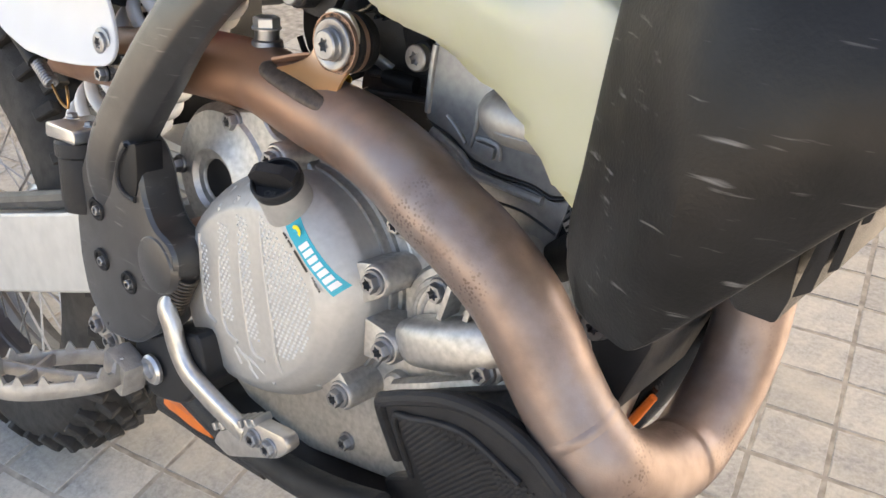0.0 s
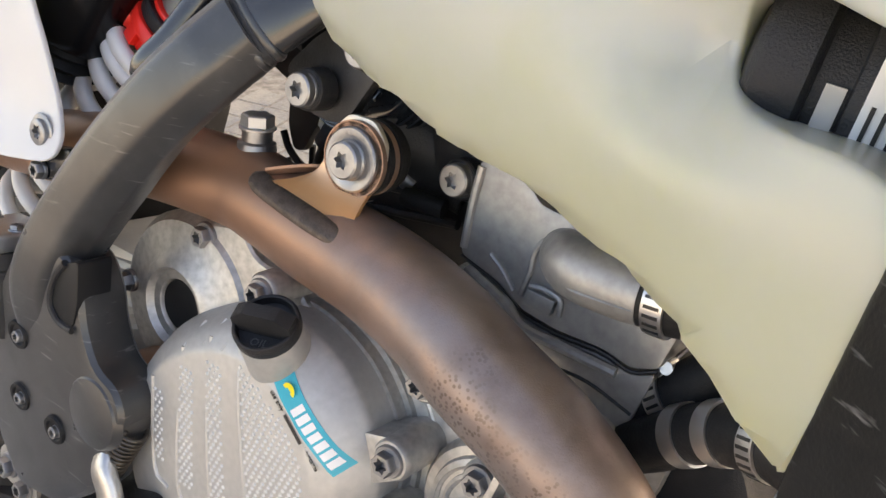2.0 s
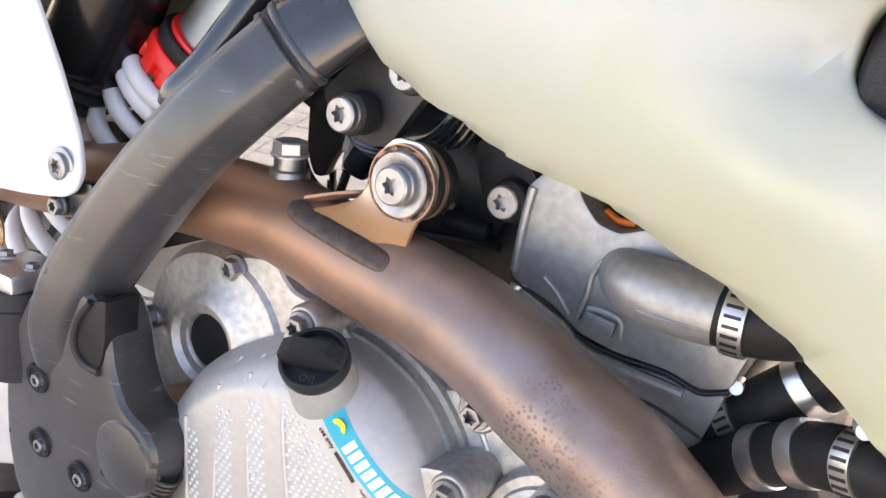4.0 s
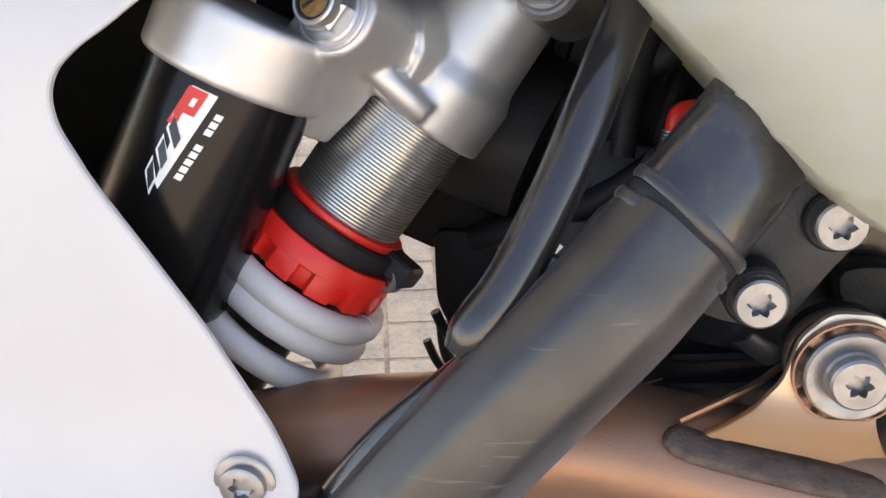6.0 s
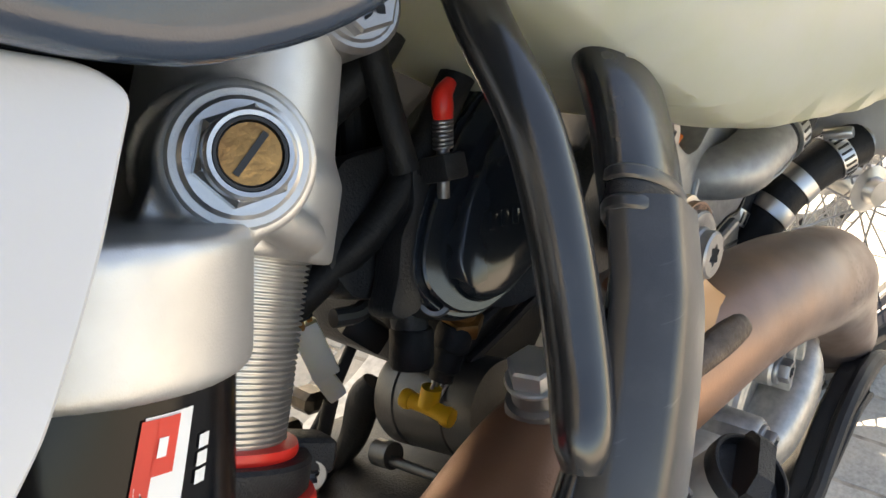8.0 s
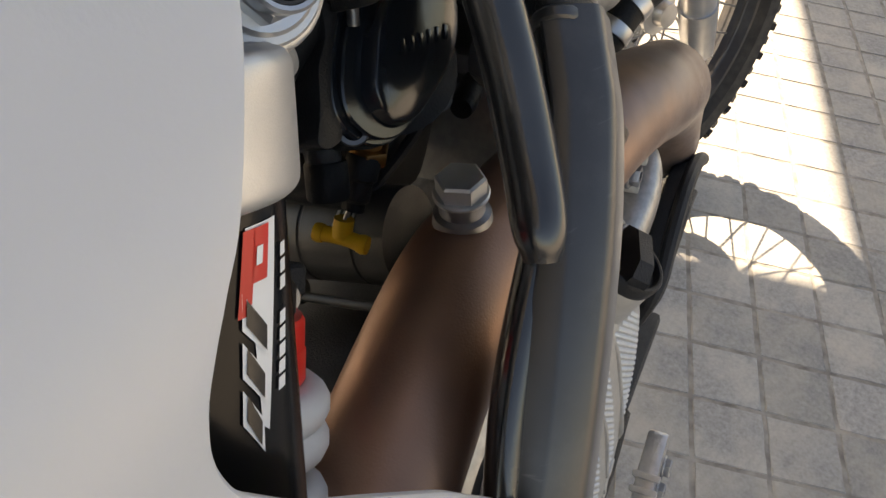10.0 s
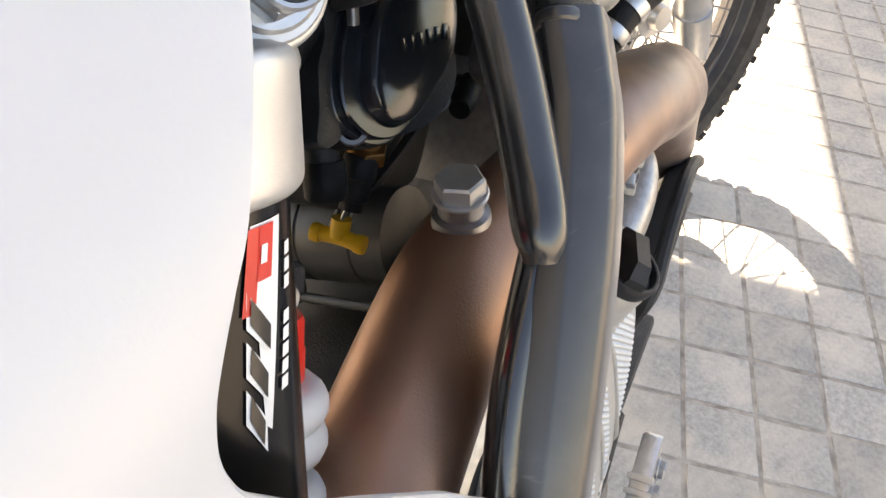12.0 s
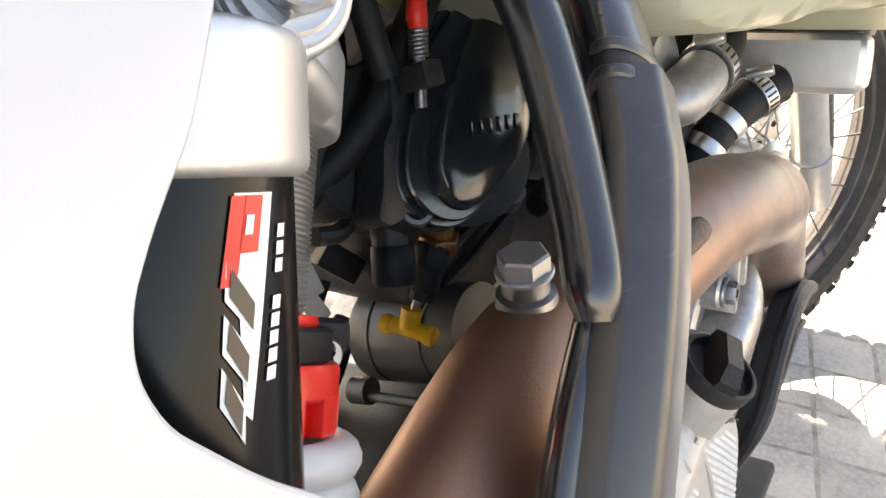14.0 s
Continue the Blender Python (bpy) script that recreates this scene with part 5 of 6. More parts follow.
side_panel = part("side_panel", slab(chamfered(PANEL, 0.006, 4), -0.1335, -0.137, 0.0016, grid=0.010, depth=panel_y, seg=3), "white", label="white plastic side panel")
bolt((-0.2190, -0.1500, 0.7102), side_panel, 0.0105, 0.0075, 0.004, hexed=False, mat="steel", recess=0.5)
bolt((-0.2204, -0.1490, 0.6875), side_panel, 0.0058, 0.0050, 0.006)
part("tab", slab(chamfered([(-0.226, 0.700), (-0.195, 0.706), (-0.190, 0.690), (-0.222, 0.681)], 0.004), -0.138, -0.1485, 0.001), "gloss", side_panel)
# exhaust spring behind the panel's edge
part("muffler_spring", coil((-0.300, -0.150, 0.661), (-0.85, 0.05, 0.45), 0.0048, 0.0012, 9, 0.026), "steel", side_panel)
part("spring_hook", sweep([(-0.300, -0.150, 0.661), (-0.288, -0.150, 0.650), (-0.277, -0.150, 0.648), (-0.276, -0.150, 0.658), (-0.285, -0.146, 0.662)], 0.0012, 4, 6), "brass", side_panel)
part("spring_boot", sweep([(-0.322, -0.149, 0.674), (-0.350, -0.148, 0.690), (-0.38, -0.147, 0.70)], 0.008, 3, 12), "rubber", side_panel)

# airbox: dark shell behind shock and panel
airbox = part("airbox", slab(chamfered([(-0.62, 0.72), (-0.34, 0.70), (-0.285, 0.76), (-0.28, 0.85), (-0.24, 0.885), (-0.15, 0.905), (-0.15, 0.94), (-0.60, 0.90)], 0.015), 0.12, -0.045, 0.006), "dark", label="black airbox shell")
part("inlet_boot", sweep([(-0.25, 0.02, 0.84, 0.042), (-0.18, 0.005, 0.815, 0.04), (-0.13, -0.005, 0.795, 0.036)], 0.04, 5, 24), "rubber", airbox)
part("mudflap", slab(chamfered([(-0.42, 0.47), (-0.34, 0.50), (-0.29, 0.70), (-0.30, 0.78), (-0.36, 0.78), (-0.40, 0.62)], 0.01), 0.05, -0.075, 0.004), "dark", airbox)

# seat
SEAT = [(-0.100, 0.9000), (-0.150, 0.8820), (-0.190, 0.8760), (-0.2150, 0.8790), (-0.2310, 0.8855), (-0.2560, 0.9005), (-0.33, 0.9250), (-0.50, 0.940), (-0.70, 0.950), (-0.68, 1.02), (-0.40, 1.01), (-0.20, 1.00), (-0.02, 1.02), (0.01, 0.985), (-0.05, 0.925)]
seat = part("seat", slab(chamfered(SEAT, 0.010, 3), 0.124, -0.127, 0.016, seg=5, grid=0.03, depth=lambda x, z: 0.25 * max(0.0, z - 0.90)), "seat", label="dark blue-grey vinyl seat")

# fuel tank: swollen translucent shell
TANK = [(-0.165, 0.905), (-0.135, 0.882), (-0.110, 0.8650), (-0.0835, 0.8400), (-0.0680, 0.8245), (-0.0538, 0.8120), (-0.0371, 0.7990), (-0.0203, 0.7915), (-0.0098, 0.7870), (0.0100, 0.7812), (0.0302, 0.7760), (0.0642, 0.7715), (0.0837, 0.7690), (0.1000, 0.7655), (0.1180, 0.7605), (0.1407, 0.7540), (0.1597, 0.7505), (0.1704, 0.7440), (0.1829, 0.7370), (0.1960, 0.7290), (0.2030, 0.7300), (0.2075, 0.750), (0.2115, 0.790), (0.2120, 0.8095), (0.205, 0.8130), (0.1925, 0.8168), (0.1743, 0.8174), (0.163, 0.8195), (0.1560, 0.8235), (0.1515, 0.8290), (0.1510, 0.8400), (0.1560, 0.8500), (0.172, 0.8510), (0.190, 0.8455), (0.212, 0.8400), (0.222, 0.850), (0.22, 0.915), (0.22, 0.97), (0.10, 1.00), (-0.03, 0.990), (-0.13, 0.94)]
TANK_X = (-0.165, -0.110, -0.0835, -0.0538, -0.0371, -0.0098, 0.0302, 0.0642, 0.0837, 0.118, 0.1407, 0.1597, 0.1829, 0.20, 0.23)
TANK_LOW = (0.905, 0.865, 0.840, 0.812, 0.799, 0.787, 0.776, 0.7715, 0.769, 0.7605, 0.754, 0.7505, 0.737, 0.729, 0.75)
TANK_EDGE = (-0.085, -0.098, -0.104, -0.118, -0.122, -0.125, -0.132, -0.140, -0.146, -0.150, -0.156, -0.172, -0.184, -0.190, -0.190)
TANK_FULL = (-0.105, -0.118, -0.123, -0.146, -0.153, -0.158, -0.168, -0.177, -0.183, -0.188, -0.191, -0.197, -0.199, -0.200, -0.198)


def tank_swell(x, z):
    """How far the flank stands out at x, z, from -0.087."""
    low = float(np.interp(x, TANK_X, TANK_LOW))
    edge = float(np.interp(x, TANK_X, TANK_EDGE))
    full = float(np.interp(x, TANK_X, TANK_FULL))
    h = max(0.0, z - low)
    reach = max(0.02, edge - full)
    down, flank = 1.35 * h, reach - 0.10 * max(0.0, h - reach / 1.35)
    y = edge + 0.0045 * math.log(math.exp(-down / 0.0045) + math.exp(-flank / 0.0045))
    y += 0.6 * max(0.0, z - 0.905) + 0.026 * math.exp(-((x - 0.146) / 0.026) ** 2 - ((z - 0.833) / 0.018) ** 2)
    return y + 0.087


shell = slab(chamfered(TANK, 0.010, 3), 0.02, -0.087, 0.008, grid=0.012, seg=5, depth=tank_swell)
flank = [v for v in shell.verts if v.co.y < -0.06 and not (v.co.x > 0.130 and v.co.z > 0.790)]
for k in range(26):
    bmesh.ops.smooth_vert(shell, verts=flank, factor=0.5, use_axis_x=False, use_axis_y=True, use_axis_z=False)
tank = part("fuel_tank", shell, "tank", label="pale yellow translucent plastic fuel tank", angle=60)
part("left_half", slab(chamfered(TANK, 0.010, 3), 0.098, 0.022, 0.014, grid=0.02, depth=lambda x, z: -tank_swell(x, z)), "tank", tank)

# radiator shroud
SHR = [(0.215, 0.885), (0.2125, 0.840), (0.2070, 0.790), (0.2020, 0.735), (0.2045, 0.717), (0.2230, 0.7080), (0.2474, 0.7095), (0.2597, 0.7232), (0.2678, 0.7333), (0.300, 0.775), (0.335, 0.815), (0.39, 0.87), (0.44, 0.93), (0.42, 0.98), (0.32, 0.97), (0.22, 0.93)]


def shroud_y(x, z):
    """A flank that flares outward to a crease, folds in below it and curls away to the front."""
    y = -0.95 * min(0.052, max(0.0, x - 0.204)) * min(1.0, max(0.25, 1.0 - (z - 0.80) * 4.0))
    below = (x - 0.2356) * 0.79 - (z - 0.730) * 0.61
    y += 0.62 * max(0.0, below)
    return y + 0.35 * max(0.0, (x - 0.28) * 0.5 + (z - 0.83) * 0.8)


shroud = part("radiator_shroud", slab(chamfered(SHR, 0.005, 3), -0.1995, -0.2035, 0.0018, grid=0.012, depth=shroud_y), "shroud", label="scratched black plastic radiator shroud")
part("rear_flange", slab(chamfered([(0.208, 0.735), (0.213, 0.885), (0.235, 0.885), (0.232, 0.740)], 0.004), -0.12, -0.1955, 0.002), "shroud", shroud)
part("lower_flange", slab(chamfered([(0.222, 0.735), (0.244, 0.716), (0.276, 0.755), (0.306, 0.795), (0.29, 0.82)], 0.004), -0.130, -0.2050, 0.002), "shroud", shroud)

# radiators with louvres
for side in (-1, 1):
    rad = part("radiator", box((0.032, 0.100, 0.19), pose(0.262, side * 0.105, 0.805, 0, 16, 0), 0.004), "starter", label="finned aluminium radiator")
    for k in range(8):
        part("core_tube", box((0.0335, 0.0030, 0.180), pose(0.2615, side * 0.105 - 0.042 + k * 0.012, 0.805, 0, 16, 0), 0.0008), "alu", rad)
    for k in range(30):
        part("fin", box((0.0335, 0.092, 0.0010), pose(0.2615 - 0.028 + k * 0.0017, side * 0.105, 0.717 + k * 0.0059, 0, 16, 0), 0), "alu", rad)
    part("lower_tank", box((0.040, 0.084, 0.036), pose(0.218, side * 0.1145, 0.7030, 0, 16, 0), 0.010, seg=3), "satin", rad)
    part("outlet", sweep([(0.216, side * 0.1130, 0.6990, 0.0135), (0.206, side * 0.1100, 0.6970, 0.0120), (0.194, side * 0.1045, 0.6948, 0.0116)], 0.012, 4, 18), "alu", rad)
    for blade in ([(0.2766, 0.7205), (0.2826, 0.7254), (0.2865, 0.761), (0.2814, 0.7593)], [(0.2853, 0.7339), (0.2887, 0.7368), (0.2912, 0.7666), (0.2879, 0.7655)], [(0.2907, 0.7542), (0.2934, 0.7562), (0.2962, 0.776), (0.293, 0.775)]):
        part("louvre", slab(chamfered(list(blade), 0.001), side * 0.09, side * 0.165, 0.0008), "plastic", rad)
    part("louvre_foot", slab(chamfered([(0.2491, 0.7058), (0.254, 0.7007), (0.27, 0.7012), (0.2729, 0.7134), (0.2717, 0.7344), (0.2562, 0.7188)], 0.002), side * 0.09, side * 0.150, 0.0015), "plastic", rad)

# radiator fan, seen through the gap above the tank's wing
FAN_L = Vector((0.0033, -0.0030, 0.0255)).normalized()     # along the label
FAN_N = Vector((0.16, -0.93, 0.13))
FAN_N = (FAN_N - FAN_L * FAN_N.dot(FAN_L)).normalized()
FAN_A = FAN_L.cross(FAN_N)
FAN_A = -FAN_A if FAN_A.x < 0 else FAN_A                   # the motor's axis
FAN_C = Vector((0.1925, -0.1640, 0.8220))
fan = part("radiator_fan", lathe([(0.0, -0.0400), (0.024, -0.0395), (0.026, -0.0385), (0.031, -0.0380), (0.033, -0.0370), (0.0345, -0.0350), (0.0345, -0.0220), (0.0325, -0.0205), (0.0300, -0.0200), (0.0300, -0.0105), (0.0318, -0.0100), (0.0325, -0.0090), (0.0325, 0.030), (0, 0.030)], FAN_C - FAN_N * 0.0325, FAN_A, 48), "plastic", label="black electric radiator fan with a white label")
fan_m = facing(FAN_C + FAN_N * 0.0004, FAN_N, FAN_L)
part("label", box((0.0330, 0.0130, 0.0008), fan_m, 0), "label", fan, "white printed label")
lettering("lettering", "12V", 0.0036, fan_m @ pose(0.0050, -0.0012, 0.0006), "ink", fan)
for v, u0, u1 in ((0.0005, -0.012, 0.0035), (-0.0030, -0.012, 0.006), (0.0038, -0.0100, 0.004), (-0.0050, -0.004, 0.009)):
    part("small_print", box((u1 - u0, 0.0012, 0.0003), fan_m @ pose((u0 + u1) / 2, v, 0.0006), 0), "ink", fan)
part("small_label", box((0.0125, 0.0055, 0.0008), fan_m @ pose(-0.0005, 0.0142, -0.0018), 0), "clear", fan)

# coolant hoses with clamps
def slots(at, axis, r, count, parent, long=0.0066):
    """Pressed slots round a worm-drive clamp."""
    for q in range(count):
        g = 2 * math.pi * q / count
        part("slot", box((long, 0.0014, 0.0006), Matrix.Translation(at) @ frame_to(axis) @ pose(r * math.cos(g), r * math.sin(g), 0, 0, 0, math.degrees(g)) @ pose(0, 0, 0, 0, 90, 0), 0), "ink", parent)


def clamp(at, axis, r, parent, half=0.0042, worm=False):
    """A steel band round a hose; with a worm screw and slots where it has one."""
    band = part("hose_clamp", lathe([(r - 0.0014, -half), (r, -half), (r + 0.0002, 0.0), (r, half), (r - 0.0014, half)], at, axis, 36), "alu", parent, "slotted steel hose clamp" if worm else "plain steel hose band")
    if worm:
        slots(at, axis, r + 0.0001, 24, band)
        part("clamp_screw", lathe([(0.0, -0.007), (0.0036, -0.007), (0.0036, 0.006), (0.0030, 0.008), (0, 0.008)], Vector(at) + Vector((-0.004, -0.002, r + 0.001)), (0.1, -0.9, 0.2), 14), "alu", band)
    return band


elbow = part("coolant_elbow", sweep([(0.066, -0.058, 0.7254, 0.0095), (0.0765, -0.0750, 0.7256, 0.0130), (0.0880, -0.0835, 0.7258, 0.0146), (0.105, -0.0855, 0.7264, 0.0148), (0.1202, -0.0858, 0.7270, 0.0142)], 0.014, 6, 26), "head", label="cast alloy coolant elbow with clamped hose")
part("seam", sweep([(0.0745, -0.0850, 0.7200, 0.0004), (0.0900, -0.0975, 0.7205, 0.0007), (0.105, -0.1000, 0.7215, 0.0007), (0.1195, -0.0993, 0.7222, 0.0005)], 0.0007, 5, 6), "head", elbow)
part("hose", sweep([(0.118, -0.0858, 0.7270, 0.0136), (0.136, -0.0870, 0.7285, 0.0140), (0.158, -0.0850, 0.7370, 0.0145), (0.180, -0.076, 0.7530, 0.0145)], 0.0145, 5, 24), "rubber", elbow)
clamp((0.1285, -0.0866, 0.7280), (0.99, -0.05, 0.07), 0.0158, elbow, 0.0046, True)
hose = part("coolant_hose", sweep([(0.122, -0.064, 0.644, 0.0125), (0.137, -0.0710, 0.6575, 0.0128), (0.148, -0.0765, 0.6690, 0.0128), (0.165, -0.0860, 0.6830, 0.0128), (0.185, -0.1000, 0.6935, 0.0128), (0.200, -0.1070, 0.6950, 0.0128)], 0.013, 6, 24), "rubber", label="black rubber coolant hose with steel clamps")
clamp((0.1500, -0.0776, 0.6708), (0.70, -0.37, 0.60), 0.0138, hose)
clamp((0.1650, -0.0860, 0.6830), (0.72, -0.45, 0.52), 0.0138, hose)
clamp((0.1850, -0.1000, 0.6935), (0.78, -0.52, 0.30), 0.0138, hose, 0.0042, True)
lower_hose = part("lower_coolant_hose", sweep([(0.112, -0.052, 0.655, 0.0130), (0.131, -0.056, 0.670, 0.0134), (0.146, -0.059, 0.687, 0.0138), (0.162, -0.060, 0.706, 0.0138), (0.178, -0.060, 0.730, 0.0138)], 0.0138, 5, 22), "rubber", label="black inner coolant hose with steel clamps")
clamp((0.1335, -0.0566, 0.6728), (0.66, -0.13, 0.74), 0.0148, lower_hose, 0.0044, True)
clamp((0.1570, -0.0597, 0.7000), (0.63, -0.03, 0.77), 0.0146, lower_hose, 0.0036)


# ---- throttle body, starter, wiring ----
TL = Vector((-0.0680, -0.0620, 0.7680))
TN = Vector((-0.08, -0.95, 0.30)).normalized()       # outward from the lid
tm = facing(TL, TN, (0.963, -0.10, -0.26))
LID = [(0.0190, 0.0460), (0.0060, 0.0370), (-0.0030, 0.0285), (-0.0180, 0.0130), (-0.0265, -0.0020), (-0.0280, -0.0100), (-0.0250, -0.0180), (-0.0185, -0.0225), (-0.0095, -0.0230), (0.0035, -0.0180), (0.0165, -0.0105), (0.0270, -0.0005), (0.0318, 0.0125), (0.0320, 0.0300), (0.0275, 0.0420)]
FLANGE = [(0.0150, 0.0540), (-0.0040, 0.0440), (-0.0180, 0.0320), (-0.0316, 0.0140), (-0.0400, -0.0020), (-0.0415, -0.0130), (-0.0370, -0.0210), (-0.0300, -0.0270), (-0.0200, -0.0300), (-0.0100, -0.0290), (0.0060, -0.0235), (0.0220, -0.0145), (0.0350, -0.0020), (0.0395, 0.0130), (0.0390, 0.0330), (0.0330, 0.0480)]


def pad(outline, levels, n=4):
    """A moulded pad in the lid's plane: the outline at several heights, each drawn in by an amount."""
    bm = bmesh.new()
    R = rounded(outline, n)
    c = np.mean(np.array(R), axis=0)
    rings = []
    for inset, h in levels:
        ring = []
        for p in R:
            v = np.array(p) - c
            k = max(0.0, 1 - inset / max(1e-6, float(np.linalg.norm(v))))
            q = c + v * k
            ring.append(bm.verts.new(tm @ Vector((q[0], q[1], h))))
        rings.append(ring)
    for A, C in zip(rings, rings[1:]):
        for k in range(len(A)):
            j = (k + 1) % len(A)
            bm.faces.new((A[k], A[j], C[j], C[k]))
    bm.faces.new(rings[0][::-1])
    bm.faces.new(rings[-1])
    return bm


carb = part("throttle_body", pad(FLANGE, [(-0.001, -0.045), (-0.001, -0.0145), (0.0005, -0.0135)]), "carb", label="dark throttle body with a glossy black lid")
part("lid_flange", pad(FLANGE, [(0.0, -0.0135), (0.0, -0.0098), (0.0008, -0.0090), (0.0030, -0.0090)]), "lid", carb)
part("lid_seal", pad(FLANGE, [(0.0022, -0.0090), (0.0022, -0.0062), (0.0030, -0.0055), (0.0050, -0.0055)]), "lid", carb)
lid_ob = part("lid", pad(LID, [(-0.0020, -0.0060), (-0.0010, -0.0030), (0.0000, -0.0004), (0.0012, 0.0004), (0.0030, 0.0008), (0.0060, 0.0016), (0.0110, 0.0022), (0.0160, 0.0024)]), "lid", carb, "glossy black lid with raised maker's mark")
for k in range(6):
    part("raised_bar", box((0.0030, 0.0058, 0.0010), tm @ pose(-0.0120 + k * 0.0056, 0.0030, 0.0024, 0, 0, -14), 0.0004), "lid", lid_ob)
# rail beside the lid, with its tube ends, and the dark body behind
rail = slab(chamfered([(-0.0326, 0.0330), (-0.0190, 0.0330), (-0.0280, 0.0134), (-0.0340, 0.0080), (-0.0390, -0.0080), (-0.0400, -0.0220), (-0.0490, -0.0235), (-0.0535, -0.0200), (-0.0480, -0.0100), (-0.0430, 0.0050), (-0.0360, 0.0125)], 0.003), 0.024, 0.0095, 0.0012)
rail.transform(tm @ pose(0, 0, 0, -90, 0, 0))
part("rail", rail, "carb", carb)
block = slab(chamfered([(-0.0620, 0.0180), (-0.0500, 0.0330), (-0.0240, 0.0360), (-0.0200, 0.0080), (-0.0340, -0.0200), (-0.0560, -0.0150), (-0.0640, 0.0000)], 0.004), 0.060, 0.026, 0.003)
block.transform(tm @ pose(0, 0, 0, -90, 0, 0))
part("body_block", block, "carb", carb)
part("fuel_pipe", sweep([(-0.0940, -0.0310, 0.7560, 0.0072), (-0.1000, -0.0335, 0.7440, 0.0072), (-0.1040, -0.0358, 0.7320, 0.0068)], 0.007, 4, 18), "carb", carb)
part("pipe_sleeve", lathe([(0.0078, -0.0075), (0.0084, -0.0065), (0.0084, 0.0060), (0.0075, 0.0075), (0, 0.0075)], (-0.1054, -0.0366, 0.7290), (-0.40, -0.15, -0.90), 22), "rubber", carb)
part("copper_band", lathe([(0.0076, -0.003), (0.0078, 0.0), (0.0076, 0.003)], (-0.0960, -0.0320, 0.7525), (-0.40, -0.15, -0.90), 22), "copper", carb)
part("red_cap", sweep([(-0.0818, -0.0485, 0.8120, 0.0034), (-0.0812, -0.0485, 0.8160, 0.0038), (-0.0795, -0.0480, 0.8195, 0.0034), (-0.0740, -0.0470, 0.8215, 0.0024)], 0.004, 4, 14), "red", carb, "red rubber cap")
part("cable_spring", coil((-0.0848, -0.0490, 0.8025), (0.25, 0.03, 0.95), 0.0030, 0.0007, 7, 0.0100), "steel", carb)
part("cable_sleeve", sweep([(-0.089, -0.0495, 0.786, 0.0022), (-0.0818, -0.0485, 0.813, 0.0022)], 0.0024, 1, 12), "steel", carb)
part("cable_socket", box((0.010, 0.009, 0.014), facing((-0.0872, -0.0500, 0.7965), (-0.08, -0.95, 0.3), (0.95, 0.0, -0.25)), 0.0015), "carb", carb)
for p, r in (((-0.1029, -0.0508, 0.7529), 0.0062), ((-0.0477, -0.0576, 0.7340), 0.0056)):
    part("tube_end", lathe([(r, -0.020), (r, 0.002), (r * 0.92, 0.003), (r * 0.66, 0.003), (r * 0.60, -0.006), (0, -0.006)], p, (-0.66, -0.50, 0.56), 24), "carbl", carb)
union = part("brass_union", lathe([(0.0, -0.004), (0.0082, -0.004), (0.0086, -0.003), (0.0086, 0.0015), (0.0080, 0.0025), (0.0, 0.0025)], (-0.0808, -0.0414, 0.7275), (0.10, -0.25, 0.95), 6), "brass", carb, "brass hose union")
part("neck", lathe([(0.0050, 0.002), (0.0050, 0.010), (0, 0.010)], (-0.0808, -0.0414, 0.7275), (0.25, -0.2, 0.95), 16), "brass", union)
plug2 = part("black_plug", lathe([(0.0, -0.003), (0.0066, -0.003), (0.0074, -0.001), (0.0074, 0.006), (0.0062, 0.0075), (0.0062, 0.0150), (0.0050, 0.0165), (0.0050, 0.0200), (0, 0.020)], (-0.0850, -0.0405, 0.7245), (-0.50, 0.12, -0.86), 14), "rubber", carb)
for dx in (-0.0018, 0.0018):
    part("pin", sweep([(-0.0945 + dx, -0.0370, 0.7085), (-0.0972 + dx, -0.0352, 0.7030)], 0.0008, 1, 8), "steel", plug2)
# cylinder rear behind the throttle body
manifold = part("intake_manifold", slab(chamfered([(-0.085, 0.690), (-0.02, 0.665), (0.015, 0.70), (0.005, 0.770), (-0.04, 0.760), (-0.075, 0.735)], 0.012), 0.06, -0.030, 0.008), "carb", label="dark grey cylinder rear casting")
for z in (0.700, 0.714, 0.727):
    part("ledge", sweep([(-0.070, -0.031, z - 0.004), (-0.045, -0.034, z), (-0.008, -0.036, z + 0.006)], 0.0028, 4, 8), "carb", manifold)
part("stub", sweep([(-0.060, -0.045, 0.752, 0.026), (-0.035, -0.03, 0.742, 0.026), (-0.010, -0.02, 0.735, 0.028)], 0.026, 3, 24), "carb", manifold)

SD = Vector((0.0, -0.982, 0.188)).normalized()
SP = Vector((-0.0720, 0.0, 0.6680))
starter = part("starter_motor", lathe([(0.0, -0.0090), (0.0180, -0.0090), (0.0215, -0.0075), (0.0228, -0.0045), (0.0228, 0.0045), (0.0220, 0.0050), (0.0220, 0.0060), (0.0226, 0.0066), (0.0226, 0.0330), (0.0219, 0.0336), (0.0219, 0.0346), (0.0226, 0.0352), (0.0226, 0.0500), (0, 0.0500)], SP, SD, 48), "starter", label="grey starter motor with a worn label")
part("end_cap_boss", lathe([(0.0, -0.016), (0.006, -0.016), (0.0085, -0.0135), (0.0085, -0.008)], SP, SD, 24), "starter", starter)
s_m = facing(SP + SD * 0.0290 + Vector((-0.42, 0.12, 0.90)).normalized() * 0.0226, (-0.42, 0.17, 0.90), (0.90, 0.0, 0.42))
part("label", box((0.020, 0.0095, 0.0006), s_m, 0), "satin", starter)
for k in range(3):
    part("small_print", box((0.016 - 0.003 * k, 0.0012, 0.0003), s_m @ pose(0, -0.0028 + 0.0026 * k, 0.0005), 0), "ink", starter)
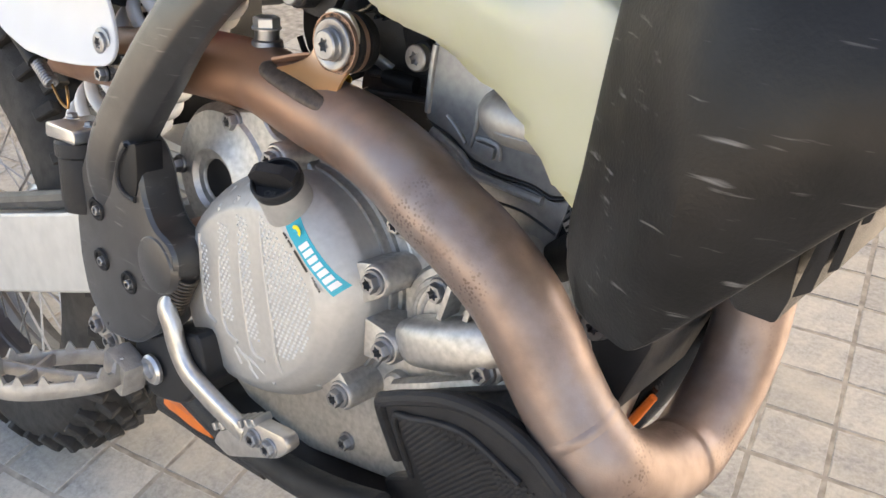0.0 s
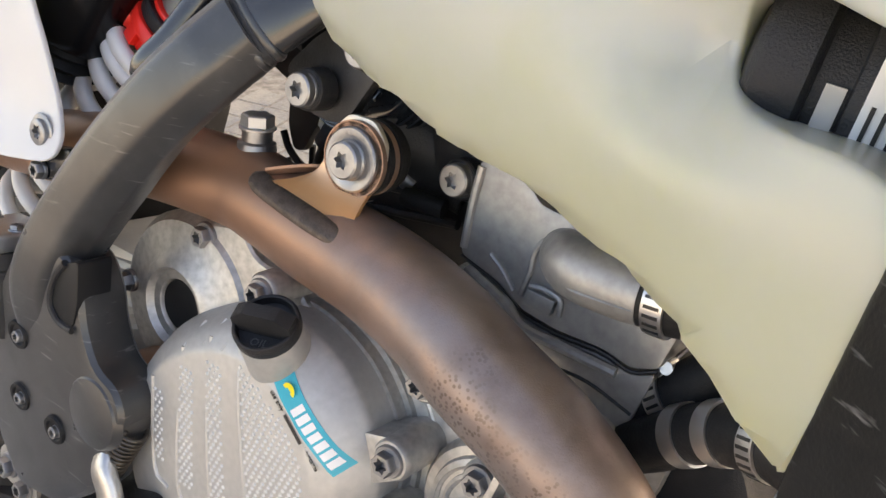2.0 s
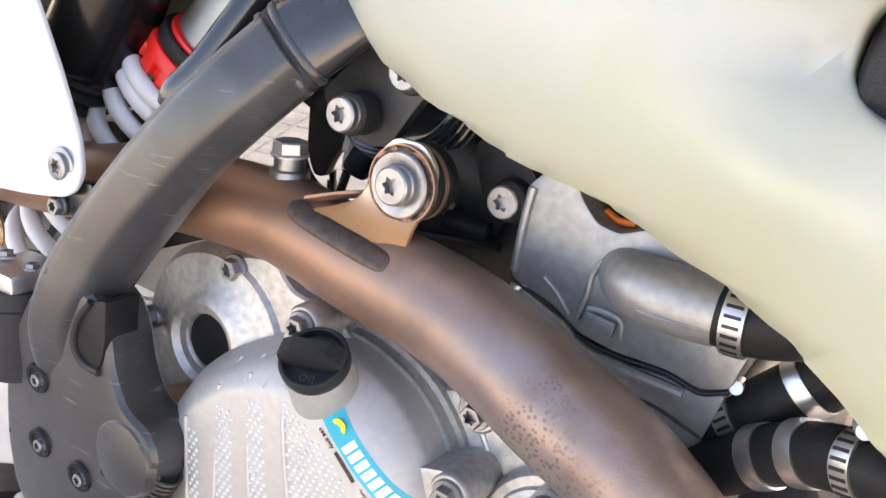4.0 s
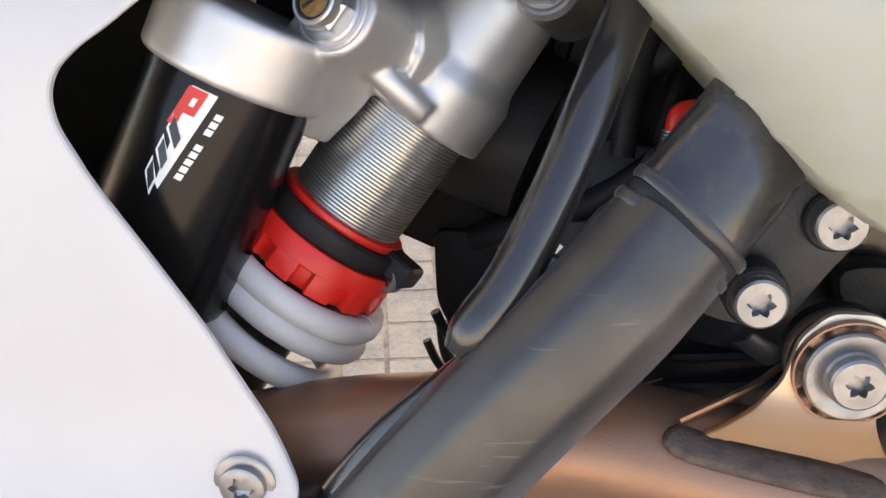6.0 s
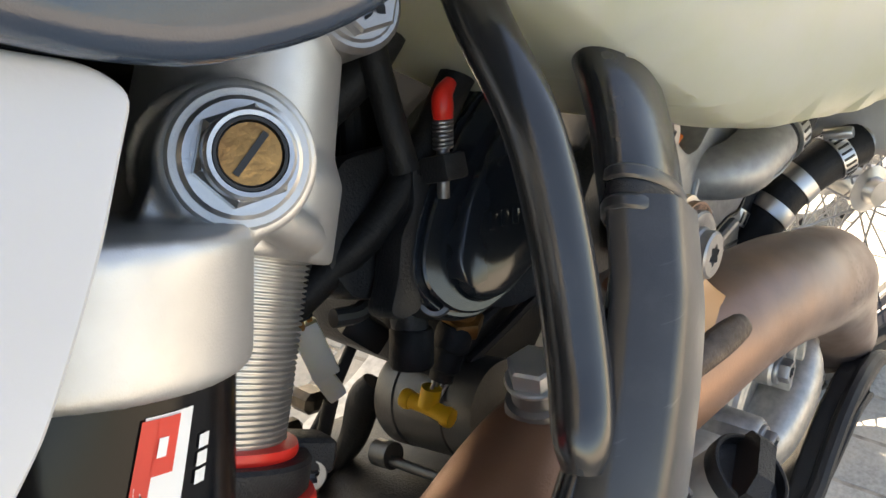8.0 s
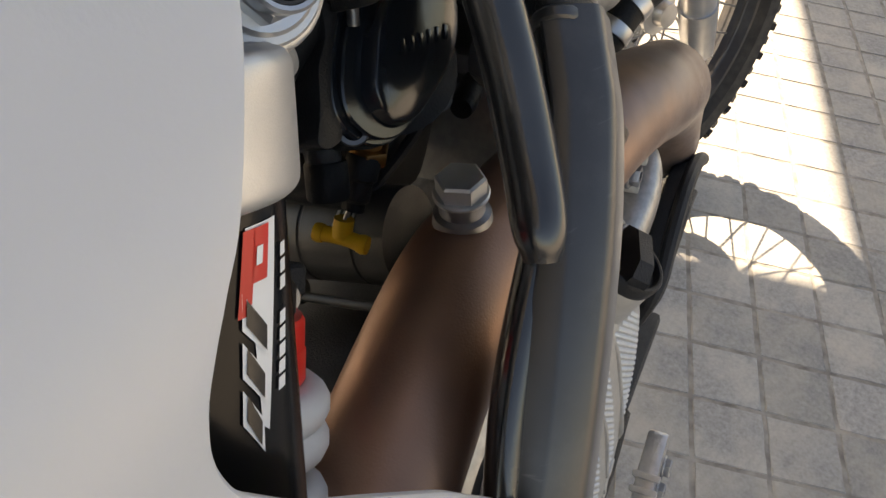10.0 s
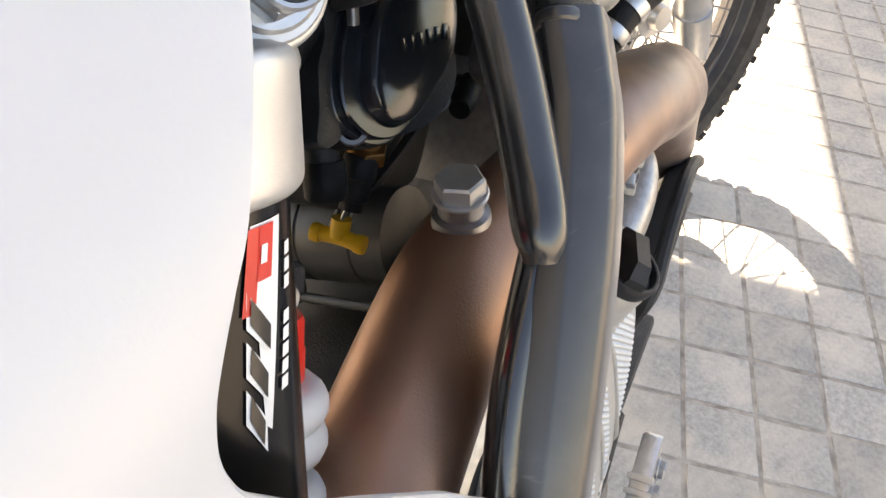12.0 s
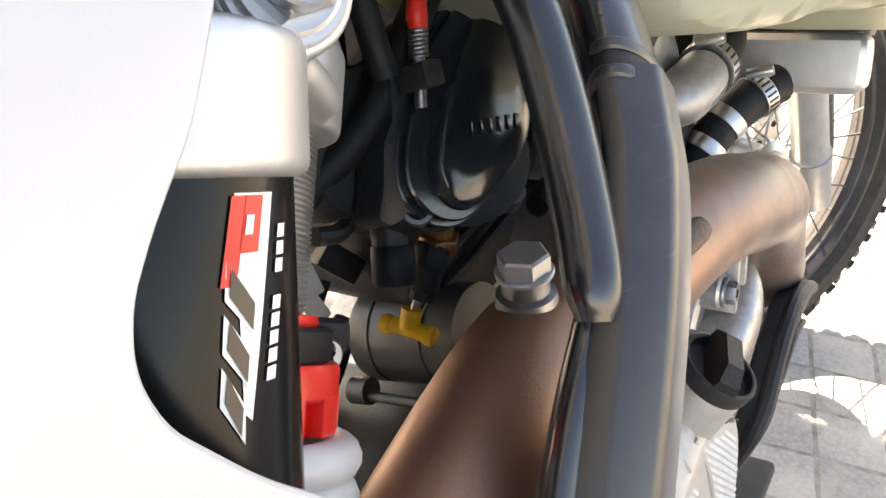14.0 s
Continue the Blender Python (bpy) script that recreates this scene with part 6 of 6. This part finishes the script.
part("lug", lathe([(0.0, -0.004), (0.0062, -0.004), (0.0062, 0.006), (0, 0.006)], (-0.0985, 0.002, 0.6530), SD, 20), "starter", starter)
part("tie_bolt", sweep([(-0.1000, -0.002, 0.6525), (-0.1003, -0.027, 0.6560), (-0.1003, -0.052, 0.6600)], 0.0024, 3, 12), "starter", starter)
tee = part("yellow_tee", sweep([(-0.1015, -0.0240, 0.6969), (-0.1005, -0.0339, 0.6962), (-0.1002, -0.0434, 0.6944)], 0.0034, 4, 14), "yellow", label="yellow plastic hose tee")
part("stem", sweep([(-0.1005, -0.0339, 0.6965), (-0.0975, -0.0350, 0.7040)], 0.0042, 2, 14), "yellow", tee)
for p in ((-0.1015, -0.0240, 0.6969), (-0.1002, -0.0434, 0.6944)):
    part("end_ring", lathe([(0.0038, -0.002), (0.0042, 0.0), (0.0038, 0.002), (0, 0.002)], p, (0.07, -0.98, -0.12), 16), "yellow", tee)

plug_ob = part("wire_connector", box((0.0105, 0.008, 0.022), facing((-0.1308, -0.0130, 0.7370), (-0.5, -0.8, 0.2), (1, 0.1, 0)) @ pose(0, 0, 0, 90, 0, 0), 0.0015), "clear", label="milky plastic wire connector on black leads")
part("wedge", box((0.0075, 0.007, 0.014), facing((-0.1303, -0.0150, 0.7225), (-0.5, -0.8, 0.2), (1, 0.1, 0.15)) @ pose(0, 0, 0, 90, 0, 0), 0.0012), "clear", plug_ob)
for dx in (-0.002, 0.002):
    part("pin", sweep([(-0.1310 + dx, -0.0126, 0.746), (-0.1312 + dx, -0.0124, 0.753)], 0.0011, 1, 8), "brass", plug_ob)
wires = part("wiring", sweep([(-0.1312, -0.0122, 0.751), (-0.1310, -0.010, 0.760), (-0.130, -0.004, 0.775)], 0.0036, 5, 10), "rubber", label="black wiring and breather hoses")
for path, r in (([(-0.1780, -0.004, 0.712), (-0.1718, -0.002, 0.6997), (-0.1572, 0.000, 0.6903), (-0.1344, 0.004, 0.6867), (-0.1186, 0.006, 0.6930), (-0.1082, 0.008, 0.7000), (-0.0970, 0.009, 0.7080)], 0.0026),
                ([(-0.1312, -0.0155, 0.7150), (-0.1325, -0.0145, 0.7110), (-0.1423, -0.010, 0.6872), (-0.1547, -0.005, 0.6575), (-0.1650, -0.003, 0.6330)], 0.0029),
                ([(-0.1610, 0.008, 0.7050), (-0.1617, 0.010, 0.6895), (-0.1633, 0.010, 0.6756), (-0.1719, 0.010, 0.6718), (-0.1786, 0.010, 0.6788), (-0.184, 0.010, 0.690)], 0.0024),
                ([(-0.098, 0.026, 0.6471), (-0.1094, 0.030, 0.6394), (-0.1402, 0.030, 0.6404), (-0.1646, 0.030, 0.6538), (-0.1755, 0.030, 0.6721), (-0.1789, 0.030, 0.6913)], 0.0036),
                ([(-0.16, -0.01, 0.752), (-0.125, -0.022, 0.768), (-0.098, -0.034, 0.785), (-0.06, -0.04, 0.82)], 0.0065),
                ([(-0.17, 0.0, 0.790), (-0.13, -0.015, 0.812), (-0.09, -0.030, 0.835), (-0.05, -0.03, 0.87)], 0.0070),
                ([(-0.100, -0.045, 0.800), (-0.098, -0.040, 0.820), (-0.092, -0.032, 0.845), (-0.075, -0.02, 0.87)], 0.0050)):
    part("hose", sweep(path, r, 7, 12), "rubber", wires)
part("black_connector", box((0.019, 0.012, 0.016), facing((-0.0925, 0.0035, 0.7165), (-0.5, -0.8, 0.3), (0.65, 0.0, -0.75)), 0.002), "dark", wires)
part("hose_boot", sweep([(-0.0830, 0.016, 0.6770, 0.0060), (-0.0881, 0.020, 0.6691, 0.0080), (-0.0960, 0.025, 0.6500, 0.0066), (-0.1070, 0.029, 0.6405, 0.0046)], 0.007, 4, 12), "rubber", wires)
part("hanging_flap", slab(chamfered([(-0.180, 0.752), (-0.150, 0.752), (-0.1482, 0.740), (-0.1480, 0.7270), (-0.1560, 0.7130), (-0.1600, 0.7020), (-0.1700, 0.7000), (-0.178, 0.716)], 0.006), 0.006, -0.001, 0.002), "dark", wires)
part("lever_spring", coil((-0.1110, -0.018, 0.7530), (0.35, 0.05, 0.9), 0.0032, 0.0007, 13, 0.024), "steel", wires)
linkage = part("linkage", sweep([(-0.123, -0.018, 0.7475), (-0.112, -0.020, 0.7440), (-0.100, -0.020, 0.7470), (-0.088, -0.020, 0.744)], 0.0036, 3, 10), "starter", label="small steel throttle linkage")
part("pivot", lathe([(0.0050, -0.004), (0.0050, 0.004), (0, 0.005)], (-0.1010, -0.0235, 0.7480), (-0.4, -0.8, 0.3), 18), "steel", linkage)
# black intake boot, its slab also added as dark backdrop for the space behind the shock
boot = part("intake_boot", slab(chamfered([(-0.230, 0.760), (-0.175, 0.738), (-0.150, 0.743), (-0.125, 0.752), (-0.095, 0.750), (-0.060, 0.775), (-0.040, 0.900), (-0.230, 0.910)], 0.008), 0.075, 0.004, 0.004), "dark", label="black rubber intake boot and dark backing slab")
for k in range(4):
    part("fold", sweep([(-0.140 + 0.018 * k, 0.003, 0.770), (-0.135 + 0.018 * k, -0.002, 0.800), (-0.125 + 0.018 * k, 0.003, 0.840)], 0.005, 4, 10), "rubber", boot)
rear_case = part("rear_case", slab(chamfered([(-0.145, 0.56), (-0.06, 0.56), (-0.05, 0.625), (-0.088, 0.640), (-0.115, 0.640), (-0.14, 0.62)], 0.012), 0.06, -0.055, 0.008), "carb", label="dark upper crankcase behind the cylinder")


# ---- wheels ----
def wheel(name, label, axle, forward, up, r_out, width, rim_r, disc_side):
    """A spoked wheel: axle, its rolling direction and its upward direction."""
    f, u = Vector(forward).normalized(), Vector(up).normalized()
    ax = f.cross(u)
    w = tagged(new(name), label)
    w.parent = bike
    at = Vector(axle)
    hw = width / 2
    part("tyre", lathe([(rim_r, -hw * 0.62), (rim_r + 0.012, -hw * 0.95), ((rim_r + r_out) / 2, -hw * 1.0), (r_out - 0.030, -hw * 0.86), (r_out - 0.014, -hw * 0.5), (r_out - 0.011, 0), (r_out - 0.014, hw * 0.5), (r_out - 0.030, hw * 0.86), ((rim_r + r_out) / 2, hw * 1.0), (rim_r + 0.012, hw * 0.95), (rim_r, hw * 0.62), (rim_r, -hw * 0.62)], at, ax, 72, caps=False), "tyre", w)
    knobs = bmesh.new()
    n = 76
    for k in range(n):
        g = 2 * math.pi * k / n
        rad = f * math.cos(g) + u * math.sin(g)
        tang = -f * math.sin(g) + u * math.cos(g)
        rows_k = ((-hw * 0.80, 34, 0.016, -0.018), (hw * 0.80, -34, 0.016, -0.018), (-hw * 0.22, 8, 0.018, 0.0), (hw * 0.22, -8, 0.018, 0.0)) if k % 2 else ((-hw * 0.55, 20, 0.018, -0.005), (hw * 0.55, -20, 0.018, -0.005), (0, 0, 0.020, 0.0))
        for off, tilt, size, dr in rows_k:
            m = Matrix((tang, ax, rad)).transposed().to_4x4()
            m.translation = at + rad * (r_out - 0.010 + dr * 0.75) + ax * off
            box((size * 0.8, size * 0.95, 0.026), m @ pose(0, 0, 0, -tilt, 0, 0), 0.0015, knobs, 1)
    tagged(part("tread", knobs, "tyre", w, "block tread"), kind="stuff")
    part("rim", lathe([(rim_r - 0.004, -hw * 0.62), (rim_r + 0.004, -hw * 0.66), (rim_r + 0.002, -hw * 0.5), (rim_r - 0.014, -hw * 0.3), (rim_r - 0.016, 0), (rim_r - 0.014, hw * 0.3), (rim_r + 0.002, hw * 0.5), (rim_r + 0.004, hw * 0.66), (rim_r - 0.004, hw * 0.62), (rim_r - 0.020, 0), (rim_r - 0.004, -hw * 0.62)], at, ax, 64, caps=False), "rimm", w)
    part("hub", lathe([(0.0, -0.055), (0.018, -0.055), (0.020, -0.040), (0.034, -0.036), (0.034, -0.030), (0.022, -0.024), (0.022, 0.024), (0.034, 0.030), (0.034, 0.036), (0.020, 0.040), (0.018, 0.055), (0, 0.055)], at, ax, 32), "alu", w)
    for k in range(36):
        g = 2 * math.pi * k / 36
        s = 1 if k % 2 else -1
        lean = 0.75 * (1 if (k // 2) % 2 else -1)
        a = at + (f * math.cos(g) + u * math.sin(g)) * (rim_r - 0.012)
        b = at + (f * math.cos(g + lean) + u * math.sin(g + lean)) * 0.032 + ax * (s * 0.033)
        part("spoke", sweep([tuple(a), tuple(b)], 0.0017, 1, 6), "steel", w)
    if disc_side:
        d = ax * (disc_side * 0.062)
        rot = bmesh.new()
        lathe([(0.075, -0.0015), (0.130, -0.0015), (0.130, 0.0015), (0.075, 0.0015), (0.075, -0.0015)], at + d, ax, 56, rot, caps=False)
        part("brake_disc", rot, "disc", w)
        for k in range(24):
            g = 2 * math.pi * k / 24
            rr = 0.088 if k % 2 else 0.116
            part("disc_hole", lathe([(0.0055, -0.0022), (0.0055, 0.0022), (0, 0.0022)], at + d + (f * math.cos(g) + u * math.sin(g)) * rr, ax, 10), "dark", w)
    return w


rear = wheel("rear_wheel", "muddy spoked rear wheel with a block tyre", (-0.745, 0.0, 0.361), (1, 0, 0), (0, 0, 1), 0.330, 0.130, 0.225, 0)
ST = radians(-29.0)
front = wheel("front_wheel", "spoked front wheel with a block tyre, turned on its steering", (0.8834, 0.0641, 0.3340), (math.cos(ST), math.sin(ST), 0.0), (0.0, 0.0, 1), 0.345, 0.090, 0.272, -1)
# fork legs, lower guards and mudguard turn with the wheel
FS = Vector((-math.sin(ST), math.cos(ST), 0))
FU = Vector((-0.42, 0.0, 0.91)).normalized()
FA = Vector((0.8834, 0.0641, 0.3340))
for s in (-1, 1):
    base = FA + FS * (0.108 * s)
    fork = part("fork_leg", sweep([tuple(base - FU * 0.05) + (0.024,), tuple(base + FU * 0.05) + (0.028,), tuple(base + FU * 0.07) + (0.024,), tuple(base + FU * 0.42) + (0.024,)], 0.024, 3, 24), "alu", label="silver front fork leg")
    part("outer_tube", sweep([tuple(base + FU * 0.38) + (0.029,), tuple(base + FU * 0.72) + (0.029,)], 0.029, 1, 24), "gloss", fork)
    part("fork_guard", sweep([tuple(base + FU * 0.02 + Vector((0.045, 0, 0))) + (0.03,), tuple(base + FU * 0.30 + Vector((0.045, 0, 0))) + (0.034,)], 0.03, 2, 16, flat=0.5, up=tuple(FS)), "plastic", fork)
FFW = Vector((math.cos(ST), math.sin(ST), 0))
mg = bmesh.new()
ring = []
for i in range(15):
    t = i / 14
    p = FA + Vector((0, 0, 0.45)) + FFW * (-0.26 + 0.62 * t) + Vector((0, 0, 0.06 * math.sin(t * math.pi) - 0.02 * t))
    wd = 0.075 - 0.03 * t
    ring.append([mg.verts.new(p + FS * (wd * a) + Vector((0, 0, -0.03 * a * a - h))) for h in (0, 0.003) for a in ((-1, -0.5, 0, 0.5, 1) if h == 0 else (1, 0.5, 0, -0.5, -1))])
for A, C in zip(ring, ring[1:]):
    for k in range(10):
        mg.faces.new((A[k], A[(k + 1) % 10], C[(k + 1) % 10], C[k]))
mg.faces.new(ring[0])
mg.faces.new(ring[-1][::-1])
part("front_mudguard", mg, "white", label="white plastic front mudguard")


# ---- paving ----
def stone(name):
    m = bpy.data.materials.new(name)
    m.use_nodes = True
    n, l = m.node_tree.nodes, m.node_tree.links
    p = n["Principled BSDF"]
    tc = n.new("ShaderNodeTexCoord")
    geo = n.new("ShaderNodeNewGeometry")
    info = n.new("ShaderNodeObjectInfo")
    grain = n.new("ShaderNodeTexNoise")
    grain.inputs["Scale"].default_value, grain.inputs["Detail"].default_value, grain.inputs["Roughness"].default_value = 110, 10, 0.75
    stain = n.new("ShaderNodeTexNoise")
    stain.inputs["Scale"].default_value, stain.inputs["Detail"].default_value, stain.inputs["Roughness"].default_value = 7, 9, 0.68
    for t in (grain, stain):
        l.new(geo.outputs["Position"], t.inputs["Vector"])
    r1 = n.new("ShaderNodeValToRGB")
    r1.color_ramp.elements[0].position, r1.color_ramp.elements[1].position = 0.30, 0.72
    r1.color_ramp.elements[0].color, r1.color_ramp.elements[1].color = (0.22, 0.213, 0.197, 1), (0.47, 0.455, 0.42, 1)
    l.new(grain.outputs["Fac"], r1.inputs["Fac"])
    r2 = n.new("ShaderNodeMapRange")
    r2.inputs["From Min"].default_value, r2.inputs["From Max"].default_value = 0.42, 0.66
    l.new(stain.outputs["Fac"], r2.inputs["Value"])
    mx = n.new("ShaderNodeMix")
    mx.data_type = "RGBA"
    mx.inputs["B"].default_value = (0.56, 0.515, 0.43, 1)
    f = n.new("ShaderNodeMath")
    f.operation = "MULTIPLY"
    f.inputs[1].default_value = 0.75
    l.new(r2.outputs["Result"], f.inputs[0])
    l.new(f.outputs[0], mx.inputs["Factor"])
    l.new(r1.outputs["Color"], mx.inputs["A"])
    hsv = n.new("ShaderNodeHueSaturation")
    v = n.new("ShaderNodeMapRange")
    v.inputs["To Min"].default_value, v.inputs["To Max"].default_value = 0.88, 1.12
    l.new(info.outputs["Random"], v.inputs["Value"])
    l.new(v.outputs["Result"], hsv.inputs["Value"])
    l.new(mx.outputs["Result"], hsv.inputs["Color"])
    l.new(hsv.outputs["Color"], p.inputs["Base Color"])
    p.inputs["Roughness"].default_value = 0.82
    b = n.new("ShaderNodeBump")
    b.inputs["Strength"].default_value, b.inputs["Distance"].default_value = 0.7, 0.0012
    l.new(grain.outputs["Fac"], b.inputs["Height"])
    l.new(b.outputs["Normal"], p.inputs["Normal"])
    return m


M["stone"] = stone("worn concrete paving")
M["joint"] = material("sandy joint", (0.42, 0.385, 0.33), 0.95, 0, 0.25, 40, 0.9, 300, blotch=0.5, blotch_scale=9, blotch_color=(0.18, 0.165, 0.14))
gb = bmesh.new()
gv = [gb.verts.new(p) for p in ((-400, -400, -0.0019), (400, -400, -0.0019), (400, 400, -0.0019), (-400, 400, -0.0019))]
gb.faces.new(gv)
ground = part("ground", gb, "joint")
ground.parent = None
tagged(ground, "sandy joints under grey paving", "ground", kind="structure")
TILE, GA, GO = 0.1035, radians(12.4), Vector((0.5847, -0.1141, 0))
GX, GY = Vector((math.cos(GA), math.sin(GA), 0)), Vector((-math.sin(GA), math.cos(GA), 0))


def tile_mesh(seed):
    rnd = random.Random(seed)
    bm = bmesh.new()
    n = 5
    h = TILE / 2 - 0.0028
    loops = []
    for inset, z in ((0.0, -0.008), (0.0, -0.0022), (0.0016, -0.0004), (0.006, 0.0)):
        loop = []
        for side in range(4):
            for i in range(n):
                t = -1 + 2 * i / n
                x, y = ((t, -1), (1, t), (-t, 1), (-1, -t))[side]
                j = rnd.uniform(-0.0006, 0.0010) if inset < 0.003 else 0
                loop.append(bm.verts.new((x * (h - inset) + (j if abs(x) == 1 else 0) * -x, y * (h - inset) + (j if abs(y) == 1 else 0) * -y, z)))
        loops.append(loop)
    for A, C in zip(loops, loops[1:]):
        for k in range(len(A)):
            bm.faces.new((A[k], A[(k + 1) % len(A)], C[(k + 1) % len(A)], C[k]))
    bm.faces.new(loops[-1])
    me = bpy.data.meshes.new("tile")
    bmesh.ops.recalc_face_normals(bm, faces=bm.faces)
    bm.to_mesh(me)
    bm.free()
    smooth_shade(me, 30)
    me.materials.append(M["stone"])
    return me


tiles = [tile_mesh(s) for s in range(6)]
rnd = random.Random(5)
near, far = [], []
for i in range(-24, 40):
    for j in range(-22, 30):
        c = GO + GX * (TILE * (i + 0.5)) + GY * (TILE * (j + 0.5))
        if not (-1.6 < c.x < 3.6 and -1.9 < c.y < 2.3):
            continue
        wide = (0.35 < c.x < 1.25 and -0.42 < c.y < 0.06) or (-0.75 < c.x < -0.2 and -0.25 < c.y < 0.3) or (-0.1 < c.x < 0.75 and 0.45 < c.y < 1.05)
        (near if wide else far).append(c)
for c in near[:300]:
    t = new("tile", rnd.choice(tiles))
    t.parent = ground
    t.matrix_basis = Matrix.Translation(c + Vector((0, 0, rnd.uniform(-0.0006, 0.0004)))) @ Matrix.Rotation(GA + rnd.choice((0, 1, 2, 3)) * math.pi / 2 + rnd.uniform(-0.006, 0.006), 4, "Z") @ pose(0, 0, 0, rnd.uniform(-0.5, 0.5), rnd.uniform(-0.5, 0.5), 0)
rest = bmesh.new()
for c in near[300:] + far:
    h = TILE / 2 - 0.0028
    z = rnd.uniform(-0.0006, 0.0004)
    a = [rest.verts.new(c + GX * (x * h) + GY * (y * h) + Vector((0, 0, -0.008))) for x, y in ((-1, -1), (1, -1), (1, 1), (-1, 1))]
    b = [rest.verts.new(c + GX * (x * (h - 0.002)) + GY * (y * (h - 0.002)) + Vector((0, 0, z))) for x, y in ((-1, -1), (1, -1), (1, 1), (-1, 1))]
    for k in range(4):
        rest.faces.new((a[k], a[(k + 1) % 4], b[(k + 1) % 4], b[k]))
    rest.faces.new(b)
field = part("paving", rest, "stone", ground)
tagged(field, "grey square paving stones", kind="stuff")

# added slabs, out of view, that shade the machine and leave a strip of sun
def roof(name, corners, z):
    bm = bmesh.new()
    lo = [bm.verts.new((x, y, z)) for x, y in corners]
    hi = [bm.verts.new((x, y, z + 0.2)) for x, y in corners]
    for k in range(4):
        bm.faces.new((lo[k], lo[(k + 1) % 4], hi[(k + 1) % 4], hi[k]))
    bm.faces.new(lo[::-1])
    bm.faces.new(hi)
    ob = part(name, bm, "occluder")
    ob.parent = None
    return tagged(ob, "unseen slab added to shade the machine", "roof", kind="structure")


H = 3.2
SHIFT = Vector((0.642, 0.787, 0)) * H
EDGE = Vector((0.785, -0.12, 0)) + SHIFT
c0 = EDGE + GY * 3.2
c1 = EDGE - GY * 1.6
roof("shade_slab_1", [tuple((c0)[:2]), tuple((c0 - GX * 9)[:2]), tuple((c1 - GX * 9)[:2]), tuple(c1[:2])], H)
EDGE_B = Vector((0.857, -0.345, 0)) + SHIFT
d0 = EDGE_B - GX * 0.15
d1 = EDGE_B + GX * 6
roof("shade_slab_2", [tuple(d0[:2]), tuple((d0 - GY * 1.5)[:2]), tuple((d1 - GY * 1.5)[:2]), tuple(d1[:2])], H + 0.001)
